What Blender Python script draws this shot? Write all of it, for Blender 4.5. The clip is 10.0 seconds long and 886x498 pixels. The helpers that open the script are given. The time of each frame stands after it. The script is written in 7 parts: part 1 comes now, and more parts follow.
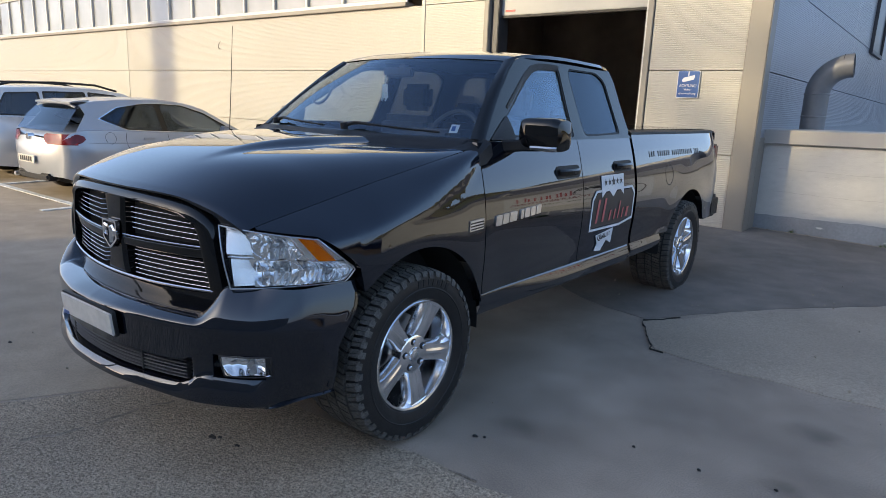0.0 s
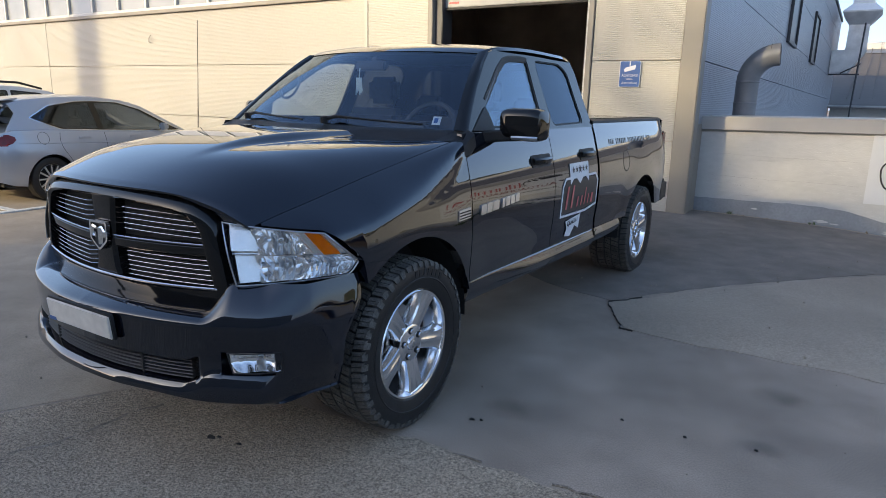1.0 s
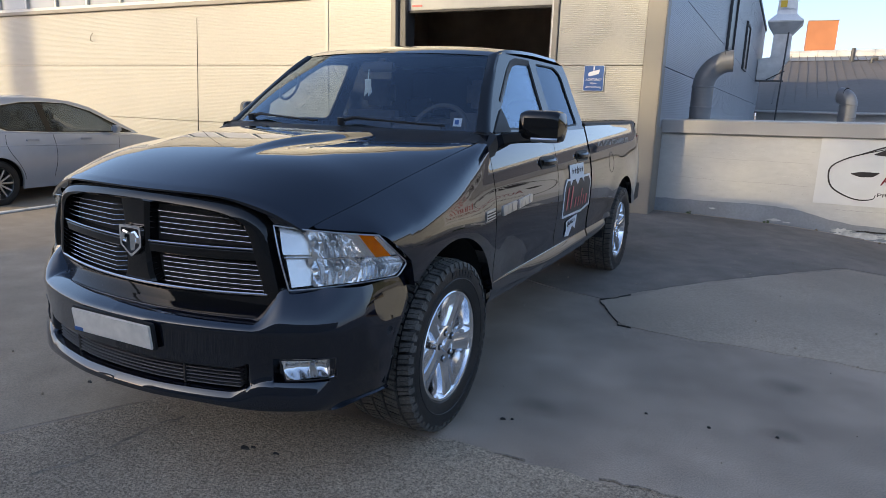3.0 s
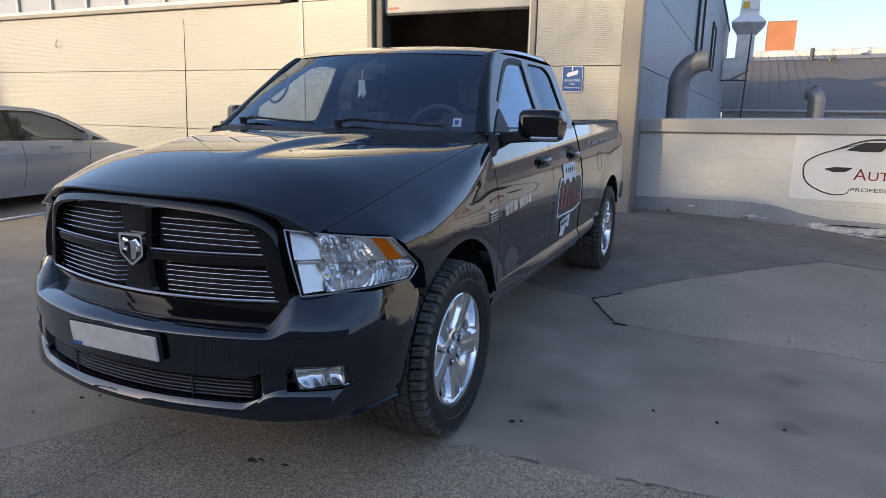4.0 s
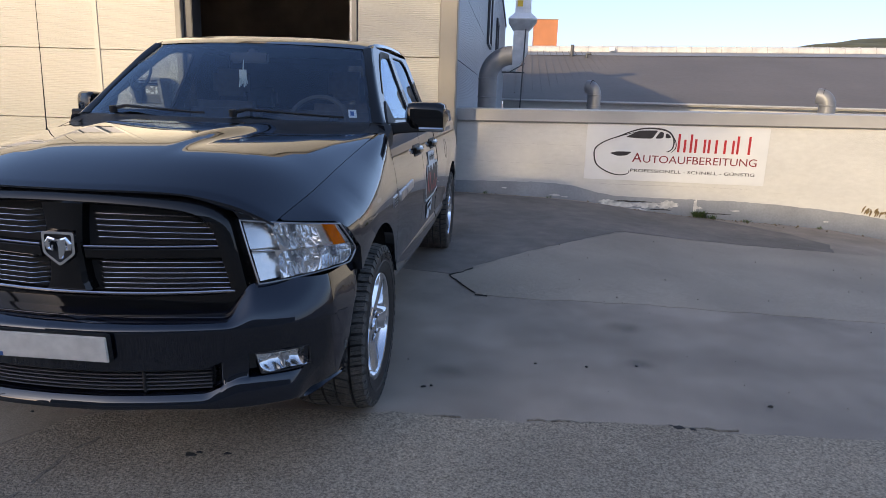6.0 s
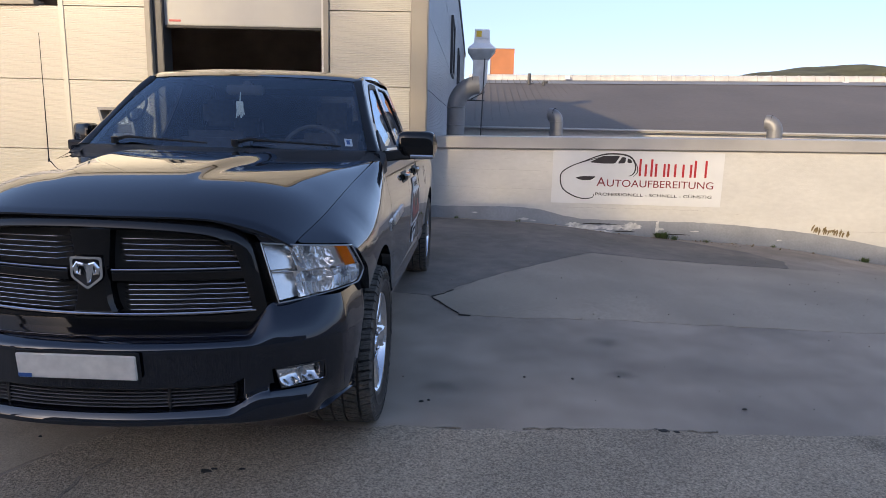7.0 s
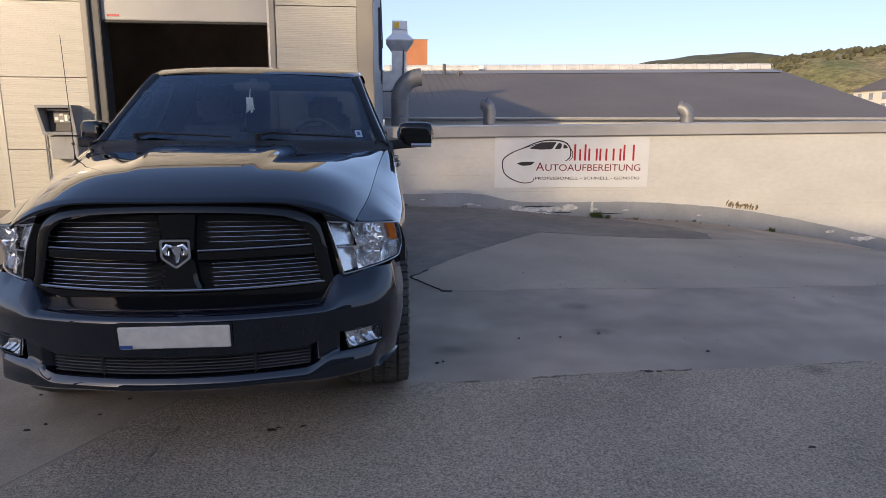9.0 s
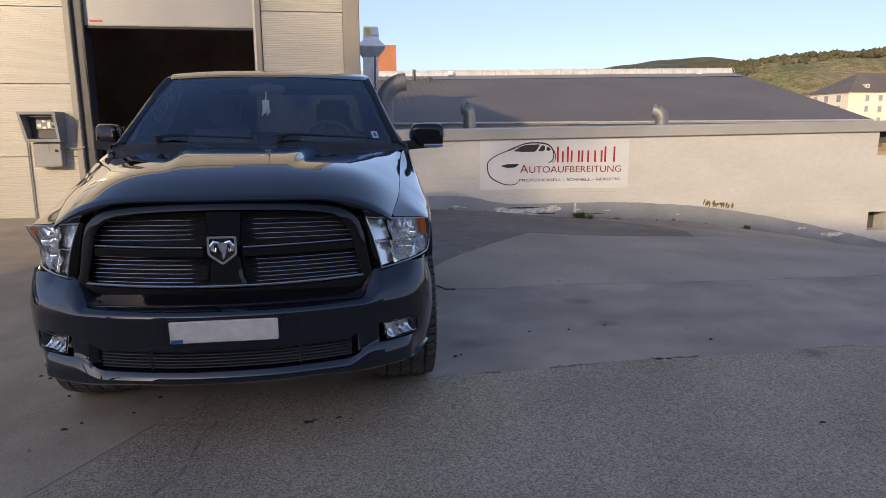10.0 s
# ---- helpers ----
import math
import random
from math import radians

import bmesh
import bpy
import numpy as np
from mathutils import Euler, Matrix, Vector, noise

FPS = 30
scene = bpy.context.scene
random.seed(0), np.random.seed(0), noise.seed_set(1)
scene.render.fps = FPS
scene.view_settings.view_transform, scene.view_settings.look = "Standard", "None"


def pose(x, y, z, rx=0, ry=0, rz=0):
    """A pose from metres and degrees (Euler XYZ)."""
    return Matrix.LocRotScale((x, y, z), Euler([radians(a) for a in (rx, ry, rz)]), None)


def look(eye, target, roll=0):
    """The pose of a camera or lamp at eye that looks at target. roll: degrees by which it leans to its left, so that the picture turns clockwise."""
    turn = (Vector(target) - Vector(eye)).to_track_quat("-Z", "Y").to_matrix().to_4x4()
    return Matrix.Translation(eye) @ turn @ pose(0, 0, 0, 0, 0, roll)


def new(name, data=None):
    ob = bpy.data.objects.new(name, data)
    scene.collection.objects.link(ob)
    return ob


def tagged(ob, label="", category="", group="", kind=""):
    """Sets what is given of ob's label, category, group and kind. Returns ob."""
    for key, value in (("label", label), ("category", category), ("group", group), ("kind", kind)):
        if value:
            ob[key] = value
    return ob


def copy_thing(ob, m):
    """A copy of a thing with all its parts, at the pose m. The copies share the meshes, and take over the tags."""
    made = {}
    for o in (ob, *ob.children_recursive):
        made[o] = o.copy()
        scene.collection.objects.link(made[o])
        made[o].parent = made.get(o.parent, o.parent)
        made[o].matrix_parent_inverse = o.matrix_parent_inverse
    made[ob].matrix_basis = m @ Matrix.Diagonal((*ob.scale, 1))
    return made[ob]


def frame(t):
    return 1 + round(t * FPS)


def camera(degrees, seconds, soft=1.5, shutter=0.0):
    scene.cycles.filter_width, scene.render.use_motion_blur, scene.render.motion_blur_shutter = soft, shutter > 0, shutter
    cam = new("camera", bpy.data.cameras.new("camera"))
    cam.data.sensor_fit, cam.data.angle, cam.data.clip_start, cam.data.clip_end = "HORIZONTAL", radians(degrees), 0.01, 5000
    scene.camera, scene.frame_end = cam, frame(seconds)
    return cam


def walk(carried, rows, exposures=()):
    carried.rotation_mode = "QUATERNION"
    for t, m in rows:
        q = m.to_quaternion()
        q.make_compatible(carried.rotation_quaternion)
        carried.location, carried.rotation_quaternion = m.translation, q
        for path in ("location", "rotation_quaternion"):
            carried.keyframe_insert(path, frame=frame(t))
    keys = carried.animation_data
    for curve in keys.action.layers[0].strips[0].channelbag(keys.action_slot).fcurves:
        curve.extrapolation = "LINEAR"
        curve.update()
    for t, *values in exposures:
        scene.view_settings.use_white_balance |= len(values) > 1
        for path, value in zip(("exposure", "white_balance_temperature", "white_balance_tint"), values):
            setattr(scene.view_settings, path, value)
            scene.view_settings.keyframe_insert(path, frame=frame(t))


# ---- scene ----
cam = camera(69.0, 10.0, soft=0.7)
PATH = [
    (0, (2.78, -2.193, 1.532), (1.571, -0.66, 1.099), 2.4),
    (0.5, (2.693, -2.356, 1.535), (1.59, -0.749, 1.088), 1.8),
    (1, (2.606, -2.4, 1.524), (1.56, -0.756, 1.075), 1.5),
    (1.5, (2.487, -2.394, 1.517), (1.472, -0.73, 1.066), 1.1),
    (2, (2.374, -2.428, 1.511), (1.36, -0.764, 1.062), 2.4),
    (2.5, (2.276, -2.535, 1.505), (1.334, -0.829, 1.054), 2.2),
    (3, (2.23, -2.623, 1.503), (1.345, -0.883, 1.069), 1.8),
    (3.2, (2.242, -2.614, 1.481), (1.373, -0.863, 1.059), 1.7),
    (4.5, (1.882, -2.686, 1.484), (1.168, -0.87, 1.046), 1.3),
    (5, (1.721, -2.725, 1.494), (1.208, -0.848, 1.035), 2.7),
    (5.5, (1.627, -2.879, 1.487), (1.319, -0.957, 1.027), 2.1),
    (5.7, (1.618, -2.958, 1.503), (1.362, -1.029, 1.043), 2.1),
    (6.8, (1.482, -3.236, 1.491), (1.377, -1.274, 1.118), 1.3),
    (7, (1.433, -3.267, 1.505), (1.351, -1.302, 1.142), 1.5),
    (7.5, (1.219, -3.311, 1.489), (1.278, -1.347, 1.112), -0.6),
    (8, (1.121, -3.491, 1.494), (1.283, -1.535, 1.106), 0.0),
    (8.5, (1.016, -3.612, 1.491), (1.193, -1.657, 1.108), -1.8),
    (9, (0.887, -3.706, 1.493), (1.059, -1.751, 1.107), 0.3),
    (9.5, (0.673, -3.698, 1.483), (0.897, -1.741, 1.136), -1.6),
    (10, (0.576, -3.806, 1.46), (0.841, -1.859, 1.091), -0.2),
]
walk(cam, [(t, look(eye, target, roll)) for t, eye, target, roll in PATH], [(0, 1.89, 7850, 5), (4.5, 1.76, 7850, 8), (7, 1.69, 7850, 12), (8.5, 1.59, 7950, 13), (10, 1.43, 8050, 14)])

# ---------------------------------------------------------------- light
world = bpy.data.worlds.new("sky")
scene.world = world
world.use_nodes = True
wn, wl = world.node_tree.nodes, world.node_tree.links
sky = wn.new("ShaderNodeTexSky")
sky.sky_type = "NISHITA"
sky.sun_disc = False
SUN_FROM = Vector((-0.5, -0.866, 0.325)).normalized()
sky.sun_elevation = math.asin(SUN_FROM.z)
sky.sun_rotation = math.atan2(SUN_FROM.x, SUN_FROM.y)
sky.air_density, sky.dust_density, sky.ozone_density = 0.8, 1.2, 3.5
wn["Background"].inputs[1].default_value = 0.15
haze = wn.new("ShaderNodeMix")
haze.data_type = "RGBA"
thin = wn.new("ShaderNodeMapRange")
thin.interpolation_type = "SMOOTHSTEP"
thin.inputs["From Min"].default_value, thin.inputs["From Max"].default_value = 0.12, 0.65
thin.inputs["To Min"].default_value, thin.inputs["To Max"].default_value = 0.42, 0.08
wl.new(thin.outputs[0], haze.inputs["Factor"])
haze.inputs["B"].default_value = (1.1, 1.95, 4.0, 1)
wl.new(sky.outputs[0], haze.inputs["A"])
warm = wn.new("ShaderNodeVectorMath")
warm.operation = "MULTIPLY"
tone, way, rise = wn.new("ShaderNodeValToRGB"), wn.new("ShaderNodeTexCoord"), wn.new("ShaderNodeSeparateXYZ")
tone.color_ramp.interpolation = "EASE"
tone.color_ramp.elements[0].position, tone.color_ramp.elements[0].color = 0.15, (0.755, 0.67, 0.70, 1)
tone.color_ramp.elements[1].position, tone.color_ramp.elements[1].color = 0.66, (0.755, 0.735, 0.775, 1)
middle = tone.color_ramp.elements.new(0.36)
middle.color = (0.99, 0.92, 0.89, 1)
wl.new(way.outputs["Generated"], rise.inputs[0])
wl.new(rise.outputs["Z"], thin.inputs["Value"])
wl.new(rise.outputs["Z"], tone.inputs["Fac"])
wl.new(tone.outputs["Color"], warm.inputs[1])
wl.new(haze.outputs["Result"], warm.inputs[0])
wl.new(warm.outputs[0], wn["Background"].inputs[0])
sun = new("sun", bpy.data.lights.new("sun", "SUN"))
sun.data.energy, sun.data.angle, sun.data.color = 1.26, radians(0.8), (1.0, 0.87, 0.64)
sun.matrix_basis = look((0, 0, 30), Vector((0, 0, 30)) - SUN_FROM)


# ---------------------------------------------------------------- materials
def mat(name, color, rough=0.6, metal=0.0, vary=0.15, scale=3.0, fine=0.0, fine_scale=120.0, bump=0.0, bump_scale=60.0,
        coat=0.0, spec=0.5, rand=0.0, stretch=(1, 1, 1), rough_vary=0.0, tint=None, grain=0.0, grain_scale=160.0):
    """A surface with cloudy variation, fine grain, relief and, per object, a random shift."""
    m = bpy.data.materials.new(name)
    m.use_nodes = True
    n, l = m.node_tree.nodes, m.node_tree.links
    b = n["Principled BSDF"]
    b.inputs["Roughness"].default_value = rough
    b.inputs["Metallic"].default_value = metal
    b.inputs["Specular IOR Level"].default_value = spec
    b.inputs["Coat Weight"].default_value = coat
    b.inputs["Coat Roughness"].default_value = 0.03
    geo = n.new("ShaderNodeNewGeometry")
    mp = n.new("ShaderNodeMapping")
    mp.inputs["Scale"].default_value = stretch
    l.new(geo.outputs["Position"], mp.inputs["Vector"])
    big = n.new("ShaderNodeTexNoise")
    big.inputs["Scale"].default_value = scale
    big.inputs["Detail"].default_value = 6
    l.new(mp.outputs[0], big.inputs["Vector"])
    dark = tuple(c * (1 - vary) for c in color) if tint is None else tint
    lite = tuple(min(1, c * (1 + vary)) for c in color)
    mix = n.new("ShaderNodeMix")
    mix.data_type = "RGBA"
    mix.inputs["A"].default_value = (*dark, 1)
    mix.inputs["B"].default_value = (*lite, 1)
    ramp = n.new("ShaderNodeMapRange")
    ramp.inputs["From Min"].default_value, ramp.inputs["From Max"].default_value = 0.3, 0.7
    l.new(big.outputs["Fac"], ramp.inputs["Value"])
    l.new(ramp.outputs[0], mix.inputs["Factor"])
    out = mix.outputs["Result"]
    for amount, size in ((fine, fine_scale), (grain, grain_scale)):
        if not amount:
            continue
        fn = n.new("ShaderNodeTexNoise")
        fn.inputs["Scale"].default_value = size
        fn.inputs["Detail"].default_value = 3
        l.new(mp.outputs[0], fn.inputs["Vector"])
        fr = n.new("ShaderNodeMapRange")
        fr.inputs["From Min"].default_value, fr.inputs["From Max"].default_value = 0.3, 0.7
        fr.inputs["To Min"].default_value, fr.inputs["To Max"].default_value = 1 - amount, 1 + amount
        l.new(fn.outputs["Fac"], fr.inputs["Value"])
        mul = n.new("ShaderNodeVectorMath")
        mul.operation = "SCALE"
        l.new(out, mul.inputs[0])
        l.new(fr.outputs[0], mul.inputs["Scale"])
        out = mul.outputs[0]
    if rand:
        oi = n.new("ShaderNodeObjectInfo")
        rr = n.new("ShaderNodeMapRange")
        rr.inputs["To Min"].default_value, rr.inputs["To Max"].default_value = 1 - rand, 1 + rand
        l.new(oi.outputs["Random"], rr.inputs["Value"])
        mul = n.new("ShaderNodeVectorMath")
        mul.operation = "SCALE"
        l.new(out, mul.inputs[0])
        l.new(rr.outputs[0], mul.inputs["Scale"])
        out = mul.outputs[0]
    l.new(out, b.inputs["Base Color"])
    if rough_vary:
        rv = n.new("ShaderNodeMapRange")
        rv.inputs["To Min"].default_value, rv.inputs["To Max"].default_value = max(0.02, rough - rough_vary), min(1, rough + rough_vary)
        l.new(big.outputs["Fac"], rv.inputs["Value"])
        l.new(rv.outputs[0], b.inputs["Roughness"])
    if bump:
        bn = n.new("ShaderNodeTexNoise")
        bn.inputs["Scale"].default_value = bump_scale
        bn.inputs["Detail"].default_value = 5
        l.new(mp.outputs[0], bn.inputs["Vector"])
        bu = n.new("ShaderNodeBump")
        bu.inputs["Strength"].default_value = bump
        bu.inputs["Distance"].default_value = 0.01
        l.new(bn.outputs["Fac"], bu.inputs["Height"])
        l.new(bu.outputs[0], b.inputs["Normal"])
    return m


def glass(name, tint, clear, rough=0.0, sheen=0.045):
    """Thin automotive glass: tinted see-through with a sharp mirror sheen."""
    m = bpy.data.materials.new(name)
    m.use_nodes = True
    n, l = m.node_tree.nodes, m.node_tree.links
    n.remove(n["Principled BSDF"])
    tr, gl, mx, lw = n.new("ShaderNodeBsdfTransparent"), n.new("ShaderNodeBsdfGlossy"), n.new("ShaderNodeMixShader"), n.new("ShaderNodeLayerWeight")
    tr.inputs[0].default_value = (tint[0] * clear, tint[1] * clear, tint[2] * clear, 1)
    gl.inputs["Roughness"].default_value = rough
    gl.inputs[0].default_value = (0.68, 0.83, 1, 1)
    lw.inputs[0].default_value = 0.5
    power, rise = n.new("ShaderNodeMath"), n.new("ShaderNodeMath")
    power.operation, rise.operation = "POWER", "MULTIPLY_ADD"
    power.inputs[1].default_value = 4.6
    rise.inputs[1].default_value, rise.inputs[2].default_value = 0.72, sheen
    l.new(lw.outputs["Facing"], power.inputs[0])
    l.new(power.outputs[0], rise.inputs[0])
    l.new(rise.outputs[0], mx.inputs[0])
    l.new(tr.outputs[0], mx.inputs[1])
    l.new(gl.outputs[0], mx.inputs[2])
    l.new(mx.outputs[0], n["Material Output"].inputs[0])
    return m


M = dict(
    block=mat("plain_masonry", (0.30, 0.27, 0.24), 0.85, 0, 0.1, 0.3),
    paint=mat("black_paint", (0.0036, 0.0045, 0.0085), 0.02, 0, 0.1, 2, spec=0.46, coat=1.0),
    gloss=mat("gloss_black", (0.006, 0.006, 0.0065), 0.05, 0, 0.1, 4, rough_vary=0.02, spec=0.4, coat=0.1),
    plastic=mat("black_plastic", (0.018, 0.018, 0.019), 0.5, 0, 0.2, 8, bump=0.15, bump_scale=400, spec=0.28),
    well=mat("wheel_well", (0.013, 0.013, 0.013), 0.9, 0, 0.3, 6),
    rubber=mat("tyre_rubber", (0.013, 0.013, 0.0135), 0.4, 0, 0.3, 14, fine=0.15, fine_scale=90, bump=0.12, bump_scale=120, spec=0.4),
    tread=mat("dusty_tread", (0.085, 0.079, 0.071), 0.85, 0, 0.35, 16, fine=0.3, fine_scale=120, bump=0.3, bump_scale=160),
    chrome=mat("chrome", (0.84, 0.85, 0.87), 0.08, 1, 0.06, 5, rough_vary=0.04),
    wheelchrome=mat("wheel_chrome", (0.9, 0.905, 0.92), 0.13, 1, 0.05, 9, rough_vary=0.05),
    satin=mat("satin_metal", (0.55, 0.56, 0.58), 0.3, 1, 0.08, 9),
    brushed=mat("billet", (0.5, 0.5, 0.52), 0.25, 1, 0.1, 10),
    bowl=mat("reflector", (0.97, 0.97, 0.97), 0.06, 0.88, 0.03, 8),
    frost=mat("silver_cover", (0.86, 0.86, 0.85), 0.24, 0.75, 0.04, 18, fine=0.04, fine_scale=70),
    amber=mat("amber_lens", (1.0, 0.18, 0.0), 0.6, 0, 0.2, 30, spec=0.0),
    lens=glass("clear_lens", (1, 1, 1), 0.93),
    windscreen=glass("windscreen_glass", (0.88, 0.95, 0.98), 0.86, sheen=0.11),
    tinted=glass("tinted_glass", (0.88, 0.95, 1.0), 0.8, sheen=0.11),
    pillar=mat("satin_black_frame", (0.004, 0.0042, 0.005), 0.09, 0, 0.1, 3, spec=0.45),
    smoked=glass("smoked_glass", (0.85, 0.92, 1.0), 0.42, sheen=0.06),
    dark_glass=glass("privacy_glass", (0.75, 0.85, 1.0), 0.3),
    cabin=mat("cabin_trim", (0.035, 0.036, 0.04), 0.7, 0, 0.2, 12, bump=0.1, bump_scale=300),
    seatm=mat("seat_cloth", (0.05, 0.05, 0.055), 0.9, 0, 0.2, 30),
    headliner=mat("headliner", (0.22, 0.22, 0.21), 0.9, 0, 0.08, 20),
    white=mat("white_vinyl", (0.7, 0.71, 0.72), 0.4, 0, 0.05, 9),
    plate=mat("plate_face", (0.60, 0.575, 0.53), 0.35, 0, 0.1, 25),
    blue=mat("blue_print", (0.02, 0.09, 0.28), 0.35, 0, 0.06, 9),
    red=mat("red_print", (0.42, 0.02, 0.025), 0.4, 0, 0.08, 9),
    ink=mat("black_print", (0.03, 0.025, 0.025), 0.45, 0, 0.1, 9),
    maroon=mat("maroon_print", (0.20, 0.022, 0.028), 0.45, 0, 0.1, 9),
    pink=mat("red_outline", (0.55, 0.12, 0.12), 0.4, 0, 0.08, 9),
    asphalt=mat("worn_asphalt", (0.302, 0.243, 0.191), 0.8, 0, 0.3, 0.75, fine=0.14, fine_scale=3.2, grain=0.27, grain_scale=140, bump=0.22, bump_scale=170, rough_vary=0.12),
    coarse=mat("coarse_asphalt", (0.318, 0.254, 0.186), 0.9, 0, 0.16, 1.0, fine=0.48, fine_scale=95, grain=0.32, grain_scale=240, bump=1.0, bump_scale=95),
    darkpatch=mat("dark_asphalt", (0.170, 0.144, 0.120), 0.8, 0, 0.25, 0.9, fine=0.15, fine_scale=5, grain=0.24, grain_scale=150, bump=0.25, bump_scale=140, rough_vary=0.1),
    patch=mat("concrete_patch", (0.33, 0.266, 0.201), 0.75, 0, 0.2, 0.8, fine=0.15, fine_scale=60, bump=0.25, bump_scale=80, rough_vary=0.1, grain=0.24, grain_scale=170),
    slab=mat("warm_bounce_ground", (0.318, 0.256, 0.19), 0.8, 0, 0.2, 0.6, fine=0.12, fine_scale=4, grain=0.22, grain_scale=150, bump=0.2, bump_scale=160, rough_vary=0.1),
    joint=mat("dark_joint", (0.035, 0.033, 0.03), 0.95, 0, 0.3, 20),
    wornedge=mat("worn_joint", (0.215, 0.18, 0.142), 0.95, 0, 0.3, 20, grain=0.5, grain_scale=120),
    line=mat("road_paint", (0.55, 0.55, 0.53), 0.7, 0, 0.25, 12, fine=0.2, fine_scale=60),
    panel=mat("cream_panel", (0.435, 0.412, 0.357), 0.34, 0, 0.035, 0.7, fine=0.03, fine_scale=20, rand=0.025, rough_vary=0.06),
    trim=mat("tan_trim", (0.245, 0.22, 0.185), 0.5, 0, 0.06, 1.5),
    steel=mat("dark_steel", (0.06, 0.06, 0.063), 0.5, 0.2, 0.15, 4),
    doorleaf=mat("gate_leaf", (0.33, 0.325, 0.31), 0.45, 0, 0.05, 2),
    inside=mat("hall_inside", (0.72, 0.66, 0.6), 0.95, 0, 0.3, 0.8),
    side=mat("grey_sheet", (0.25, 0.26, 0.28), 0.4, 0.1, 0.06, 0.5, rand=0.02),
    darkpane=mat("dark_pane", (0.015, 0.02, 0.032), 0.35, 0, 0.2, 2, spec=0.25),
    hollow=mat("hollow_inside", (0.09, 0.085, 0.08), 0.95, 0, 0.3, 2),
    signface=mat("sign_face", (0.60, 0.60, 0.59), 0.4, 0, 0.04, 3),
    render_white=mat("white_wall_paint", (0.515, 0.5, 0.465), 0.75, 0, 0.07, 0.8, fine=0.04, fine_scale=9, grain=0.025, grain_scale=70, bump=0.3, bump_scale=30, stretch=(1, 1, 2.2)),
    band=mat("grey_wall_paint", (0.26, 0.265, 0.27), 0.8, 0, 0.14, 1.8, fine=0.08, fine_scale=40, bump=0.3, bump_scale=35),
    bare=mat("bare_render", (0.55, 0.53, 0.49), 0.9, 0, 0.3, 14, bump=0.5, bump_scale=60),
    coping=mat("coping_sheet", (0.38, 0.36, 0.335), 0.5, 0.15, 0.1, 1.2),
    zinc=mat("zinc_pipe", (0.20, 0.20, 0.205), 0.45, 0.25, 0.14, 5, rough_vary=0.1),
    galva=mat("galvanised_sheet", (0.56, 0.555, 0.54), 0.4, 0.3, 0.14, 3),
    slate=mat("grey_roof", (0.128, 0.106, 0.09), 0.75, 0, 0.12, 0.15, fine=0.06, fine_scale=3),
    ridge=mat("ridge_light", (0.52, 0.50, 0.46), 0.5, 0, 0.18, 1.2),
    brick=mat("orange_facade", (0.43, 0.165, 0.075), 0.8, 0, 0.12, 0.4),
    stucco=mat("cream_stucco", (0.78, 0.69, 0.52), 0.85, 0, 0.08, 0.2),
    winglass=mat("window_pane", (0.30, 0.30, 0.29), 0.06, 0, 0.25, 0.6, coat=0.5, spec=0.8),
    winframe=mat("window_frame", (0.55, 0.54, 0.51), 0.5, 0, 0.05, 2),
    silver=mat("silver_paint", (0.40, 0.42, 0.455), 0.28, 0.4, 0.04, 3, coat=0.8),
    carwhite=mat("pale_paint", (0.60, 0.63, 0.67), 0.3, 0.25, 0.04, 3, coat=0.8),
    tail=mat("tail_lens", (0.15, 0.006, 0.008), 0.15, 0, 0.25, 15),
    leaf=mat("weed_leaf", (0.05, 0.085, 0.02), 0.7, 0, 0.35, 40),
    dry=mat("dry_stalk", (0.16, 0.115, 0.06), 0.85, 0, 0.3, 30),
    wood=mat("hill_wood", (0.08, 0.076, 0.038), 0.95, 0, 0.35, 0.05),
    field=mat("hill_field", (0.235, 0.175, 0.09), 0.95, 0, 0.1, 0.016, fine=0.45, fine_scale=0.16, grain=0.3, grain_scale=0.5, tint=(0.10, 0.115, 0.035)),
    yellow=mat("yellow_print", (0.65, 0.42, 0.03), 0.5, 0, 0.05, 9),
    ochre=mat("ochre_brick", (0.36, 0.27, 0.17), 0.85, 0, 0.2, 12, rand=0.15),
    boxgrey=mat("grey_cabinet", (0.22, 0.222, 0.225), 0.5, 0, 0.08, 6),
    freshener=mat("pale_card", (0.6, 0.66, 0.62), 0.7, 0, 0.1, 60),
)



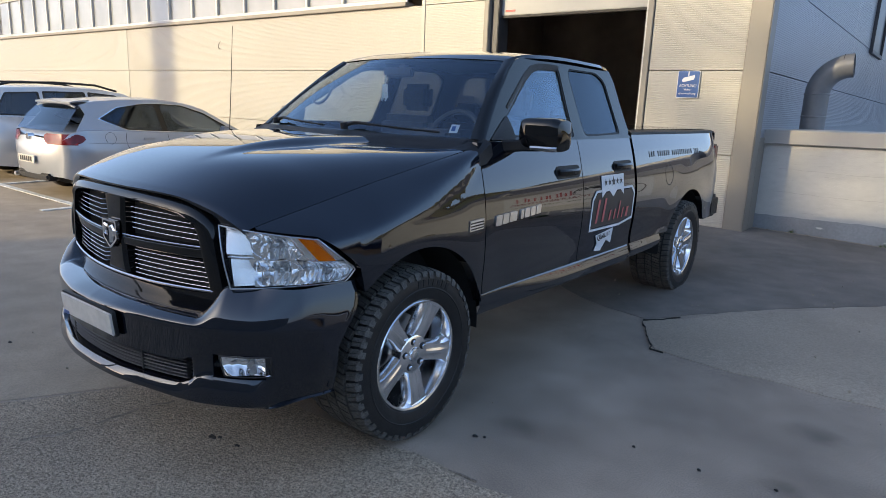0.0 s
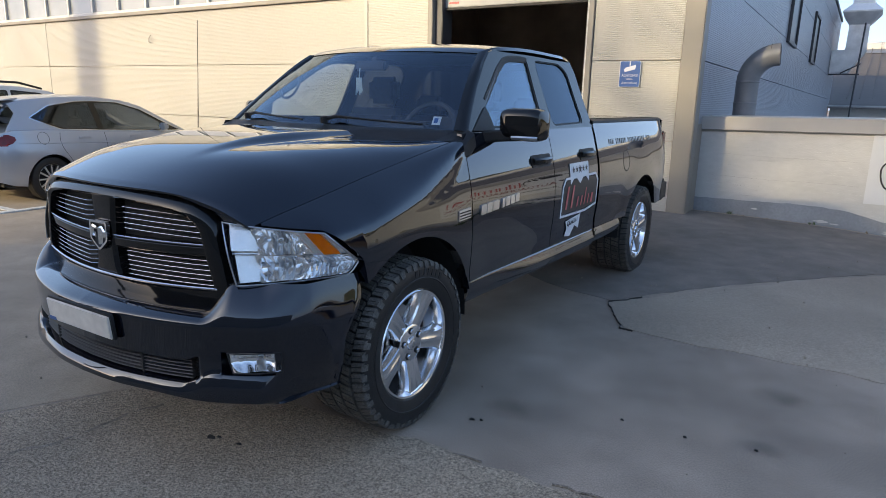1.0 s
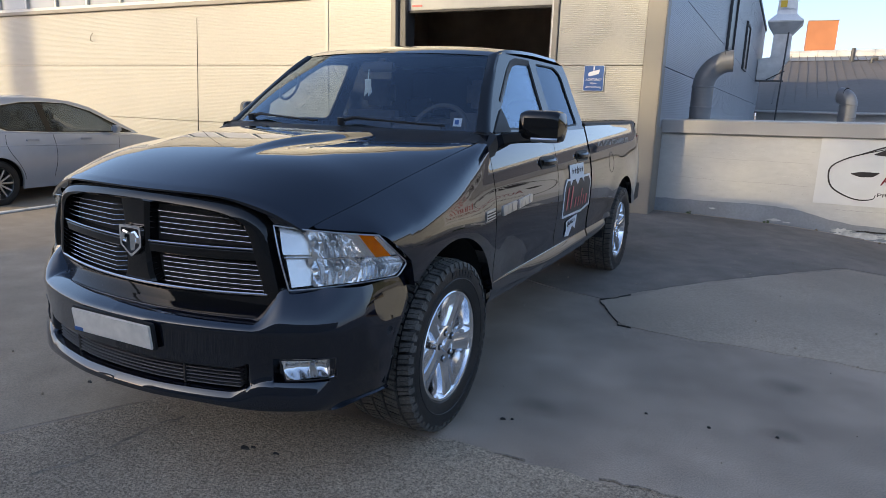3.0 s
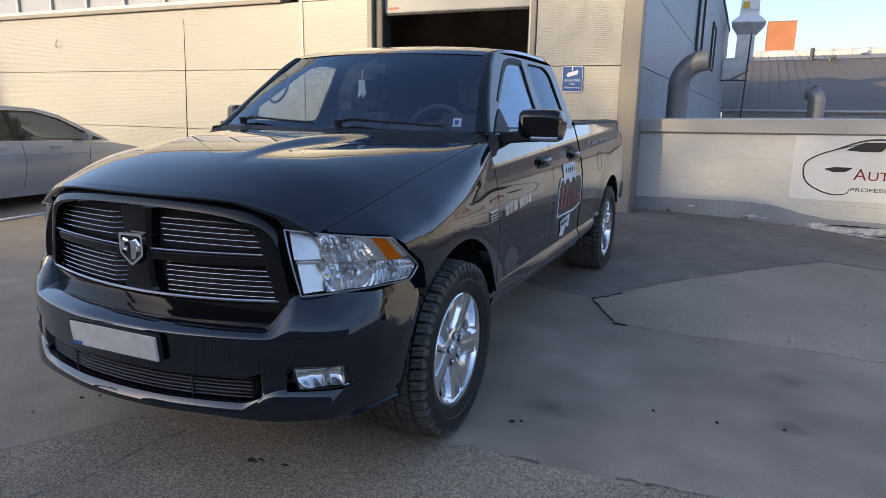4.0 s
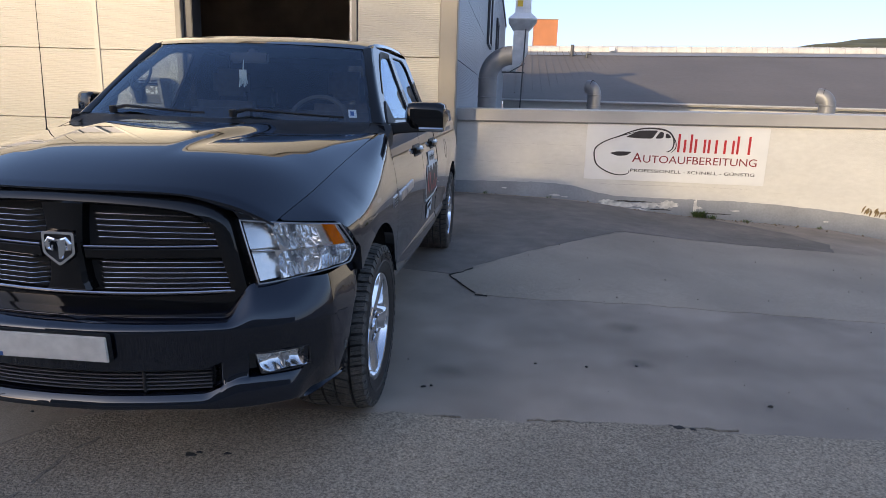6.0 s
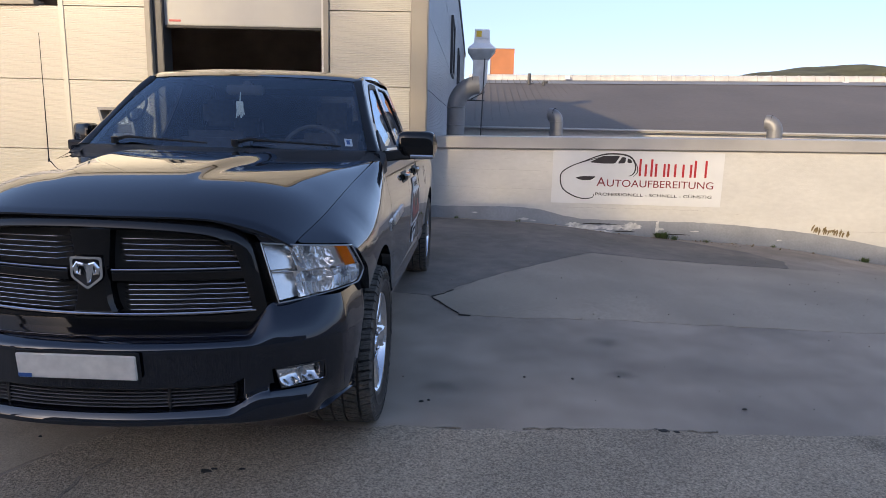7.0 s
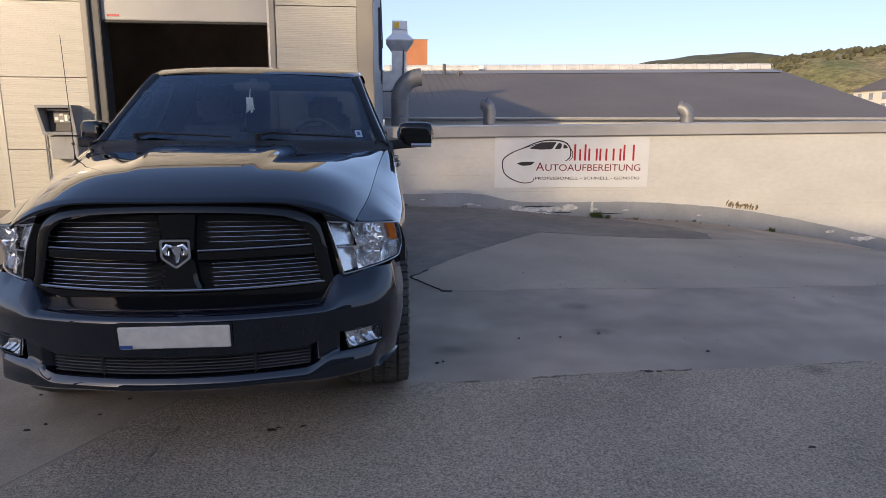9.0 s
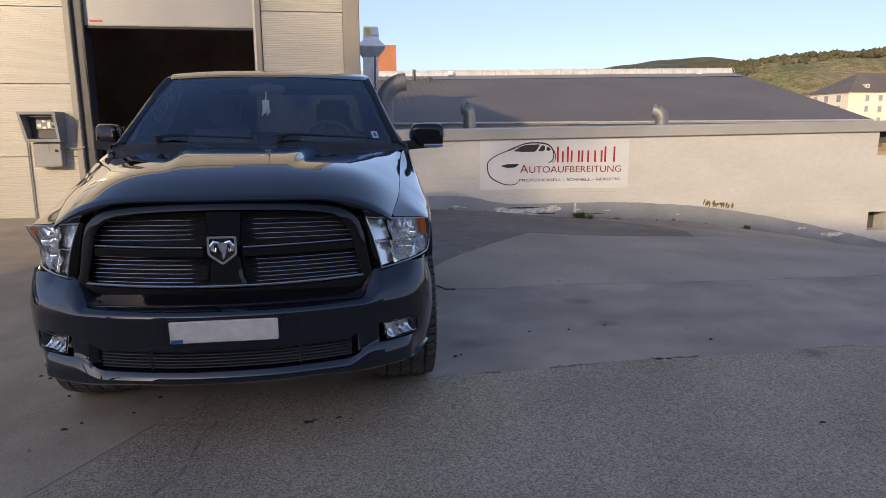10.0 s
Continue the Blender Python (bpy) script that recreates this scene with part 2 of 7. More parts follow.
def stain(name, color, most):
    """A soot-dark film that thins out towards the rim of its patch."""
    m = bpy.data.materials.new(name)
    m.use_nodes = True
    n, l = m.node_tree.nodes, m.node_tree.links
    b = n["Principled BSDF"]
    b.inputs["Base Color"].default_value = (*color, 1)
    b.inputs["Roughness"].default_value = 0.7
    co, mp, gr, no = n.new("ShaderNodeTexCoord"), n.new("ShaderNodeMapping"), n.new("ShaderNodeTexGradient"), n.new("ShaderNodeTexNoise")
    gr.gradient_type = "SPHERICAL"
    mp.inputs["Location"].default_value = (-1, -1, 0)
    mp.inputs["Scale"].default_value = (2, 2, 0)
    no.inputs["Scale"].default_value = 9
    no.inputs["Detail"].default_value = 5
    mul, ramp = n.new("ShaderNodeMath"), n.new("ShaderNodeMapRange")
    mul.operation = "MULTIPLY"
    ramp.inputs["From Min"].default_value, ramp.inputs["From Max"].default_value, ramp.inputs["To Max"].default_value = 0.05, 0.5, most
    geo = n.new("ShaderNodeNewGeometry")
    l.new(co.outputs["Generated"], mp.inputs["Vector"])
    l.new(mp.outputs[0], gr.inputs["Vector"])
    l.new(geo.outputs["Position"], no.inputs["Vector"])
    l.new(gr.outputs["Fac"], mul.inputs[0])
    l.new(no.outputs["Fac"], mul.inputs[1])
    l.new(mul.outputs[0], ramp.inputs["Value"])
    l.new(ramp.outputs[0], b.inputs["Alpha"])
    return m


M["stain"] = stain("oil_stain", (0.05, 0.045, 0.04), 0.13)
# blue sky reflection, put into the black paint's sheen as a specular tint
M["paint"].node_tree.nodes["Principled BSDF"].inputs["Specular Tint"].default_value = (0.70, 0.84, 1.0, 1)
M["paint"].node_tree.nodes["Principled BSDF"].inputs["Coat IOR"].default_value = 1.42


# ---------------------------------------------------------------- mesh tools
def obj(name, bm, material, smooth=32):
    bmesh.ops.recalc_face_normals(bm, faces=bm.faces)
    me = bpy.data.meshes.new(name)
    bm.to_mesh(me)
    bm.free()
    me.materials.append(material)
    if smooth:
        me.polygons.foreach_set("use_smooth", [True] * len(me.polygons))
        me.set_sharp_from_angle(angle=radians(smooth))
    return new(name, me)


def part(name, bm, material, parent, label="", smooth=32):
    ob = obj(name, bm, material, smooth)
    ob.parent = parent
    return tagged(ob, label)


def share(name, mesh, parent, m):
    """One more piece on a mesh that exists already."""
    ob = new(name, mesh)
    ob.parent = parent
    ob.matrix_basis = m
    return ob


def add_box(bm, x0, x1, y0, y1, z0, z1, bevel=0.0, m=None):
    r = bmesh.ops.create_cube(bm, size=1)
    for v in r["verts"]:
        v.co = Vector((x0 + (v.co.x + 0.5) * (x1 - x0), y0 + (v.co.y + 0.5) * (y1 - y0), z0 + (v.co.z + 0.5) * (z1 - z0)))
    vs = r["verts"]
    if bevel:
        es = {e for v in vs for e in v.link_edges}
        r = bmesh.ops.bevel(bm, geom=list(es), offset=bevel, segments=2, affect="EDGES")
        vs = list({v for f in r["faces"] for v in f.verts} | {v for v in vs if v.is_valid})
    if m is not None:
        bmesh.ops.transform(bm, matrix=m, verts=vs)
    return vs


def boxed(x0, x1, y0, y1, z0, z1, bevel=0.0, m=None):
    bm = bmesh.new()
    add_box(bm, x0, x1, y0, y1, z0, z1, bevel, m)
    return bm


def add_grid(bm, rows, close_u=False, close_v=False):
    """Faces over rows of points."""
    vs = [[bm.verts.new(p) for p in row] for row in rows]
    nu, nv = len(vs), len(vs[0])
    for i in range(nu if close_u else nu - 1):
        for j in range(nv if close_v else nv - 1):
            q = [vs[i][j], vs[(i + 1) % nu][j], vs[(i + 1) % nu][(j + 1) % nv], vs[i][(j + 1) % nv]]
            if len({v.index if v.index >= 0 else id(v) for v in q}) == 4:
                bm.faces.new(q)
    return vs


def gridded(rows, close_u=False, close_v=False, merge=1e-5):
    bm = bmesh.new()
    add_grid(bm, rows, close_u, close_v)
    if merge:
        bmesh.ops.remove_doubles(bm, verts=bm.verts, dist=merge)
    return bm


def thick(bm, t):
    """Gives an open sheet a thickness, inwards."""
    bmesh.ops.recalc_face_normals(bm, faces=bm.faces)
    bmesh.ops.solidify(bm, geom=bm.faces[:] + bm.edges[:] + bm.verts[:], thickness=t)
    return bm


def add_tube(bm, path, radius, n=10, cap=True):
    rows, pts = [], [Vector(p) for p in path]
    ref = None
    for i, p in enumerate(pts):
        d = (pts[min(i + 1, len(pts) - 1)] - pts[max(i - 1, 0)]).normalized()
        if ref is None:
            ref = d.orthogonal().normalized()
        ref = (ref - d * ref.dot(d)).normalized()
        side = d.cross(ref)
        r = radius[i] if isinstance(radius, (list, tuple)) else radius
        rows.append([p + r * (math.cos(a) * ref + math.sin(a) * side) for a in [2 * math.pi * k / n for k in range(n)]])
    vs = add_grid(bm, rows, close_v=True)
    if cap:
        bm.faces.new(vs[0])
        bm.faces.new(vs[-1])
    return vs


def tubed(path, radius, n=10, cap=True):
    bm = bmesh.new()
    add_tube(bm, path, radius, n, cap)
    return bm


def revolve(profile, n=48, close=False):
    """Turns a profile of (radius, x) round the x axis."""
    rows = [[(x, r * math.cos(a), r * math.sin(a)) for r, x in profile] for a in [2 * math.pi * k / n for k in range(n)]]
    return gridded(rows, close_u=True, close_v=close)


def plate(outline, holes=(), depth=0.01, place=lambda a, b, d: Vector((a, d, b))):
    """A flat plate with holes: outline points (a, b), given to place() with the depth 0 or depth."""
    bm = bmesh.new()
    edges = []
    for loop in (outline, *holes):
        vs = [bm.verts.new((p[0], p[1], 0)) for p in loop]
        edges += [bm.edges.new((vs[i], vs[(i + 1) % len(vs)])) for i in range(len(vs))]
    bmesh.ops.triangle_fill(bm, edges=edges, use_beauty=True, use_dissolve=False, normal=(0, 0, 1))
    if depth:
        r = bmesh.ops.extrude_face_region(bm, geom=bm.faces[:])
        top = {g for g in r["geom"] if isinstance(g, bmesh.types.BMVert)}
    else:
        top = set()
    for v in bm.verts:
        v.co = place(v.co.x, v.co.y, depth if v in top else 0.0)
    return bm


def smooth_loop(pts, r=0.03, n=4):
    """Rounds the corners of a loop of 2D points."""
    out = []
    for i, p in enumerate(pts):
        a, b, c = Vector(pts[i - 1]), Vector(p), Vector(pts[(i + 1) % len(pts)])
        ra = min(r, (a - b).length * 0.45, (c - b).length * 0.45)
        s, e = b + (a - b).normalized() * ra, b + (c - b).normalized() * ra
        for k in range(n + 1):
            t = k / n
            out.append(tuple((1 - t) ** 2 * s + 2 * t * (1 - t) * b + t * t * e))
    return out


def lerp(table, v):
    """Straight-line lookup in a table of (key, value)."""
    if v <= table[0][0]:
        return table[0][1]
    for (a, p), (b, q) in zip(table, table[1:]):
        if v <= b:
            return p + (q - p) * (v - a) / (b - a)
    return table[-1][1]


def curve(table, v):
    """Smooth lookup (Catmull-Rom) in a table of (key, value)."""
    k = [t[0] for t in table]
    if v <= k[0]:
        return table[0][1]
    if v >= k[-1]:
        return table[-1][1]
    i = max(j for j in range(len(k) - 1) if k[j] <= v)
    p1, p2 = table[i], table[i + 1]
    p0, p3 = table[max(i - 1, 0)], table[min(i + 2, len(k) - 1)]
    h = p2[0] - p1[0]
    t = (v - p1[0]) / h
    m1 = (p2[1] - p0[1]) / (p2[0] - p0[0]) * h
    m2 = (p3[1] - p1[1]) / (p3[0] - p1[0]) * h
    return (2 * t**3 - 3 * t**2 + 1) * p1[1] + (t**3 - 2 * t**2 + t) * m1 + (-2 * t**3 + 3 * t**2) * p2[1] + (t**3 - t**2) * m2


def sstep(a, b, v):
    t = min(1, max(0, (v - a) / (b - a)))
    return t * t * (3 - 2 * t)


def text_mesh(words, size, depth=0.002, spacing=1.0):
    c = bpy.data.curves.new("words", "FONT")
    c.body, c.size, c.extrude, c.align_x, c.align_y, c.space_character = words, size, depth, "LEFT", "BOTTOM_BASELINE", spacing
    o = bpy.data.objects.new("words", c)
    me = bpy.data.meshes.new_from_object(o)
    bpy.data.objects.remove(o)
    bm = bmesh.new()
    bm.from_mesh(me)
    bpy.data.meshes.remove(me)
    return bm


def lettering(words, width, height, m, material, parent, name="letter", label=""):
    """Words set in the built-in font, fitted into width and height (x right, y up), then placed by m."""
    bm = text_mesh(words, 1.0)
    xs, ys = [v.co.x for v in bm.verts], [v.co.y for v in bm.verts]
    x0, x1, y1 = min(xs), max(xs), max(ys)
    for v in bm.verts:
        v.co = Vector(((v.co.x - x0) / (x1 - x0) * width, v.co.y / y1 * height, v.co.z))
    # one object per letter: loose pieces that overlap along the line belong together
    seen, groups = set(), []
    for v0 in bm.verts:
        if v0 in seen:
            continue
        isle, todo = [], [v0]
        seen.add(v0)
        while todo:
            v = todo.pop()
            isle.append(v)
            for e in v.link_edges:
                w = e.other_vert(v)
                if w not in seen:
                    seen.add(w)
                    todo.append(w)
        a, b = min(v.co.x for v in isle), max(v.co.x for v in isle)
        for g in groups:
            if a < g[1] - 0.3 * (g[1] - g[0]) and b > g[0] + 0.3 * (g[1] - g[0]):
                g[0], g[1] = min(a, g[0]), max(b, g[1])
                g[2].update(isle)
                break
        else:
            groups.append([a, b, set(isle)])
    for a, b, keep in groups:
        one = bmesh.new()
        made = {v: one.verts.new(m @ v.co) for v in keep}
        for f in bm.faces:
            if f.verts[0] in keep:
                one.faces.new([made[v] for v in f.verts])
        part(name, one, material, parent, label, smooth=0)
    bm.free()


def empty(name, label, category, group=""):
    return tagged(new(name), label, category, group)


# ---------------------------------------------------------------- ground
FALL = [(-20, 0.13), (-4, 0.14), (0, 0.11), (1.9, 0.08), (2.75, 0.04), (3.6, -0.05), (4.4, -0.12), (5.7, -0.18), (6.5, -0.23),
        (7.5, -0.37), (8.7, -0.54), (9.9, -0.78), (10.8, -0.97), (14, -1.5), (20, -2.0)]


def ground_z(x, y):
    return curve(FALL, x) * sstep(1.2, 7.0, y)


def axis_steps(a, b, step, far):
    return sorted({-f for f in far} | set(far) | {round(a + i * step, 4) for i in range(int((b - a) / step) + 1)})


gx = axis_steps(-14, 14, 0.25, (18, 25, 40, 80, 200, 600, 2500))
gy = axis_steps(-9, 9, 0.25, (12, 18, 30, 60, 200, 600, 2500))
tagged(obj("ground", gridded([[(x, y, ground_z(x, y)) for y in gy] for x in gx], merge=0), M["asphalt"]),
       "worn grey asphalt yard with stains", "ground", kind="structure")


def sheet(name, outline, lift, material, label, step=0.2):
    """A thin layer that follows the ground inside an outline."""
    bm = bmesh.new()
    vs = [bm.verts.new((x, y, 0)) for x, y in outline]
    bm.faces.new(vs)
    xs, ys = [p[0] for p in outline], [p[1] for p in outline]
    for k in range(int(min(xs) / step) + 1, int(max(xs) / step) + 1):
        bmesh.ops.bisect_plane(bm, geom=bm.verts[:] + bm.edges[:] + bm.faces[:], plane_co=(k * step, 0, 0), plane_no=(1, 0, 0))
    for k in range(int(min(ys) / step) + 1, int(max(ys) / step) + 1):
        bmesh.ops.bisect_plane(bm, geom=bm.verts[:] + bm.edges[:] + bm.faces[:], plane_co=(0, k * step, 0), plane_no=(0, 1, 0))
    for v in bm.verts:
        v.co.z = ground_z(v.co.x, v.co.y) + lift
    r = bmesh.ops.extrude_edge_only(bm, edges=[e for e in bm.edges if e.is_boundary])
    for v in r["geom"]:
        if isinstance(v, bmesh.types.BMVert):
            v.co.z -= lift + 0.01
    return tagged(obj(name, bm, material), label, "pavement", kind="structure")


def wobble(pts, step=0.12, amount=0.02, seed=1, closed=True):
    """An outline with a broken, uneven edge."""
    rnd, out = random.Random(seed), []
    n = len(pts)
    for i in range(n if closed else n - 1):
        a, b = Vector(pts[i]), Vector(pts[(i + 1) % n])
        k = max(1, int((b - a).length / step))
        for j in range(k):
            p = a.lerp(b, j / k)
            out.append((p.x + rnd.uniform(-amount, amount), p.y + rnd.uniform(-amount, amount)))
    if not closed:
        out.append(tuple(pts[-1]))
    return out


ROUGH = [(-0.22, -0.27), (0.75, -0.22), (1.4, -0.185), (2.2, -0.13), (3.3, -0.08), (4.6, -0.04), (6.5, -0.02), (6.5, -8.5), (-4.6, -8.5),
         (-1.9, -3.0), (-0.70, -1.16), (-0.47, -0.68)]
PATCH = [(1.12, 2.4), (1.38, 1.89), (1.92, 1.86), (2.7, 1.9), (4.1, 1.83), (7.6, 1.85), (7.6, 5.0), (5.6, 4.9), (3.0, 4.86), (2.26, 3.9), (1.74, 3.3)]
sheet("pavement_coarse", wobble(ROUGH, 0.15, 0.03, 3), 0.006, M["coarse"], "coarse weathered asphalt with exposed stones", 0.5)
sheet("pavement_patch", wobble(PATCH, 0.15, 0.018, 4), 0.004, M["patch"], "lighter concrete repair patch with cracked edge", 0.25)


# light bounced off the facade, put into a lighter, warmer ground colour
SLAB = [(-0.26, -0.31), (-0.26, 6.5), (-12, 6.5), (-12, -8.4), (-4.65, -8.4), (-1.95, -3.0), (-0.74, -1.17), (-0.5, -0.70)]
sheet("pavement_slab", SLAB, 0.003, M["slab"], "asphalt on the parking side, coloured lighter and warmer for bounced light", 0.5)
DARK = [(-0.9, 7.1), (-0.9, 3.4), (0.6, 2.55), (1.10, 2.46), (1.72, 3.36), (2.24, 3.96), (2.98, 4.93), (4.3, 4.96), (5.5, 4.98), (5.75, 5.6), (5.5, 6.3), (5.2, 6.7), (4.6, 7.1), (2.5, 7.1)]
sheet("pavement_dark", wobble(DARK, 0.15, 0.02, 6), 0.004, M["darkpatch"], "darker asphalt strip along the wall", 0.25)


def strip(name, pts, width, material, label, lift=0.012, seed=5, taper=True):
    """A crack, joint or painted line laid on the ground."""
    rnd = random.Random(seed)
    rows = []
    for i, p in enumerate(pts):
        a, b = Vector(pts[max(0, i - 1)]), Vector(pts[min(len(pts) - 1, i + 1)])
        d = (b - a).normalized()
        w = width * (rnd.uniform(0.35, 1.2) if taper else 1) / 2
        q, s = Vector(p), Vector((-d.y, d.x)) * w
        rows.append([(c.x, c.y, ground_z(c.x, c.y) + lift) for c in (q - s, q + s)])
    bm = gridded(rows, merge=0)
    r = bmesh.ops.extrude_face_region(bm, geom=bm.faces[:])
    for v in r["geom"]:
        if isinstance(v, bmesh.types.BMVert):
            v.co.z -= lift + 0.004
    return tagged(obj(name, bm, material), label, "pavement", kind="structure")


strip("trim_crack", wobble([(1.3, 2.66), (1.11, 2.4), (1.37, 1.88), (1.46, 1.86)], 0.05, 0.012, 8, False), 0.005, M["joint"], "dark crack along the repair patch")
for n, pts in enumerate([[(1.28, -0.19), (1.42, -0.18)], [(1.75, -0.15), (2.1, -0.13)], [(2.35, -0.12), (2.75, -0.09)], [(3.6, -0.07), (3.9, -0.06)]]):
    strip("trim_edge", wobble(pts, 0.05, 0.012, 30 + n, False), 0.008, M["wornedge"], "broken dark edge of the coarse asphalt", lift=0.009)
for n, pts in enumerate([[(-0.42, -1.85), (-0.34, -1.6), (-0.29, -1.42)], [(-0.26, -1.3), (-0.19, -1.06)], [(-0.20, -0.99), (-0.20, -0.80)], [(-0.19, -0.76), (-0.15, -0.64)]]):
    strip("trim_crack", wobble(pts, 0.04, 0.016, 50 + n, False), 0.016, M["wornedge"], "worn ragged crack in the coarse asphalt", lift=0.0085)
strip("trim_line", [(-9.6, 1.45), (-8.0, 1.47), (-6.4, 1.5)], 0.1, M["line"], "faded white parking bay line", taper=False)
strip("trim_line", [(-6.35, 1.0), (-6.3, 3.6), (-6.25, 6.0)], 0.1, M["line"], "faded white parking bay line", taper=False)
strip("trim_line", [(-9.25, 1.0), (-9.2, 3.6), (-9.15, 6.0)], 0.1, M["line"], "faded white parking bay line", taper=False)

# dark oil spots and small stones on the yard
for n, (sx, sy, sr) in enumerate([(0.31, -0.71, 0.017), (0.34, -0.69, 0.010), (0.46, -0.68, 0.011), (2.47, -0.11, 0.020), (2.53, -0.12, 0.013), (2.43, -0.10, 0.009), (2.86, -1.08, 0.013), (1.80, 0.56, 0.006),
                                  (2.10, 0.565, 0.008), (2.40, 0.63, 0.006), (3.01, 0.21, 0.008), (1.19, 0.13, 0.009), (1.23, 0.15, 0.006), (-1.6, -0.9, 0.011), (-1.25, 0.1, 0.008), (-0.88, -0.62, 0.010), (-0.82, -0.56, 0.006), (-0.52, -0.28, 0.007), (-1.32, 0.15, 0.008), (-1.03, -0.19, 0.007), (-0.60, -0.47, 0.005)]):
    rnd = random.Random(n)
    spot = [(sx + sr * rnd.uniform(0.5, 1.4) * math.cos(a) * 1.6, sy + sr * rnd.uniform(0.5, 1.2) * math.sin(a)) for a in [k * math.pi / 6 for k in range(12)]]
    bm = bmesh.new()
    lo = [bm.verts.new((x, y, ground_z(x, y) + 0.002)) for x, y in spot]
    hi = [bm.verts.new((sx + (x - sx) * 0.7, sy + (y - sy) * 0.7, ground_z(x, y) + 0.009 + sr * 0.1)) for x, y in spot]
    for i in range(12):
        bm.faces.new((lo[i], lo[(i + 1) % 12], hi[(i + 1) % 12], hi[i]))
    bm.faces.new(hi)
    tagged(obj("tar_spot", bm, M["joint"]), "small dark lump of tar on the asphalt", "debris", "tar spots")
# soft oil stains
for n, (sx, sy, sr) in enumerate([(2.44, 1.29, 0.15), (3.5, -0.17, 0.13), (2.42, 0.66, 0.10), (1.3, 0.32, 0.13)]):
    bm = bmesh.new()
    rnd = random.Random(n + 200)
    rim = [bm.verts.new((sx + sr * 1.3 * math.cos(a), sy + sr * math.sin(a), ground_z(sx, sy) + 0.0125)) for a in [k * math.pi / 14 for k in range(28)]]
    top = bm.faces.new(rim)
    low = bmesh.ops.extrude_face_region(bm, geom=[top])
    for v in low["geom"]:
        if isinstance(v, bmesh.types.BMVert):
            v.co.z -= 0.004
    bm.faces.ensure_lookup_table()
    tagged(obj("trim_stain", bm, M["stain"], 0), "faded dark oil stain on the asphalt", "stain", kind="structure")
bm = bmesh.new()
rnd = random.Random(77)
for k in range(320):
    x, y = rnd.uniform(-2.5, 7), rnd.uniform(-2.5, 6.8)
    r = rnd.uniform(0.003, 0.009)
    q = bmesh.ops.create_icosphere(bm, subdivisions=1, radius=r)
    bmesh.ops.transform(bm, matrix=Matrix.LocRotScale((x, y, ground_z(x, y) + 0.008 + r * 0.3), Euler((rnd.random() * 6, rnd.random() * 6, 0)), (1, rnd.uniform(0.6, 1.4), 0.7)), verts=q["verts"])
tagged(obj("gravel", bm, M["patch"]), "scattered small stones on the asphalt", "gravel", kind="stuff")

# ---------------------------------------------------------------- hall with gate
FY = 6.65                       # plane of the facade
WALL_FACE = 7.2                 # plane of the yard wall
GATE = (-3.42, -0.86, 3.22)     # left, right, height of the opening
JOINTS = [0.06, 1.06, 2.12, 3.2, 4.4, 5.5, 6.3]

hall = tagged(new("wall_north"), "cream ribbed metal facade of a workshop hall", "wall", kind="structure")


def ribbed(x0, x1, z0, z1, y=FY, pitch=0.026, deep=0.004, back=0.05, gap=0.006):
    """A ribbed metal cladding panel with rounded ribs and a closed back."""
    prof = [(z0 + gap, back)]
    z, k = z0 + gap, int((z1 - z0 - 2 * gap) / pitch)
    p = (z1 - z0 - 2 * gap) / max(1, k)
    for i in range(k):
        prof += [(z, 0.0), (z + p * 0.55, 0.0), (z + p * 0.68, deep), (z + p * 0.87, deep)]
        z += p
    prof += [(z1 - gap, 0.0), (z1 - gap, back)]
    rows = [[(x, y + d, zz) for zz, d in prof] for x in (x0 + gap, x1 - gap)]
    bm = gridded(rows, merge=0)
    return bm


COLS = [-26, -15.4, -4.83, GATE[0] - 0.12]
for a, b in zip(COLS, COLS[1:]):
    for z0, z1 in zip(JOINTS, JOINTS[1:]):
        if b <= -4.8 and z0 > 3.1 and z1 < 5.0:
            continue
        part("panel", ribbed(a, b, z0, z1), M["panel"], hall, smooth=20)
for z0, z1 in zip(JOINTS, JOINTS[1:]):
    part("panel", ribbed(GATE[1] + 0.1, 0.46, z0, z1), M["panel"], hall, smooth=20)
for z0, z1 in zip(JOINTS[4:], JOINTS[5:]):
    part("panel", ribbed(GATE[0] - 0.12, GATE[1] + 0.1, z0, z1), M["panel"], hall, smooth=20)
# core of the wall behind the cladding, with the gate and the window band left open
bm = bmesh.new()
add_box(bm, -26, GATE[0] - 0.1, FY + 0.055, FY + 0.3, -0.3, 3.2)
add_box(bm, -26, GATE[0] - 0.1, FY + 0.055, FY + 0.3, 4.55, 6.3)
add_box(bm, -4.83, GATE[0] - 0.1, FY + 0.055, FY + 0.3, 3.2, 4.55)
add_box(bm, GATE[0] - 0.1, GATE[1] + 0.1, FY + 0.055, FY + 0.3, 4.3, 6.3)
add_box(bm, GATE[1] + 0.1, 0.68, FY + 0.055, FY + 0.3, -0.3, 6.3)
part("wall_core", bm, M["inside"], hall, smooth=0)
part("corner_trim", boxed(0.46, 0.715, FY - 0.02, FY + 0.25, -0.1, 6.3, 0.012), M["trim"], hall, "tan folded corner flashing")
part("corner_return", boxed(0.58, 0.713, FY + 0.251, WALL_FACE - 0.002, -0.1, 1.3, 0.004), M["trim"], hall)
part("joint_cover", boxed(-4.87, -4.79, FY - 0.012, FY + 0.05, 0.05, 6.3, 0.004), M["panel"], hall)
for x in COLS[1:2]:
    part("joint_cover", boxed(x - 0.025, x + 0.025, FY - 0.008, FY + 0.05, 0.05, 3.2, 0.003), M["panel"], hall)
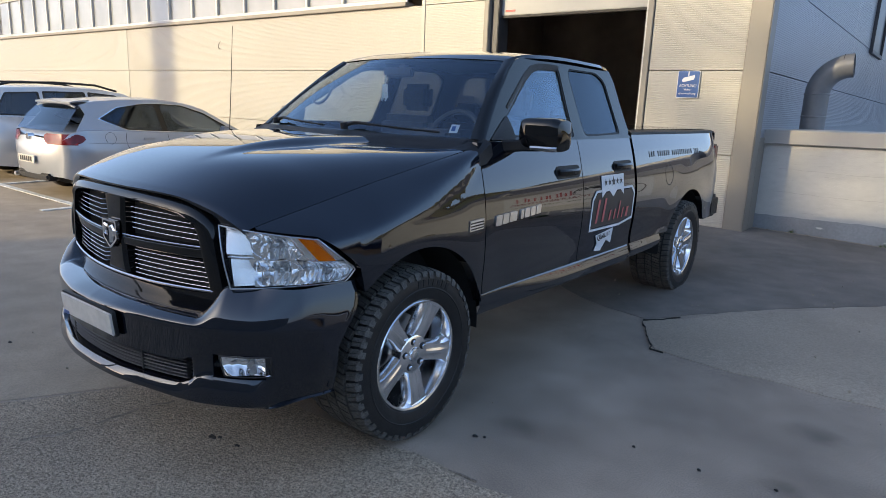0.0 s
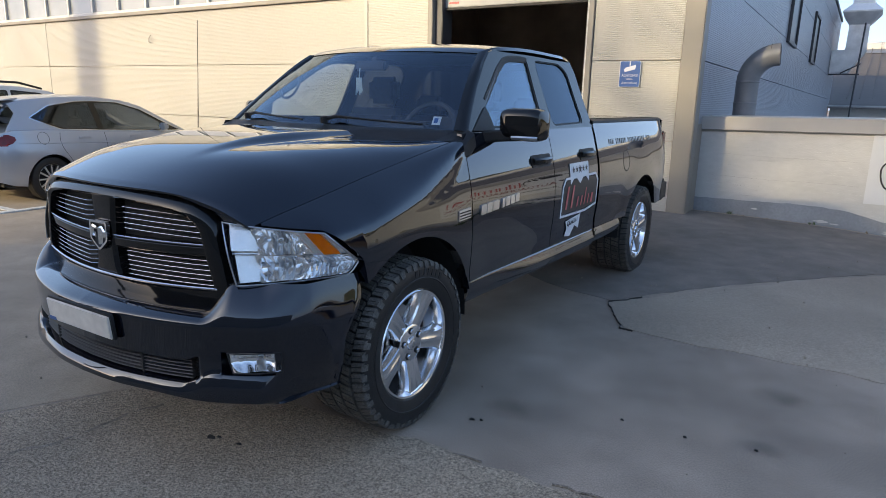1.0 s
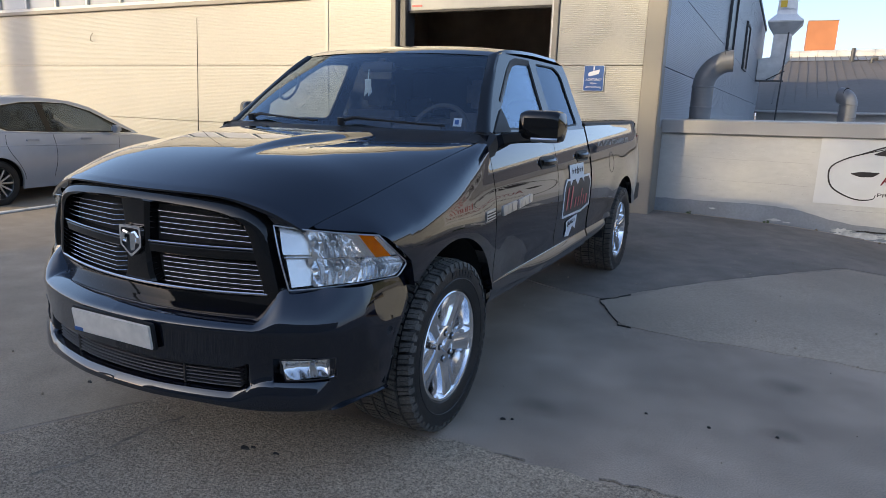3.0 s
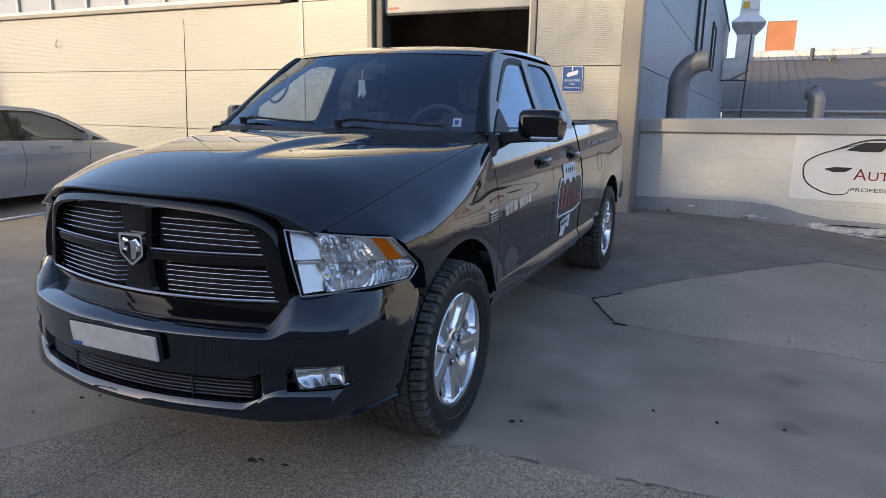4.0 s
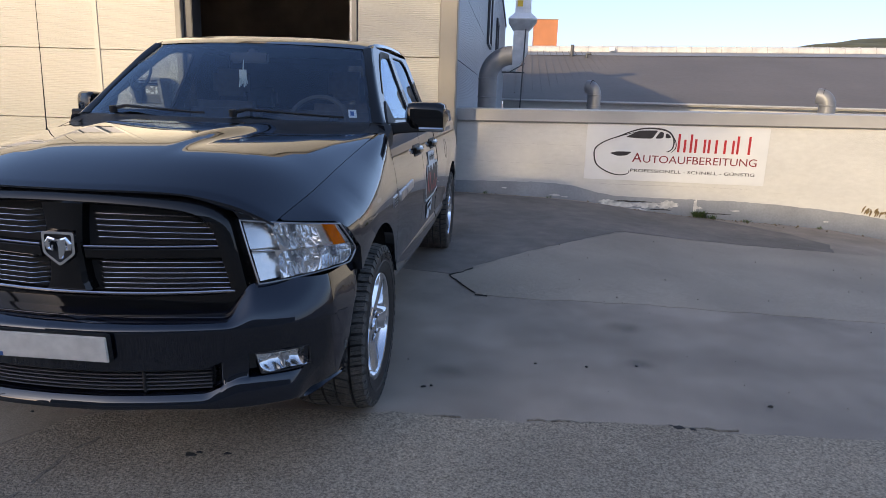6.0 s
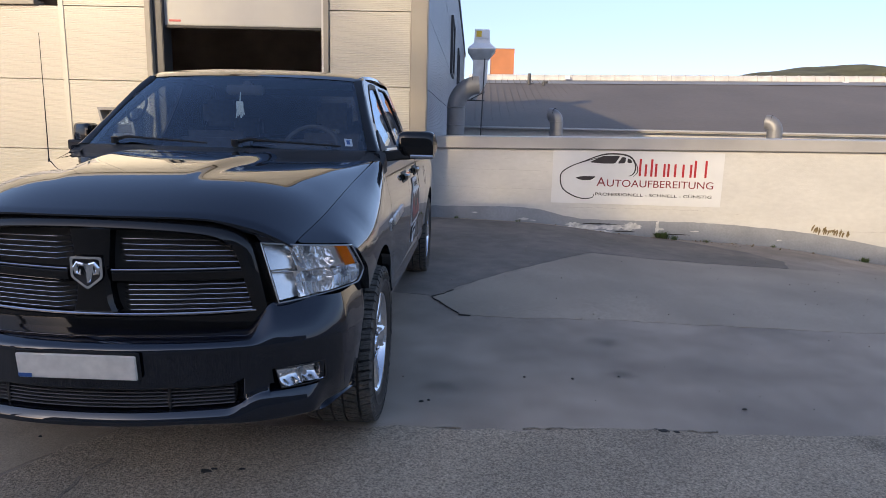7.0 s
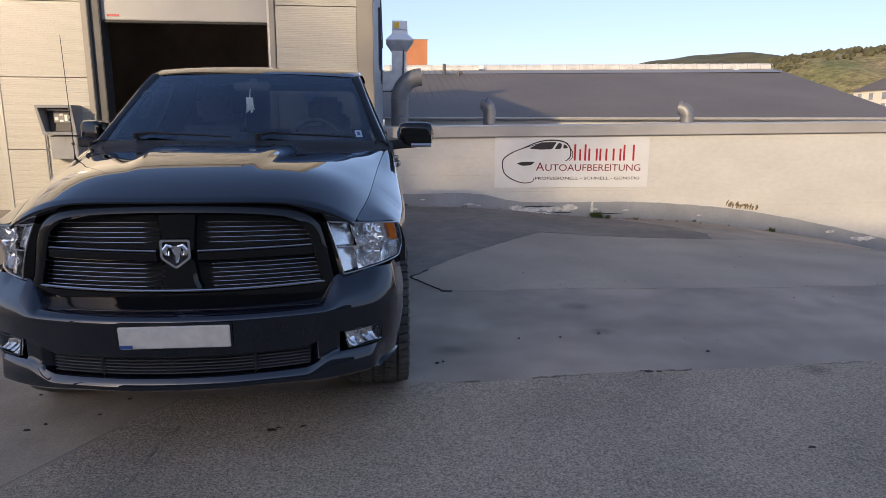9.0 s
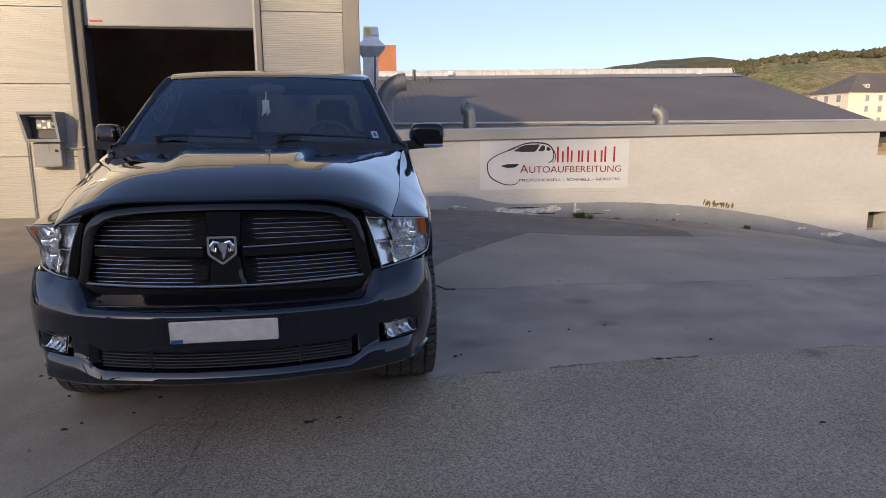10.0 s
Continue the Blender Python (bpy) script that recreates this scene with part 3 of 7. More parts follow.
part("wall_hook", tubed([(-10.98, FY + 0.01, 2.60), (-10.97, FY - 0.05, 2.62), (-10.94, FY - 0.06, 2.70), (-10.91, FY - 0.03, 2.77)], [0.010, 0.012, 0.010, 0.006], 6), M["trim"], hall, "small bent hook on the cladding")
part("base_flashing", boxed(-26, GATE[0] - 0.12, FY - 0.03, FY + 0.04, -0.1, 0.075, 0.006), M["trim"], hall, "tan base flashing")
part("roof_edge", boxed(-26.2, 0.8, FY - 0.08, FY + 0.3, 6.3, 6.5, 0.02), M["trim"], hall)
bm = bmesh.new()
add_box(bm, -26, 0.7, 6.96, 41.0, 6.28, 6.4)
tagged(obj("roof_hall", bm, M["slate"]), "flat hall roof", "roof", kind="structure")
# unseen block, added and shaped to cast the shadow on the far roof
upper = tagged(new("wall_upper"), "unseen block added on the hall roof to shade the far roof", "wall", kind="structure")
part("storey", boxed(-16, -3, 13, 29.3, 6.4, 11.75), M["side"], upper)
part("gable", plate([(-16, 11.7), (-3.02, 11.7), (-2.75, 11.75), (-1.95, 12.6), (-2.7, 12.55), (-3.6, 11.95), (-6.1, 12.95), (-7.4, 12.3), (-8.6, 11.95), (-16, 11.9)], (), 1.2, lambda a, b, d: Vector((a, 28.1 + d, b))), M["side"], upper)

# window band high on the facade
band = tagged(new("window_1"), "long band of windows with pale frames", "window", kind="structure")
part("window_sill", boxed(-26, -5.2, FY - 0.07, FY + 0.2, 3.2, 3.27, 0.008), M["trim"], band, "tan projecting sill")
part("window_frame", boxed(-26, -5.2, FY + 0.0, FY + 0.12, 3.27, 3.34, 0.006), M["winframe"], band)
part("window_frame", boxed(-26, -5.2, FY + 0.0, FY + 0.12, 4.48, 4.56, 0.006), M["winframe"], band)
part("window_end", boxed(-5.28, -5.2, FY - 0.02, FY + 0.12, 3.27, 4.56, 0.006), M["winframe"], band)
mull = boxed(-0.032, 0.032, FY - 0.005, FY + 0.1, 3.34, 4.48, 0.005)
mm = part("mullion", mull, M["winframe"], band)
mm.location.x = -25.9
x, k = -24.75, 0
pane = None
while x < -5.5:
    share("mullion", mm.data, band, Matrix.Translation((x, 0, 0)))
    if pane is None:
        pane = part("pane", boxed(0.04, 1.02, FY + 0.05, FY + 0.06, 3.345, 4.475), M["winglass"], band)
        pane.location.x = x
    else:
        share("pane", pane.data, band, Matrix.Translation((x, 0, 0)) @ pose(0, 0, 0, 0, 0, 0))
    x += 1.052
part("room_behind", boxed(-26, -5.2, FY + 0.5, FY + 0.55, 3.0, 4.8), M["inside"], band)

# gate: steel frame, half-raised leaf, dark hall behind
gate = tagged(new("door_1"), "tall workshop gate, raised, with dark hall inside", "door", kind="structure")
part("jamb", boxed(GATE[0] - 0.12, GATE[0] - 0.03, FY - 0.03, FY + 0.28, 0, 4.4, 0.008), M["trim"], gate)
part("jamb", boxed(GATE[0] - 0.028, GATE[0] + 0.11, FY + 0.05, FY + 0.35, 0, 4.4, 0.01), M["steel"], gate, "dark steel guide rail")
part("jamb", boxed(GATE[1] + 0.02, GATE[1] + 0.1, FY - 0.03, FY + 0.28, 0, 4.4, 0.008), M["trim"], gate)
part("jamb", boxed(GATE[1] - 0.02, GATE[1] + 0.018, FY + 0.02, FY + 0.3, 0, 4.4, 0.006), M["winframe"], gate, "pale guide rail edge")
leaf = part("door_leaf", boxed(GATE[0] + 0.1, GATE[1] - 0.02, FY + 0.14, FY + 0.2, 2.97, 4.35, 0.008), M["doorleaf"], gate, "pale grey sectional leaf, pulled up")
part("bottom_seal", boxed(GATE[0] + 0.1, GATE[1] - 0.02, FY + 0.13, FY + 0.21, 2.93, 2.968, 0.006), M["plastic"], leaf, "black rubber seal")
part("maker_label", boxed(GATE[0] + 0.18, GATE[0] + 0.36, FY + 0.134, FY + 0.139, 3.02, 3.05), M["red"], leaf, "small red label strip")
room = tagged(new("wall_room"), "dark inside of the workshop hall", "wall", kind="structure")
part("back_wall", boxed(-8, 0.6, 16, 16.2, -0.2, 4.6), M["inside"], room)
part("side_wall", boxed(-8.2, -8, 7.0, 16, -0.2, 4.6), M["inside"], room)
part("side_wall", boxed(0.4, 0.6, 7.0, 16, -0.2, 4.6), M["inside"], room)
tagged(obj("ceiling", boxed(-8.2, 0.6, 6.96, 16.2, 4.6, 4.75), M["inside"]), "dark workshop ceiling", "ceiling", kind="structure")

# side wall of the hall, running away behind the yard wall
side = tagged(new("wall_east"), "blue-grey ribbed side wall of the hall", "wall", kind="structure")
SX = 0.70


def ribbed_side(y0, y1, z0, z1):
    bm = ribbed(y0, y1, z0, z1, y=0, deep=0.0025)
    for v in bm.verts:
        v.co = Vector((SX - v.co.y, v.co.x, v.co.z))
    return bm


SJ = [1.0, 2.12, 3.2, 4.4, 5.5, 6.3]
YS = [6.91, 13.5, 20.2, 27.0, 33.8, 41.0]
for y0, y1 in zip(YS, YS[1:]):
    for z0, z1 in zip(SJ, SJ[1:]):
        part("panel", ribbed_side(y0, y1, z0, z1), M["side"], side, smooth=20)
part("wall_core", boxed(0.4, SX - 0.052, 6.96, 41.0, -0.3, 6.3), M["inside"], side, smooth=0)
part("roof_edge", boxed(SX - 0.2, SX + 0.06, 6.9, 41.1, 6.3, 6.48, 0.02), M["steel"], side)
for n, (wy, wz) in enumerate([(15.9, 3.12), (23.1, 3.1)]):
    w = tagged(new("window_%d" % (n + 2)), "narrow dark window in the grey side wall", "window", kind="structure")
    part("window_frame", plate([(wy, wz), (wy + 2.0, wz), (wy + 2.0, wz + 1.6), (wy, wz + 1.6)], [[(wy + 0.08, wz + 0.08), (wy + 1.92, wz + 0.08), (wy + 1.92, wz + 1.52), (wy + 0.08, wz + 1.52)]], 0.07,
                               lambda a, b, d: Vector((SX + d, a, b))), M["steel"], w)
    part("pane", boxed(SX + 0.004, SX + 0.02, wy + 0.07, wy + 1.93, wz + 0.07, wz + 1.53), M["darkpane"], w, "dark pane")

# ---------------------------------------------------------------- yard wall
WY, WEND, NOTCH = WALL_FACE, 11.8, 10.31


def cap_low(x):
    return 1.222 + 0.0150 * (x - 0.7)


yard = tagged(new("wall_yard"), "white painted block wall with worn grey band along the foot", "wall", kind="structure")
HOLE = (10.27, 10.66, -0.5, -0.14)
wall_top = lambda x: cap_low(x) + 0.06 if x < NOTCH + 0.001 else 0.93
for x0, x1, z0, z1 in ((0.7, HOLE[0], -1.5, None), (HOLE[0], WEND, -1.6, HOLE[2]), (HOLE[0], NOTCH, HOLE[3], None), (NOTCH, WEND, HOLE[3], 0.93), (HOLE[1], WEND, HOLE[2], HOLE[3])):
    bm = boxed(x0, x1, WY, WY + 0.3, z0, 1)
    for v in bm.verts:
        if v.co.z > 0.99:
            v.co.z = wall_top(v.co.x) if z1 is None else z1
    part("wall_body", bm, M["render_white"], yard, smooth=0)
part("opening_back", boxed(HOLE[0] - 0.1, HOLE[1] + 0.02, WY + 0.301, WY + 0.33, HOLE[2] - 0.1, HOLE[3] + 0.1), M["hollow"], yard)
# courses: long, very slightly proud rows of the plastered wall, plainest towards the far end
rnd = random.Random(21)
z = -1.25
while z < 1.1:
    x = 0.75
    while x < 6.0:
        w = rnd.choice((1.3, 1.9, 2.6))
        if z > curve(FALL, x) - 0.2 and z + 0.245 < cap_low(x):
            d = rnd.choice((0.0015, 0.002, 0.003, 0.0035))
            part("course", boxed(x + 0.0012, min(x + w, 6.6) - 0.0012, WY - d, WY + 0.01, z + 0.002, z + 0.248, 0.001), M["render_white"], yard)
        x += w
    z += 0.25
# coping
bm = bmesh.new()
rows = []
for x in [0.66 + i * (WEND + 0.06 - 0.66) / 24 for i in range(25)]:
    c = cap_low(x)
    rows.append([(x, WY - 0.045, c), (x, WY - 0.055, c + 0.01), (x, WY - 0.055, c + 0.175), (x, WY - 0.045, c + 0.187), (x, WY + 0.36, c + 0.2), (x, WY + 0.36, c), (x, WY - 0.045, c)])
add_grid(bm, rows)
for r in (rows[0], rows[-1]):
    bm.faces.new([bm.verts.new(p) for p in r[:-1]])
bmesh.ops.remove_doubles(bm, verts=bm.verts, dist=1e-5)
part("coping", bm, M["coping"], yard, "grey sheet metal coping")
# open slot under the coping with loose bricks in it
part("slot_back", boxed(NOTCH, WEND, WY + 0.26, WY + 0.3, 0.93, 1.4), M["hollow"], yard)
for k, (x0, z0, w) in enumerate([(NOTCH + 0.02, 0.932, 0.24), (NOTCH + 0.27, 0.932, 0.24), (NOTCH + 0.03, 1.006, 0.24), (NOTCH + 0.285, 1.006, 0.24), (NOTCH + 0.12, 1.08, 0.24), (NOTCH + 0.53, 0.932, 0.24)]):
    part("brick", boxed(x0, x0 + w, WY + 0.03 + 0.01 * (k % 3), WY + 0.14, z0, z0 + 0.07, 0.006), M["ochre"], yard)
# grey painted foot with an uneven upper edge
BAND = [(0.7, 0.29), (1.44, 0.3), (2.1, 0.31), (2.6, 0.27), (2.9, 0.2), (3.3, 0.15), (4.3, 0.145), (5.3, 0.14), (6.3, 0.08), (7.0, 0.01), (7.8, -0.11), (8.7, -0.28), (9.7, -0.5), (10.3, -0.64), (11.0, -0.83), (11.8, -1.05)]
up = [(0.702 + i * 0.08, curve(BAND, 0.702 + i * 0.08) + random.Random(i).uniform(-0.006, 0.006)) for i in range(140) if 0.702 + i * 0.08 < WEND]
rows = [[(x, WY - 0.0075, z), (x, WY - 0.0085, z - 0.01), (x, WY - 0.0095, curve(FALL, x) - 0.3)] for x, z in up]
part("painted_foot", thick(gridded(rows), 0.006), M["band"], yard, "grey painted foot, flaking in places")


def flake(cx, cz, w, h, seed, material, lift):
    rnd = random.Random(seed)
    pts = [(cx + w / 2 * math.cos(a) * rnd.uniform(0.55, 1.1), cz + h / 2 * math.sin(a) * rnd.uniform(0.4, 1.15)) for a in [k * math.pi / 13 for k in range(26)]]
    return plate(pts, (), 0.004, lambda a, b, d: Vector((a, WY - lift - d, b)))


for n, (cx, cz, w, h) in enumerate([(3.32, 0.015, 0.6, 0.10), (3.72, 0.03, 0.5, 0.11), (4.05, 0.05, 0.36, 0.17), (3.1, 0.06, 0.3, 0.07), (3.55, -0.05, 0.45, 0.06), (4.45, 0.05, 0.07, 0.24), (4.5, 0.02, 0.12, 0.05), (2.3, 0.12, 0.2, 0.04), (5.05, 0.0, 0.16, 0.03), (1.5, 0.2, 0.1, 0.03),
                                    (2.45, 0.1, 0.12, 0.02), (8.9, -0.42, 0.22, 0.06), (9.55, -0.55, 0.5, 0.13), (6.4, -0.1, 0.1, 0.03)]):
    part("flaked_patch", flake(cx, cz, w, h, n + 40, M["bare"], 0.0125), M["bare"], yard, "bare pale patch where paint has flaked off", smooth=0)
for cx, cz, w, h in [(3.5, 0.075, 0.7, 0.025), (3.95, -0.035, 0.4, 0.02), (3.2, -0.02, 0.35, 0.02), (4.75, -0.06, 0.5, 0.02)]:
    part("dark_gap", flake(cx, cz, w, h, int(cx * 100), M["joint"], 0.0135), M["joint"], yard, "dark open gap in the render", smooth=0)
# dark scratches and hairline cracks on the paint
rnd = random.Random(5)
for k in range(22):
    x = 6.88 + k * 0.027 + rnd.uniform(-0.02, 0.02)
    z = 0.115 - 0.004 * k + rnd.uniform(-0.02, 0.02)
    bm = tubed([(x, WY - 0.007, z - rnd.uniform(0.03, 0.07)), (x + 0.015, WY - 0.008, z), (x + rnd.uniform(0, 0.05), WY - 0.007, z + rnd.uniform(0.01, 0.06))], [0.005, 0.014, 0.005], 5)
    part("scratch", bm, M["dry"], yard, "brown scrape mark")
for pts in ([(6.9, 0.09), (7.8, 0.07), (8.6, 0.09), (9.4, 0.1), (10.1, 0.11)], [(0.9, 0.92), (1.6, 0.9), (2.4, 0.905), (2.66, 0.9)], [(0.9, 0.62), (1.5, 0.6), (2.3, 0.61), (2.65, 0.6)], [(3.0, 0.33), (4.2, 0.34), (5.2, 0.335)]):
    p = wobble(pts, 0.06, 0.006, len(pts), False)
    part("hairline_crack", tubed([(a, WY - 0.006, b) for a, b in p], 0.0022, 4), M["coping"], yard, "thin crack in the paint")
rnd = random.Random(64)
for k in range(46):
    if k < 26:
        x, z = rnd.uniform(0.95, 2.65), rnd.uniform(0.36, 1.12)
    elif k < 38:
        x, z = rnd.uniform(5.5, 10.1), rnd.uniform(0.2, 1.1)
    else:
        x, z = rnd.uniform(8.75, 9.25), rnd.uniform(0.70, 0.79)
    l = rnd.uniform(0.04, 0.28) if k < 38 else rnd.uniform(0.03, 0.08)
    pts = [(x + l * q / 5, WY - 0.0062, z + rnd.uniform(-0.004, 0.004)) for q in range(6)]
    part("paint_scuff", tubed(pts, [0.0006, rnd.uniform(0.0006, 0.002), rnd.uniform(0.0006, 0.0016), rnd.uniform(0.0006, 0.002), 0.0008, 0.0006], 4), M["coping"] if k % 3 else M["bare"], yard, "short scuff in the paint")
part("back_post", boxed(WEND + 0.25, WEND + 1.6, WY + 1.2, WY + 1.4, -1.5, 1.12), M["render_white"], yard)

# sign board on the wall
board = empty("sign_board", "white board with red and black lettering and a car outline", "sign")
SIGN_Y = WY - 0.014
part("panel", boxed(2.72, 5.41, SIGN_Y, WY - 0.004, 0.4, 1.255, 0.002), M["signface"], board, "white glossy board")


def on_sign(x, z):
    return Matrix.Translation((x, SIGN_Y - 0.0015, z)) @ pose(0, 0, 0, 90)


# the first line is a name: plain upright red shapes in its place
for bx, bw, bh, strokes in ((4.085, 0.215, 0.275, 3), (4.335, 0.165, 0.205, 2), (4.53, 0.14, 0.205, 2), (4.70, 0.16, 0.205, 1), (4.885, 0.03, 0.205, 1), (4.95, 0.2, 0.27, 2)):
    for k in range(strokes):
        x0 = bx + (bw - 0.034) * (k / (strokes - 1) if strokes > 1 else 0.5)
        part("red_bar", boxed(x0, x0 + 0.034, SIGN_Y - 0.004, SIGN_Y - 0.0005, 0.86, 0.86 + bh * (1 if k != 1 or strokes == 2 else 0.7), 0.001), M["red"], board)
lettering("A", 0.145, 0.142, on_sign(3.43, 0.685), M["maroon"], board, label="dark maroon lettering")
lettering("UTOAUFBEREITUNG", 1.675, 0.112, on_sign(3.595, 0.685), M["maroon"], board, label="dark maroon lettering")
lettering("PROFESSIONELL - SCHNELL - GÜNSTIG", 1.84, 0.058, on_sign(3.42, 0.535), M["ink"], board, label="small dark lettering")


def stroke(pts, w, seed=0):
    """A drawn line on the board that swells and tapers."""
    n = len(pts)
    rows = []
    for i, p in enumerate(pts):
        a, b = Vector(pts[max(0, i - 1)]), Vector(pts[min(n - 1, i + 1)])
        d = (b - a).normalized()
        s = Vector((-d.y, d.x)) * w * (0.35 + 0.65 * math.sin(math.pi * (i + 0.5) / n)) / 2
        q = Vector(p)
        rows.append([(c.x, SIGN_Y - 0.003, c.y) for c in (q - s, q + s)])
    return thick(gridded(rows), 0.002)


def spline(pts, n=8):
    out = []
    for i in range(len(pts) - 1):
        p = [Vector(pts[max(0, min(len(pts) - 1, i + k))]) for k in (-1, 0, 1, 2)]
        for j in range(n):
            t = j / n
            out.append(tuple(0.5 * (2 * p[1] + (p[2] - p[0]) * t + (2 * p[0] - 5 * p[1] + 4 * p[2] - p[3]) * t * t + (3 * p[1] - p[0] - 3 * p[2] + p[3]) * t**3)))
    return out + [tuple(pts[-1])]


for line, w in (([(3.4, 0.56), (3.37, 0.5), (3.22, 0.48), (3.05, 0.53), (2.9, 0.63), (2.85, 0.78), (2.88, 0.9), (3.05, 1.01), (3.28, 1.09), (3.45, 1.14)], 0.02),
                ([(3.05, 1.01), (3.2, 1.07), (3.42, 1.16), (3.6, 1.2), (3.82, 1.195), (3.95, 1.15), (4.02, 1.05), (4.02, 0.93), (3.97, 0.87), (3.93, 0.86)], 0.025),
                ([(3.98, 1.13), (4.05, 1.02), (4.06, 0.92), (4.0, 0.85)], 0.014)):
    part("drawn_line", stroke(spline(line, 6), w), M["ink"], board)
for loop in ([(3.3, 1.06), (3.5, 1.165), (3.78, 1.175), (3.7, 1.05), (3.5, 1.045)], [(3.74, 1.05), (3.81, 1.16), (3.87, 1.15), (3.86, 1.06)], [(3.89, 1.06), (3.9, 1.14), (3.95, 1.12), (3.98, 1.07)],
             [(3.08, 0.81), (3.2, 0.84), (3.42, 0.84), (3.34, 0.78), (3.2, 0.77)]):
    part("drawn_pane", plate(smooth_loop(loop, 0.03, 3), (), 0.003, lambda a, b, d: Vector((a, SIGN_Y - d, b))), M["ink"], board)

# small blue camera notice on the facade
notice = empty("camera_notice", "blue metal notice with white camera symbol and lettering", "sign")
NY = FY - 0.012
part("panel", plate(smooth_loop([(-0.34, 1.765), (-0.05, 1.765), (-0.05, 2.115), (-0.34, 2.115)], 0.02, 3), (), 0.008, lambda a, b, d: Vector((a, NY - d, b))), M["white"], notice, "white border")
part("blue_field", plate(smooth_loop([(-0.332, 1.773), (-0.058, 1.773), (-0.058, 2.107), (-0.332, 2.107)], 0.018, 3), (), 0.002, lambda a, b, d: Vector((a, NY - 0.0085 - d, b))), M["blue"], notice)
part("camera_symbol", plate([(-0.28, 1.995), (-0.265, 1.965), (-0.13, 2.0), (-0.115, 2.035), (-0.12, 2.06), (-0.255, 2.025)], (), 0.002, lambda a, b, d: Vector((a, NY - 0.0108 - d, b))), M["white"], notice)
part("camera_symbol", plate([(-0.205, 2.045), (-0.19, 2.05), (-0.19, 2.107), (-0.205, 2.107)], (), 0.002, lambda a, b, d: Vector((a, NY - 0.0108 - d, b))), M["white"], notice)
for words, w, h, z in (("ACHTUNG!", 0.22, 0.036, 1.905), ("Video-", 0.1, 0.026, 1.862), ("überwachung", 0.22, 0.026, 1.812)):
    lettering(words, w, h, Matrix.Translation((-0.195 - w / 2, NY - 0.0118, z)) @ pose(0, 0, 0, 90), M["white"], notice)

# control box beside the gate
cab = empty("control_cabinet", "grey metal control box with rain hood and switches", "control box")
part("rain_hood", plate([(-4.14, 1.28), (-3.66, 1.28), (-3.66, 1.71), (-4.17, 1.71)], [[(-4.10, 1.325), (-3.70, 1.325), (-3.70, 1.67), (-4.13, 1.67)]], 0.34,
                        lambda a, b, d: Vector((a, FY - 0.02 - d * (1.0 if b > 1.5 else 0.7), b))), M["boxgrey"], cab, "grey hood, open to the front")
part("panel_face", boxed(-4.10, -3.68, FY - 0.12, FY - 0.02, 1.33, 1.67, 0.006), M["steel"], cab)
part("switch_plate", boxed(-4.02, -3.74, FY - 0.145, FY - 0.121, 1.46, 1.62, 0.004), M["boxgrey"], cab)
for bx, bz, w, h in ((-4.0, 1.49, 0.05, 0.05), (-3.93, 1.56, 0.05, 0.03), (-3.86, 1.48, 0.04, 0.09), (-3.93, 1.47, 0.05, 0.03)):
    part("label_tag", boxed(bx, bx + w, FY - 0.152, FY - 0.146, bz, bz + h, 0.002), M["white"], cab)
for bz in (1.5, 1.58):
    part("switch_knob", tubed([(-3.775, FY - 0.146, bz), (-3.775, FY - 0.17, bz)], 0.018, 12), M["plastic"], cab)
part("roller_lamp", tubed([(-4.08, FY - 0.2, 1.645), (-3.75, FY - 0.2, 1.645)], 0.012, 8), M["white"], cab)
low = part("meter_box", boxed(-4.08, -3.7, FY - 0.18, FY - 0.02, 0.92, 1.27, 0.008), M["boxgrey"], cab)
part("flap", boxed(-4.06, -3.86, FY - 0.187, FY - 0.181, 1.13, 1.25, 0.002), M["boxgrey"], low)
part("lock", tubed([(-3.76, FY - 0.181, 1.15), (-3.76, FY - 0.2, 1.15)], 0.02, 10), M["plastic"], low)
part("conduit", tubed([(-3.69, FY - 0.03, 1.17), (-3.5, FY - 0.03, 1.17), (-3.42, FY - 0.03, 1.2)], 0.012, 8), M["boxgrey"], cab)
part("conduit", tubed([(-4.17, FY - 0.03, 1.45), (-4.22, FY - 0.03, 1.4), (-4.22, FY - 0.03, 0.1)], 0.012, 8), M["boxgrey"], cab)

# ---------------------------------------------------------------- pipes behind the yard wall
tagged(obj("ground_behind", boxed(0.72, 60, WY + 0.4, 39, 1.1, 1.2), M["coping"]), "flat lower roof behind the yard wall", "roof", kind="structure")


def elbow(name, base, top, reach, r, ang, label):
    """A ventilation pipe that rises and bends over to an open mouth."""
    root = empty(name, label, "pipe", "ventilation pipes")
    bx, by, bz = base
    dx, dy = math.cos(ang), math.sin(ang)
    pts = [(bx, by, bz), (bx, by, (bz + top - reach) / 2), (bx, by, top - reach)]
    pts += [(bx + dx * reach * (1 - math.cos(a)), by + dy * reach * (1 - math.cos(a)), top - reach + reach * math.sin(a)) for a in [k * math.pi / 20 for k in range(1, 11)]]
    bm = tubed(pts, r, 28, cap=False)
    part("pipe", thick(bm, 0.006), M["zinc"], root)
    for z in (bz + 0.03, (bz + top - reach) / 2 + 0.05, top - reach):
        part("seam_ring", revolve_at(r + 0.001, 0.012, (bx, by, z)), M["zinc"], root)
    e = pts[-1]
    part("dark_inside", tubed([(e[0] - dx * 0.12, e[1] - dy * 0.12, e[2]), (e[0] - dx * 0.115, e[1] - dy * 0.115, e[2])], r - 0.008, 24), M["well"], root)
    return root


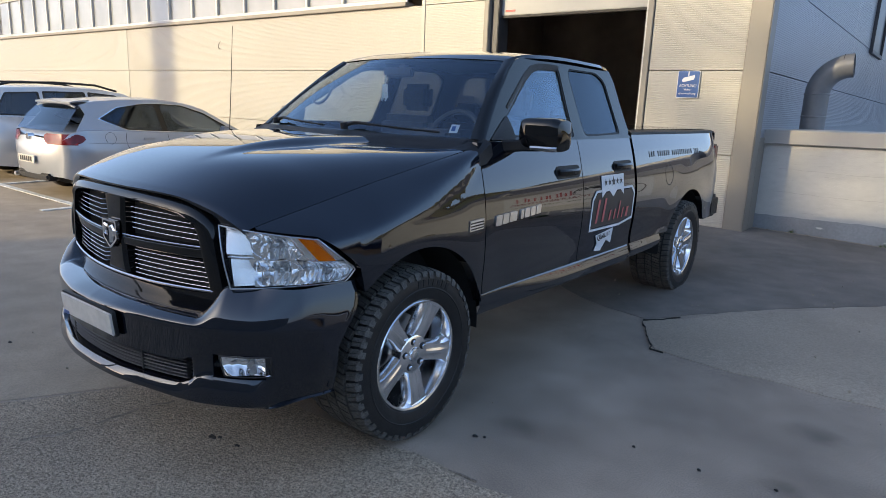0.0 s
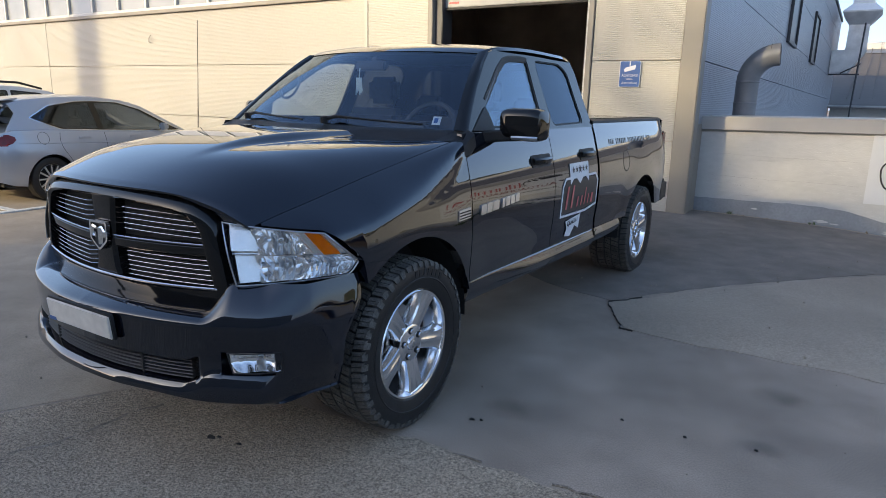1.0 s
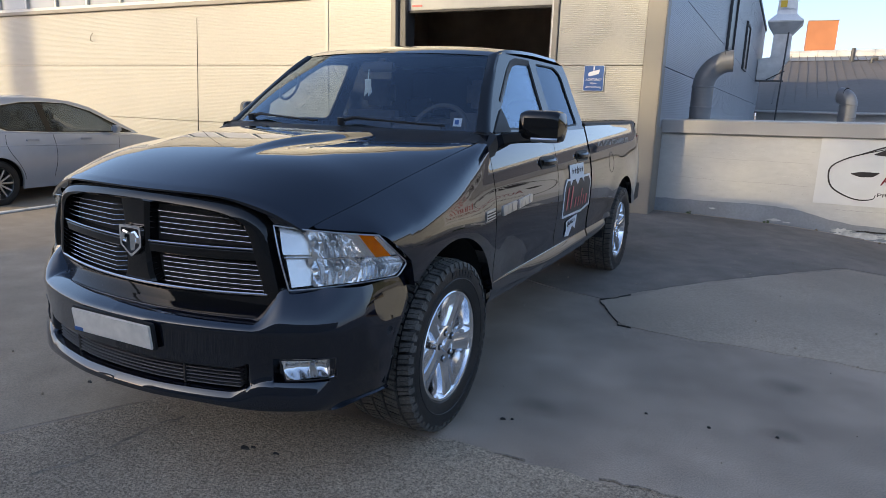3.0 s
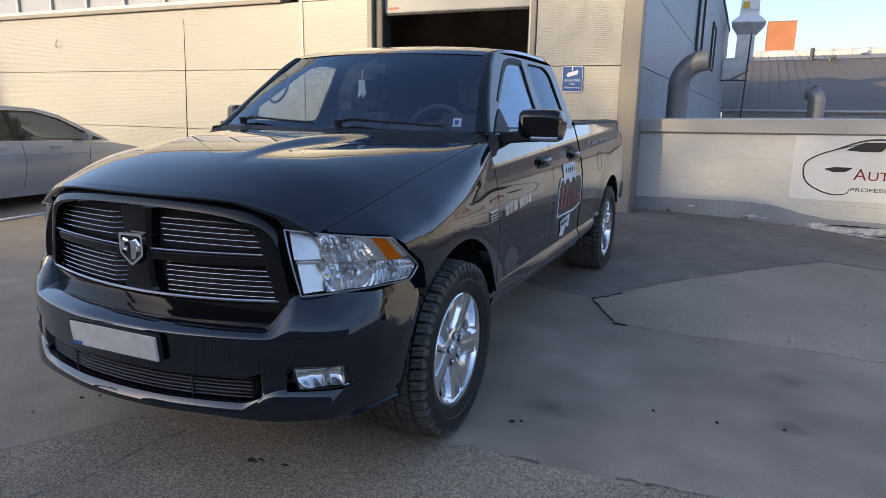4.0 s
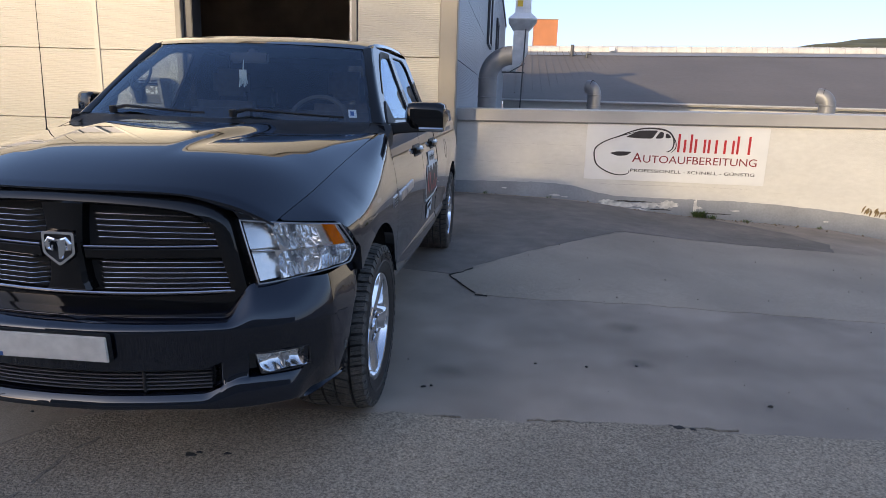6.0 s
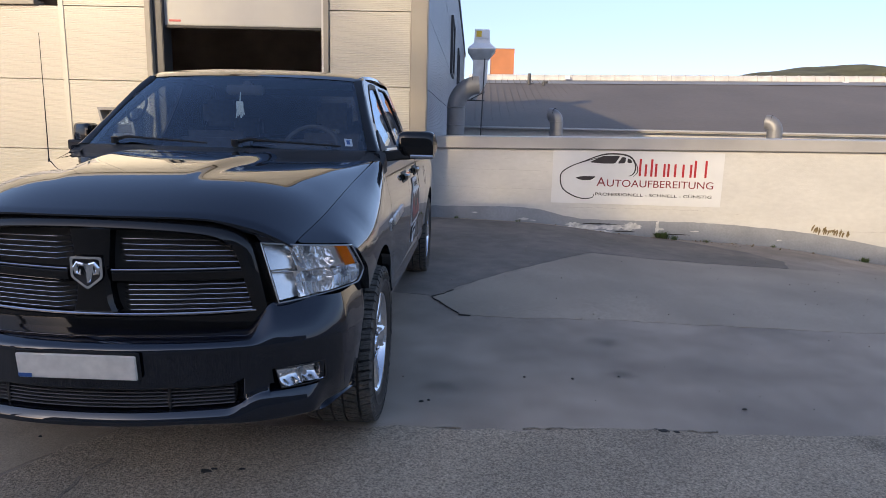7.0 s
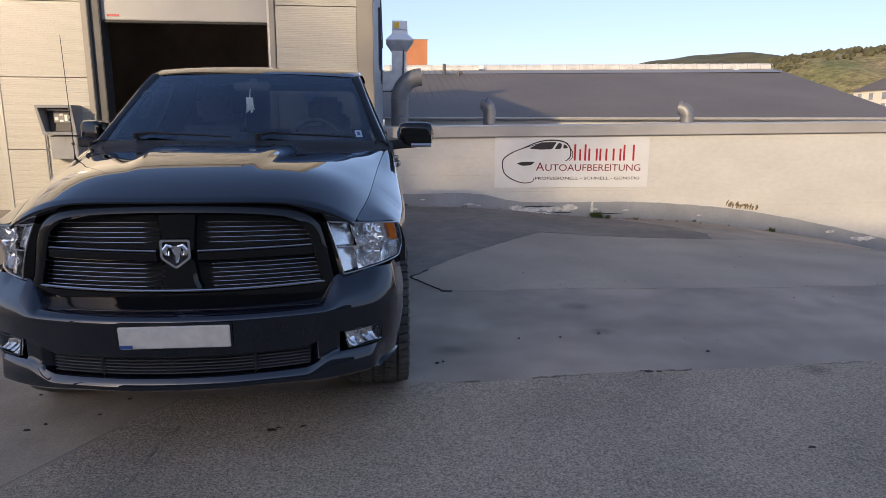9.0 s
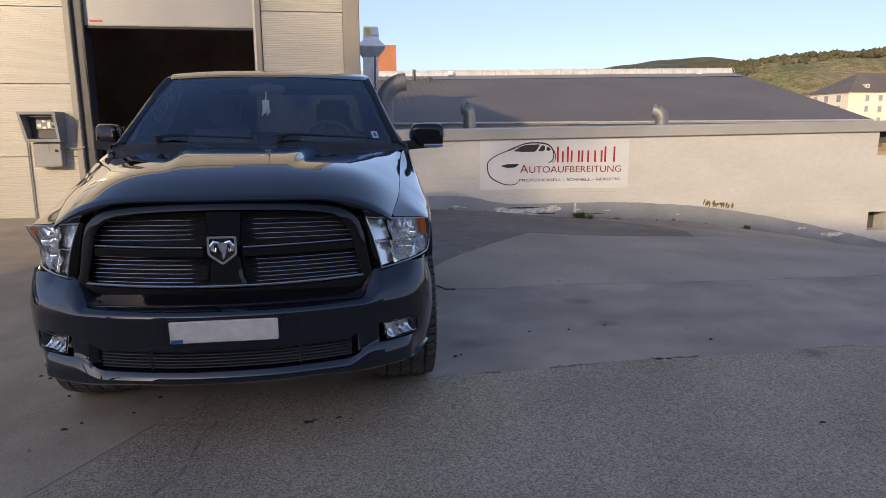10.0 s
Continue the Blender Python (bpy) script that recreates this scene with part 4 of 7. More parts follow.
def revolve_at(r, h, c):
    bm = revolve([(r, -h), (r + 0.006, -h * 0.6), (r + 0.006, h * 0.6), (r, h)], 28)
    bmesh.ops.transform(bm, matrix=Matrix.Translation(c) @ pose(0, 0, 0, 0, 90), verts=bm.verts)
    return bm


elbow("vent_pipe", (1.13, 7.78, 1.2), 2.255, 0.37, 0.15, 0.05, "large grey zinc exhaust elbow behind the wall")
elbow("vent_pipe", (3.23, 11.1, 1.2), 1.9, 0.17, 0.14, 2.6, "short grey vent pipe with bent top")
elbow("vent_pipe", (7.66, 10.6, 1.2), 1.84, 0.19, 0.15, 2.55, "short grey vent pipe with bent top")

# rectangular duct on the far end of the side wall
duct = empty("exhaust_duct", "tall grey sheet metal duct with white hood", "duct")
DY = 36.0


def squares(levels):
    """A square duct through levels of (centre x, half width, z)."""
    return gridded([[(c + w * s, DY + 0.55 * w / 0.45 * t, z) for s, t in ((-1, -1), (1, -1), (1, 1), (-1, 1))] for c, w, z in levels], close_v=True)


part("wall_duct", boxed(0.72, 1.3, DY - 0.6, DY + 0.6, 3.3, 4.35, 0.02), M["galva"], duct)
part("knee", gridded([[(x, y, z) for x, y in ((0.9, DY - 0.57), (x1, DY - 0.57), (x1, DY + 0.57), (0.9, DY + 0.57))] for z, x1 in ((3.3, 1.28), (3.35, 1.5), (4.4, 2.16))], close_v=True), M["galva"], duct)
part("riser", squares([(1.7, 0.44, 4.35), (1.7, 0.42, 5.55)]), M["galva"], duct)
part("collar", squares([(1.7, 0.42, 5.55), (1.75, 0.8, 6.1), (1.75, 0.8, 6.16)]), M["galva"], duct)
part("hood", squares([(1.75, 0.79, 6.16), (1.75, 0.46, 6.5), (1.75, 0.42, 7.25), (1.75, 0.02, 7.27)]), M["white"], duct, "white hood")
part("hood_sign", boxed(1.36, 2.14, DY - 0.62, DY - 0.56, 6.75, 7.2, 0.01), M["white"], duct)
part("sign_mark", boxed(1.42, 1.72, DY - 0.66, DY - 0.625, 6.82, 7.14), M["yellow"], duct)
part("strut", tubed([(0.72, DY - 0.62, 3.25), (2.0, DY - 0.62, 3.25)], 0.04, 6), M["steel"], duct)
part("strut", tubed([(1.2, DY - 0.62, 3.3), (2.0, DY - 0.62, 3.75)], 0.03, 6), M["steel"], duct)
part("stay", tubed([(1.85, DY - 0.75, 1.0), (1.95, DY - 0.75, 5.6)], 0.04, 6), M["steel"], duct)

# ---------------------------------------------------------------- far buildings and hills
farhall = empty("far_hall", "long low hall with grey hipped roof and pale ridge", "hall")
EY, RY = 40.0, 66.0
part("roof", gridded([[(0.1, EY, 1.82), (38.6, EY, 2.0)], [(0.1, RY, 6.75), (43.5, RY, 7.45)]]), M["slate"], farhall, "dark grey sheet roof")
part("roof_hip", gridded([[(38.6, EY, 2.0), (60, RY, 2.0)], [(43.5, RY, 7.45), (43.5, RY + 0.01, 7.45)]]), M["slate"], farhall)
part("ridge_cap", tubed([(0.8, RY - 0.5, 6.75), (42.4, RY - 0.5, 7.45)], 0.5, 10), M["ridge"], farhall, "pale rounded ridge light")
for k in range(30):
    x0 = 1.4 + k * 1.42
    z0 = 6.75 + 0.7 * (x0 - 0.8) / 41.6
    part("ridge_rib", tubed([(x0, RY - 0.5 + 0.53 * math.cos(q), z0 + 0.53 * math.sin(q)) for q in [math.pi * (0.1 + 0.1 * s) for s in range(12)]], 0.03, 4), M["coping"], farhall)
part("gutter", tubed([(0.1, EY - 0.1, 1.73), (38.6, EY - 0.1, 1.92)], 0.08, 8), M["coping"], farhall, "pale gutter")
part("wall", boxed(0.8, 38.4, EY + 0.4, EY + 0.6, -2.5, 1.9), M["render_white"], farhall)
for k in range(28):
    x0 = 1.5 + k * 0.62
    part("standing_seam", tubed([(x0, EY + 2, 1.82 + 4.95 * 2 / 26 + 0.03), (x0 + 0.1, EY + 25, 1.82 + 4.95 * 25 / 26 + 0.2)], 0.025, 5), M["slate"], farhall)
for bx in (10.5, 38.0):
    part("vent_box", boxed(bx, bx + 0.5, RY - 1.5, RY - 1.2, 6.9, 7.25), M["white"], farhall)
part("vent_stub", tubed([(6.7, RY - 4, 5.9), (6.7, RY - 4, 7.15)], 0.16, 8), M["steel"], farhall)
part("vent_stub", tubed([(8.0, RY - 5, 5.7), (8.0, RY - 5, 6.25), (8.4, RY - 5, 6.3)], 0.14, 8), M["steel"], farhall)
part("ridge_flashing", thick(gridded([[(0.8, RY - 3.6, 6.12), (42.2, RY - 3.6, 6.80)], [(0.8, RY - 0.6, 6.69), (42.2, RY - 0.6, 7.37)]]), 0.03), M["zinc"], farhall, "grey flashing below the ridge")

chim = empty("orange_tower", "orange plastered block above the roofs", "building")
part("wall", boxed(3.4, 6.3, 82, 88, -3, 11.8), M["brick"], chim)
part("roof", boxed(3.37, 6.33, 81.95, 88.05, 11.8, 11.88), M["trim"], chim)

house = empty("cream_building", "cream apartment block with grey hipped roof and dormers", "building")
HX, HY = 138.8, 165.0
part("wall", boxed(HX, HX + 60, HY, HY + 16, -10, 11.0), M["stucco"], house)
bm = bmesh.new()
vs = [bm.verts.new(p) for p in ((HX - 0.6, HY - 0.6, 11), (HX + 60, HY - 0.6, 11), (HX + 60, HY + 16.6, 11), (HX - 0.6, HY + 16.6, 11), (HX + 9, HY + 8, 16.9), (HX + 60, HY + 8, 16.9))]
for f in ((0, 1, 5, 4), (2, 3, 4, 5), (3, 0, 4), (1, 2, 5), (0, 3, 2, 1)):
    bm.faces.new([vs[i] for i in f])
part("roof", bm, M["slate"], house)
for k in range(9):
    for z in (2.2, 5.4, 8.4):
        w = part("window", boxed(HX + 5 + k * 4.2, HX + 6.5 + k * 4.2, HY - 0.12, HY + 0.1, z, z + 1.9), M["winframe"], house)
        part("pane", boxed(HX + 5.25 + k * 4.2, HX + 6.25 + k * 4.2, HY - 0.16, HY - 0.121, z + 0.2, z + 1.7), M["winglass"], w)
    if k % 2 == 0:
        part("dormer", boxed(HX + 6 + k * 4.2, HX + 7.2 + k * 4.2, HY + 1.2, HY + 4, 12.2, 13.3), M["winframe"], house)
        part("dormer_pane", boxed(HX + 6.3 + k * 4.2, HX + 6.9 + k * 4.2, HY + 1.1, HY + 1.19, 12.45, 13.05), M["winglass"], house)
for z in (2.2, 5.4, 8.4):
    for yy in (3.0, 8.0, 12.5):
        part("window", boxed(HX - 0.1, HX + 0.1, HY + yy, HY + yy + 1.5, z, z + 1.9), M["winglass"], house)


def hill(name, pts, depth, material, label, seed, kind="structure", rough=2.0):
    """A long ridge with a smooth outline along the top, sloping towards the yard."""
    n = 90
    x0, x1 = pts[0][0], pts[-1][0]
    rows = []
    for i in range(n + 1):
        x = x0 + (x1 - x0) * i / n
        top = curve([(p[0], p[2]) for p in pts], x)
        y = lerp([(p[0], p[1]) for p in pts], x)
        rows.append([(x + 0, y - depth * (1 - t), -14 + (top + 14) * math.sin(t * math.pi / 2) + rough * noise.noise((x * 0.02, t * 4, seed))) for t in [k / 14 for k in range(15)]])
    return tagged(obj(name, gridded(rows), material), label, "hill", kind=kind)


hill("backdrop_hill", [(150, 900, 30), (280, 900, 60), (330, 900, 76), (360, 900, 83), (423, 900, 93), (500, 900, 99), (544, 900, 90), (640, 900, 80), (760, 900, 75)], 300, M["wood"], "distant wooded hill", 2, rough=5)
hill("backdrop_slope", [(260, 620, 8), (320, 620, 30), (355, 620, 52), (376, 620, 60), (406, 620, 65), (455, 620, 71), (505, 620, 73), (543, 620, 77), (700, 620, 92)], 260, M["field"], "distant slope with fields", 7, rough=4)
rnd = random.Random(12)
bm = bmesh.new()
for k in range(420):
    x = rnd.uniform(285, 640)
    t = 1.0 if k % 3 == 0 else rnd.uniform(0.72, 1.0)
    top = curve([(260, 8), (320, 30), (355, 52), (376, 60), (406, 65), (455, 71), (505, 73), (543, 77), (700, 92)], x)
    z = -14 + (top + 14) * math.sin(t * math.pi / 2)
    r = rnd.uniform(1.6, 4.2)
    q = bmesh.ops.create_icosphere(bm, subdivisions=1, radius=r)
    for v in q["verts"]:
        v.co *= rnd.uniform(0.6, 1.25)
    bmesh.ops.transform(bm, matrix=Matrix.Translation((x, 620 - 260 * (1 - t), z + r * 0.4)), verts=q["verts"])
tagged(obj("far_trees", bm, M["wood"], 0), "far hedges and trees on the slope", "trees", kind="stuff")

# unseen block added behind the way of the camera: it keeps the low sun off the yard
across = tagged(new("wall_south"), "unseen plain block added to shade the yard", "wall", kind="structure")
w = part("wall", boxed(-6.4, 90, -8, 0, -0.2, 11.55), M["block"], across)
w.matrix_basis = pose(-11.4, -23.9, 0, 0, 0, -16)
# unseen tall chimney, added to cast the shadow strip that lies on the facade
stack = empty("chimney", "tall plain masonry chimney, unseen, added for the facade's shadow strip", "chimney")
part("shaft", gridded([[(r * math.cos(a), r * math.sin(a), z) for a in [k * math.pi / 12 for k in range(24)]] for z, r in ((0, 0.62), (8, 0.53), (15.5, 0.46))], close_v=True), M["block"], stack)
stack.matrix_basis = pose(-30.42, -22.6, 0)

# unseen tall tree, added behind that block to thin the low sun round the gate
tree = empty("tree", "unseen tree added to thin the sun round the gate", "tree")
TX, TY, TZ = -21.5, -32.4, 16.0
part("trunk", tubed([(TX, TY, 0), (TX + 0.1, TY, 4), (TX - 0.1, TY + 0.1, 9), (TX, TY, 14), (TX, TY, 18)], [0.42, 0.34, 0.27, 0.16, 0.05], 10), M["dry"], tree)
rnd = random.Random(91)
twigs = bmesh.new()
leaves = bmesh.new()
for k in range(60):
    z0 = rnd.uniform(8.5, 17)
    a = rnd.uniform(0, 2 * math.pi)
    reach = 4.6 * math.sqrt(max(0.08, 1 - ((z0 + 1.2 - TZ) / 6.5) ** 2)) * rnd.uniform(0.6, 1.05)
    tip = Vector((TX + reach * math.cos(a), TY + reach * math.sin(a), z0 + rnd.uniform(0.8, 2.6)))
    root = Vector((TX, TY, z0))
    mid = root.lerp(tip, 0.5) + Vector((rnd.uniform(-0.3, 0.3), rnd.uniform(-0.3, 0.3), -0.2))
    add_tube(twigs, [root, mid, tip], [0.07, 0.045, 0.015], 5)
    for j in range(88):
        t = rnd.uniform(0.15, 1.1) ** 0.7
        c = root.lerp(tip, t) + Vector((rnd.gauss(0, 0.55), rnd.gauss(0, 0.55), rnd.gauss(0, 0.6)))
        m = Matrix.Translation(c) @ Euler((rnd.random() * 6, rnd.random() * 6, rnd.random() * 6)).to_matrix().to_4x4()
        r = rnd.uniform(0.05, 0.10)
        leaves.faces.new([leaves.verts.new(m @ Vector(p)) for p in ((-r, 0, 0), (0, -r * 0.7, 0.02), (r, 0, 0), (0, r * 0.7, 0.02))])
part("limbs", twigs, M["dry"], tree)
part("crown", leaves, M["leaf"], tree, "sparse leaves set to filter the sun", smooth=0)

# ---------------------------------------------------------------- weeds along the wall foot


def weed(x, y, r, n, seed, label, dryness=0.3):
    rnd = random.Random(seed)
    root = empty("weed", label, "weed", "weeds at the wall foot")
    for name, mt, m in (("leaves", M["leaf"], n), ("stalks", M["dry"], int(n * dryness))):
        bm = bmesh.new()
        for k in range(m):
            a, l = rnd.uniform(0, 6.28), r * rnd.uniform(0.5, 1.2)
            lean = rnd.uniform(0.3, 1.0)
            px, py = x + rnd.uniform(-r, r) * 0.7, y + rnd.uniform(-r, r) * 0.25
            z = ground_z(px, py)
            tip = Vector((px + math.cos(a) * l * lean, py + math.sin(a) * l * lean * 0.6, z + l * (1.1 - lean * 0.6)))
            mid = Vector((px, py, z)).lerp(tip, 0.5) + Vector((0, 0, l * 0.2))
            s = Vector((-math.sin(a), math.cos(a), 0)) * r * (0.09 if name == "leaves" else 0.02)
            v = [bm.verts.new(p) for p in ((px, py, z - 0.005), mid + s, tip, mid - s)]
            bm.faces.new(v)
        part(name, bm, mt, root, smooth=0)
    return root


weed(4.52, WY - 0.06, 0.13, 90, 1, "small green weed at the foot of the wall")
weed(4.7, WY - 0.1, 0.08, 40, 2, "small green weed at the foot of the wall")
weed(7.75, WY - 0.06, 0.09, 70, 3, "small green weed at the foot of the wall")
weed(5.2, WY - 0.12, 0.06, 30, 4, "flat dry weed in the joint at the wall foot", 1.5)
weed(2.2, WY - 0.06, 0.05, 24, 5, "flat dry weed in the joint at the wall foot", 1.5)
weed(1.2, WY - 0.06, 0.05, 24, 6, "flat dry weed in the joint at the wall foot", 1.5)
weed(6.3, WY - 0.06, 0.05, 24, 8, "flat dry weed in the joint at the wall foot", 1.5)
bm = bmesh.new()
rnd = random.Random(31)
for k in range(200):
    x = rnd.choice((rnd.uniform(0.8, 10.2), rnd.gauss(4.9, 0.5)))
    y = WY - abs(rnd.gauss(0, 0.12)) - 0.02
    r = rnd.uniform(0.003, 0.008) if k % 6 else rnd.uniform(0.008, 0.018)
    q = bmesh.ops.create_icosphere(bm, subdivisions=1, radius=r)
    bmesh.ops.transform(bm, matrix=Matrix.LocRotScale((x, y, ground_z(x, y) + r * 0.2), Euler((rnd.random() * 6, rnd.random() * 6, 0)), (1.6, rnd.uniform(0.6, 1.4), 0.5)), verts=q["verts"])
tagged(obj("dirt_crumbs", bm, M["dry"]), "dirt and leaf crumbs along the wall", "debris", kind="stuff")


# ---------------------------------------------------------------- pickup truck (front at -y, left side at +x)
truck = empty("pickup_truck", "glossy black four-door pickup truck with chrome wheels", "pickup truck")
BODY = [(0.44, 0.935), (0.50, 0.958), (0.56, 0.972), (0.66, 0.968), (0.80, 0.980), (0.95, 0.984), (1.06, 0.976), (1.16, 0.957), (1.27, 0.929), (1.38, 0.894)]
WHEEL_Y = (-0.070, 3.52)
ARCH = ((-0.058, 0.42, 0.497), (3.515, 0.42, 0.495))


def side_x(y, z):
    x = curve(BODY, z)
    if y < -0.15:
        x -= 0.022 * ((-0.15 - y) / 0.36) ** 2
    if y > 3.95:
        x -= 0.055 * ((y - 3.95) / 0.47) ** 3
    for c, cz, r in ARCH:
        d = math.hypot(y - c, z - cz)
        x += 0.012 * sstep(r + 0.26, r + 0.0, d) * sstep(0.4, 0.55, z)
    return x


def arch_z(y, low):
    for c, cz, r in ARCH:
        if abs(y - c) < r:
            low = max(low, cz + math.sqrt(r * r - (y - c) ** 2))
    return low


def columns(y0, y1, step=0.06):
    ys = {y0, y1}
    k = int((y1 - y0) / step) + 1
    ys |= {y0 + (y1 - y0) * i / k for i in range(k + 1)}
    for c, cz, r in ARCH:
        ys |= {c + r * math.cos(a) for a in [i * math.pi / 40 for i in range(41)] if y0 < c + r * math.cos(a) < y1}
    ys = sorted(ys)
    out = [ys[0]]
    for y in ys[1:]:
        if y - out[-1] > 0.002 or y == y1:
            out.append(y)
    return out


def mirrored(name, build, material, parent, label="", smooth=32):
    """The same part on both sides."""
    obs = []
    for s in (1, -1):
        bm = build()
        if s < 0:
            for v in bm.verts:
                v.co.x = -v.co.x
        obs.append(part(name, bm, material, parent, label, smooth))
    return obs


def side_sheet(y0, y1, low, top, nz=22, lip=True):
    rows = []
    for y in columns(y0, y1):
        zl = arch_z(y, low)
        zs = [zl if k <= 0 else zl + (top - zl) * k / nz for k in range(-1 if lip else 0, nz + 1)]
        rows.append([(side_x(y, z) - (0.05 if lip and i == 0 else 0), y, z) for i, z in enumerate(zs)])
        rows[-1].append((side_x(y, top) - 0.03, y, top + 0.004))
    # turned-in end flanges make the shut lines read as gaps with depth
    first, last = rows[0], rows[-1]
    rows.insert(0, [(x - 0.03, y + 0.004, z) for x, y, z in first])
    rows.append([(x - 0.03, y - 0.004, z) for x, y, z in last])
    return gridded(rows, merge=0)


# --- fenders with shoulder and seam towards the bonnet
SEAM_Z = [(-0.82, 1.036), (-0.77, 1.056), (-0.6, 1.105), (-0.3, 1.18), (0.0, 1.245), (0.2, 1.288), (0.42, 1.335)]
SEAM_X = [(-0.82, 0.735), (-0.77, 0.747), (-0.5, 0.797), (0.0, 0.84), (0.42, 0.88)]
SHOULDER = [(-0.8, 0.96), (-0.6, 0.985), (-0.4, 1.0), (0.0, 1.07), (0.25, 1.16), (0.42, 1.27)]
LAMP_EDGE = [(-0.77, 1.05), (-0.70, 1.038), (-0.6, 1.025), (-0.54, 0.982), (-0.48, 0.932), (-0.43, 0.886), (-0.42, 0.83), (-0.40, 0.74)]


# --- bonnet with raised centre
HOOD_SEAM_Y = (-0.80, 0.385)


def hood_point(u, v):
    a = abs(u)
    ys = HOOD_SEAM_Y[0] + (HOOD_SEAM_Y[1] - HOOD_SEAM_Y[0]) * v
    xs, zs = curve(SEAM_X, ys) - 0.0008, curve(SEAM_Z, ys)
    yc = -0.945 + 1.085 * v
    zc = 1.166 + 0.199 * (1 - (1 - v) ** 3.0)
    x = u * xs
    y = yc + (ys - yc) * a**2.1
    inner = 0.205 + 0.14 * v
    outer = min(inner + 0.065 + 0.04 * v, 0.415)
    w = 0.035 * sstep(0.18, 0.66, v)
    ax = abs(x)
    low = zc - w
    z = low + (zs - low) * a**(4.05 + 1.0 * (1 - v) ** 3 + 3.0 * sstep(0.35, 0.8, v)) + w * (1 - sstep(inner, outer, ax))
    return Vector((x, y, z))


def edge_slope(y):
    """Fall of the bonnet across its outer edge."""
    v = min(1, max(0, (y - HOOD_SEAM_Y[0]) / (HOOD_SEAM_Y[1] - HOOD_SEAM_Y[0])))
    a, b = hood_point(0.97, v), hood_point(1.0, v)
    return max(0.1, (a.z - b.z) / (b.x - a.x))


def fender_x(y, z):
    zs, zh = curve(SEAM_Z, y), lerp(SHOULDER, y)
    xs = curve(SEAM_X, y)
    if z <= zh:
        return side_x(max(y, -0.58), z) - (0.0 if y > -0.58 else (-0.58 - y) * 0.55)
    xh = fender_x(y, zh)
    # a parabola from the seam, at the bonnet's slope, to the upright side
    zm = max(zs - edge_slope(y) * (xh - xs), zh + 0.3 * (zs - zh))
    a, b, c = zs - 2 * zm + zh, 2 * (zm - zs), zs - min(z, zs)
    q = math.sqrt(max(0, b * b - 4 * a * c))
    t = -c / b if abs(a) < 1e-6 else (-b - q) / (2 * a)
    t = min(1, max(0, t))
    return (1 - t) ** 2 * xs + 2 * t * (1 - t) * xh + t * t * xh


def build_fender():
    rows = []
    ys = [-0.765, -0.74, -0.70, -0.66, -0.62, -0.6, -0.57, -0.54, -0.51, -0.48, -0.455, -0.435] + columns(-0.42, 0.418, 0.05)
    for y in ys:
        zl = max(arch_z(y, 0.5), lerp(LAMP_EDGE, y) if y < -0.40 else 0)
        zs = curve(SEAM_Z, y) - 0.001
        zs = max(zs, zl + 0.001)
        col = []
        for k in range(23):
            t = k / 22
            t = t if t < 0.5 else 0.5 + 0.5 * math.sin((t - 0.5) * math.pi)
            z = zl + (zs - zl) * t
            col.append((fender_x(y, z), y, z))
        rows.append([(col[0][0] - 0.05, y, zl)] + col + [(col[-1][0] - 0.01, y, zs - 0.03)])
    rows.append([(x - 0.03, y - 0.004, z) for x, y, z in rows[-1]])
    return gridded(rows, merge=0)


mirrored("front_fender", build_fender, M["paint"], truck)
front_doors = mirrored("front_door", lambda: side_sheet(0.425, 1.478, 0.602, 1.362), M["paint"], truck)
rear_doors = mirrored("rear_door", lambda: side_sheet(1.486, 2.285, 0.602, 1.362), M["paint"], truck)
SILL = ((0.935, 0.604), (0.958, 0.600), (0.964, 0.592), (0.968, 0.582), (0.983, 0.536), (0.984, 0.526), (0.966, 0.480), (0.90, 0.455))
mirrored("rocker_panel", lambda: gridded([[(x - (0.002 + 0.016 * sstep(0.595, 0.53, z)) * sstep(1.5, 0.43, y), y, z) for x, z in SILL] for y in [0.43 + 0.093 * k for k in range(21)]]), M["paint"], truck, "gloss black sill that catches the light")
mirrored("bed_sill", lambda: gridded([[(x - 0.004 - 0.01 * sstep(2.6, 2.95, y), y, z + 0.012) for x, z in SILL[1:]] for y in (2.33, 2.5, 2.7, 2.95)]), M["paint"], truck)
bed_sides = mirrored("bed_side", lambda: side_sheet(2.325, 4.42, 0.60, 1.385), M["paint"], truck)
mirrored("bed_rail", lambda: gridded([[(x - (0.055 * ((y - 3.95) / 0.47) ** 3 if y > 3.95 else 0), y, z) for x, z in ((0.875, 1.378), (0.896, 1.385), (0.892, 1.402), (0.872, 1.412), (0.80, 1.412), (0.79, 1.38))] for y in (2.325, 3.0, 3.6, 4.1, 4.25, 4.35, 4.42)]), M["plastic"], truck, "black rail cap")
left_bed = bed_sides[0]
part("fuel_flap", plate([(2.985 + 0.088 * math.cos(a), 1.075 + 0.088 * math.sin(a)) for a in [k * math.pi / 16 for k in range(32)]], [[(2.985 + 0.082 * math.cos(a), 1.075 + 0.082 * math.sin(a)) for a in [k * math.pi / 16 for k in range(32)]]], 0.003,
                        lambda a, b, d: Vector((side_x(a, b) + 0.001 - d, a, b))), M["plastic"], left_bed, "round fuel flap joint")
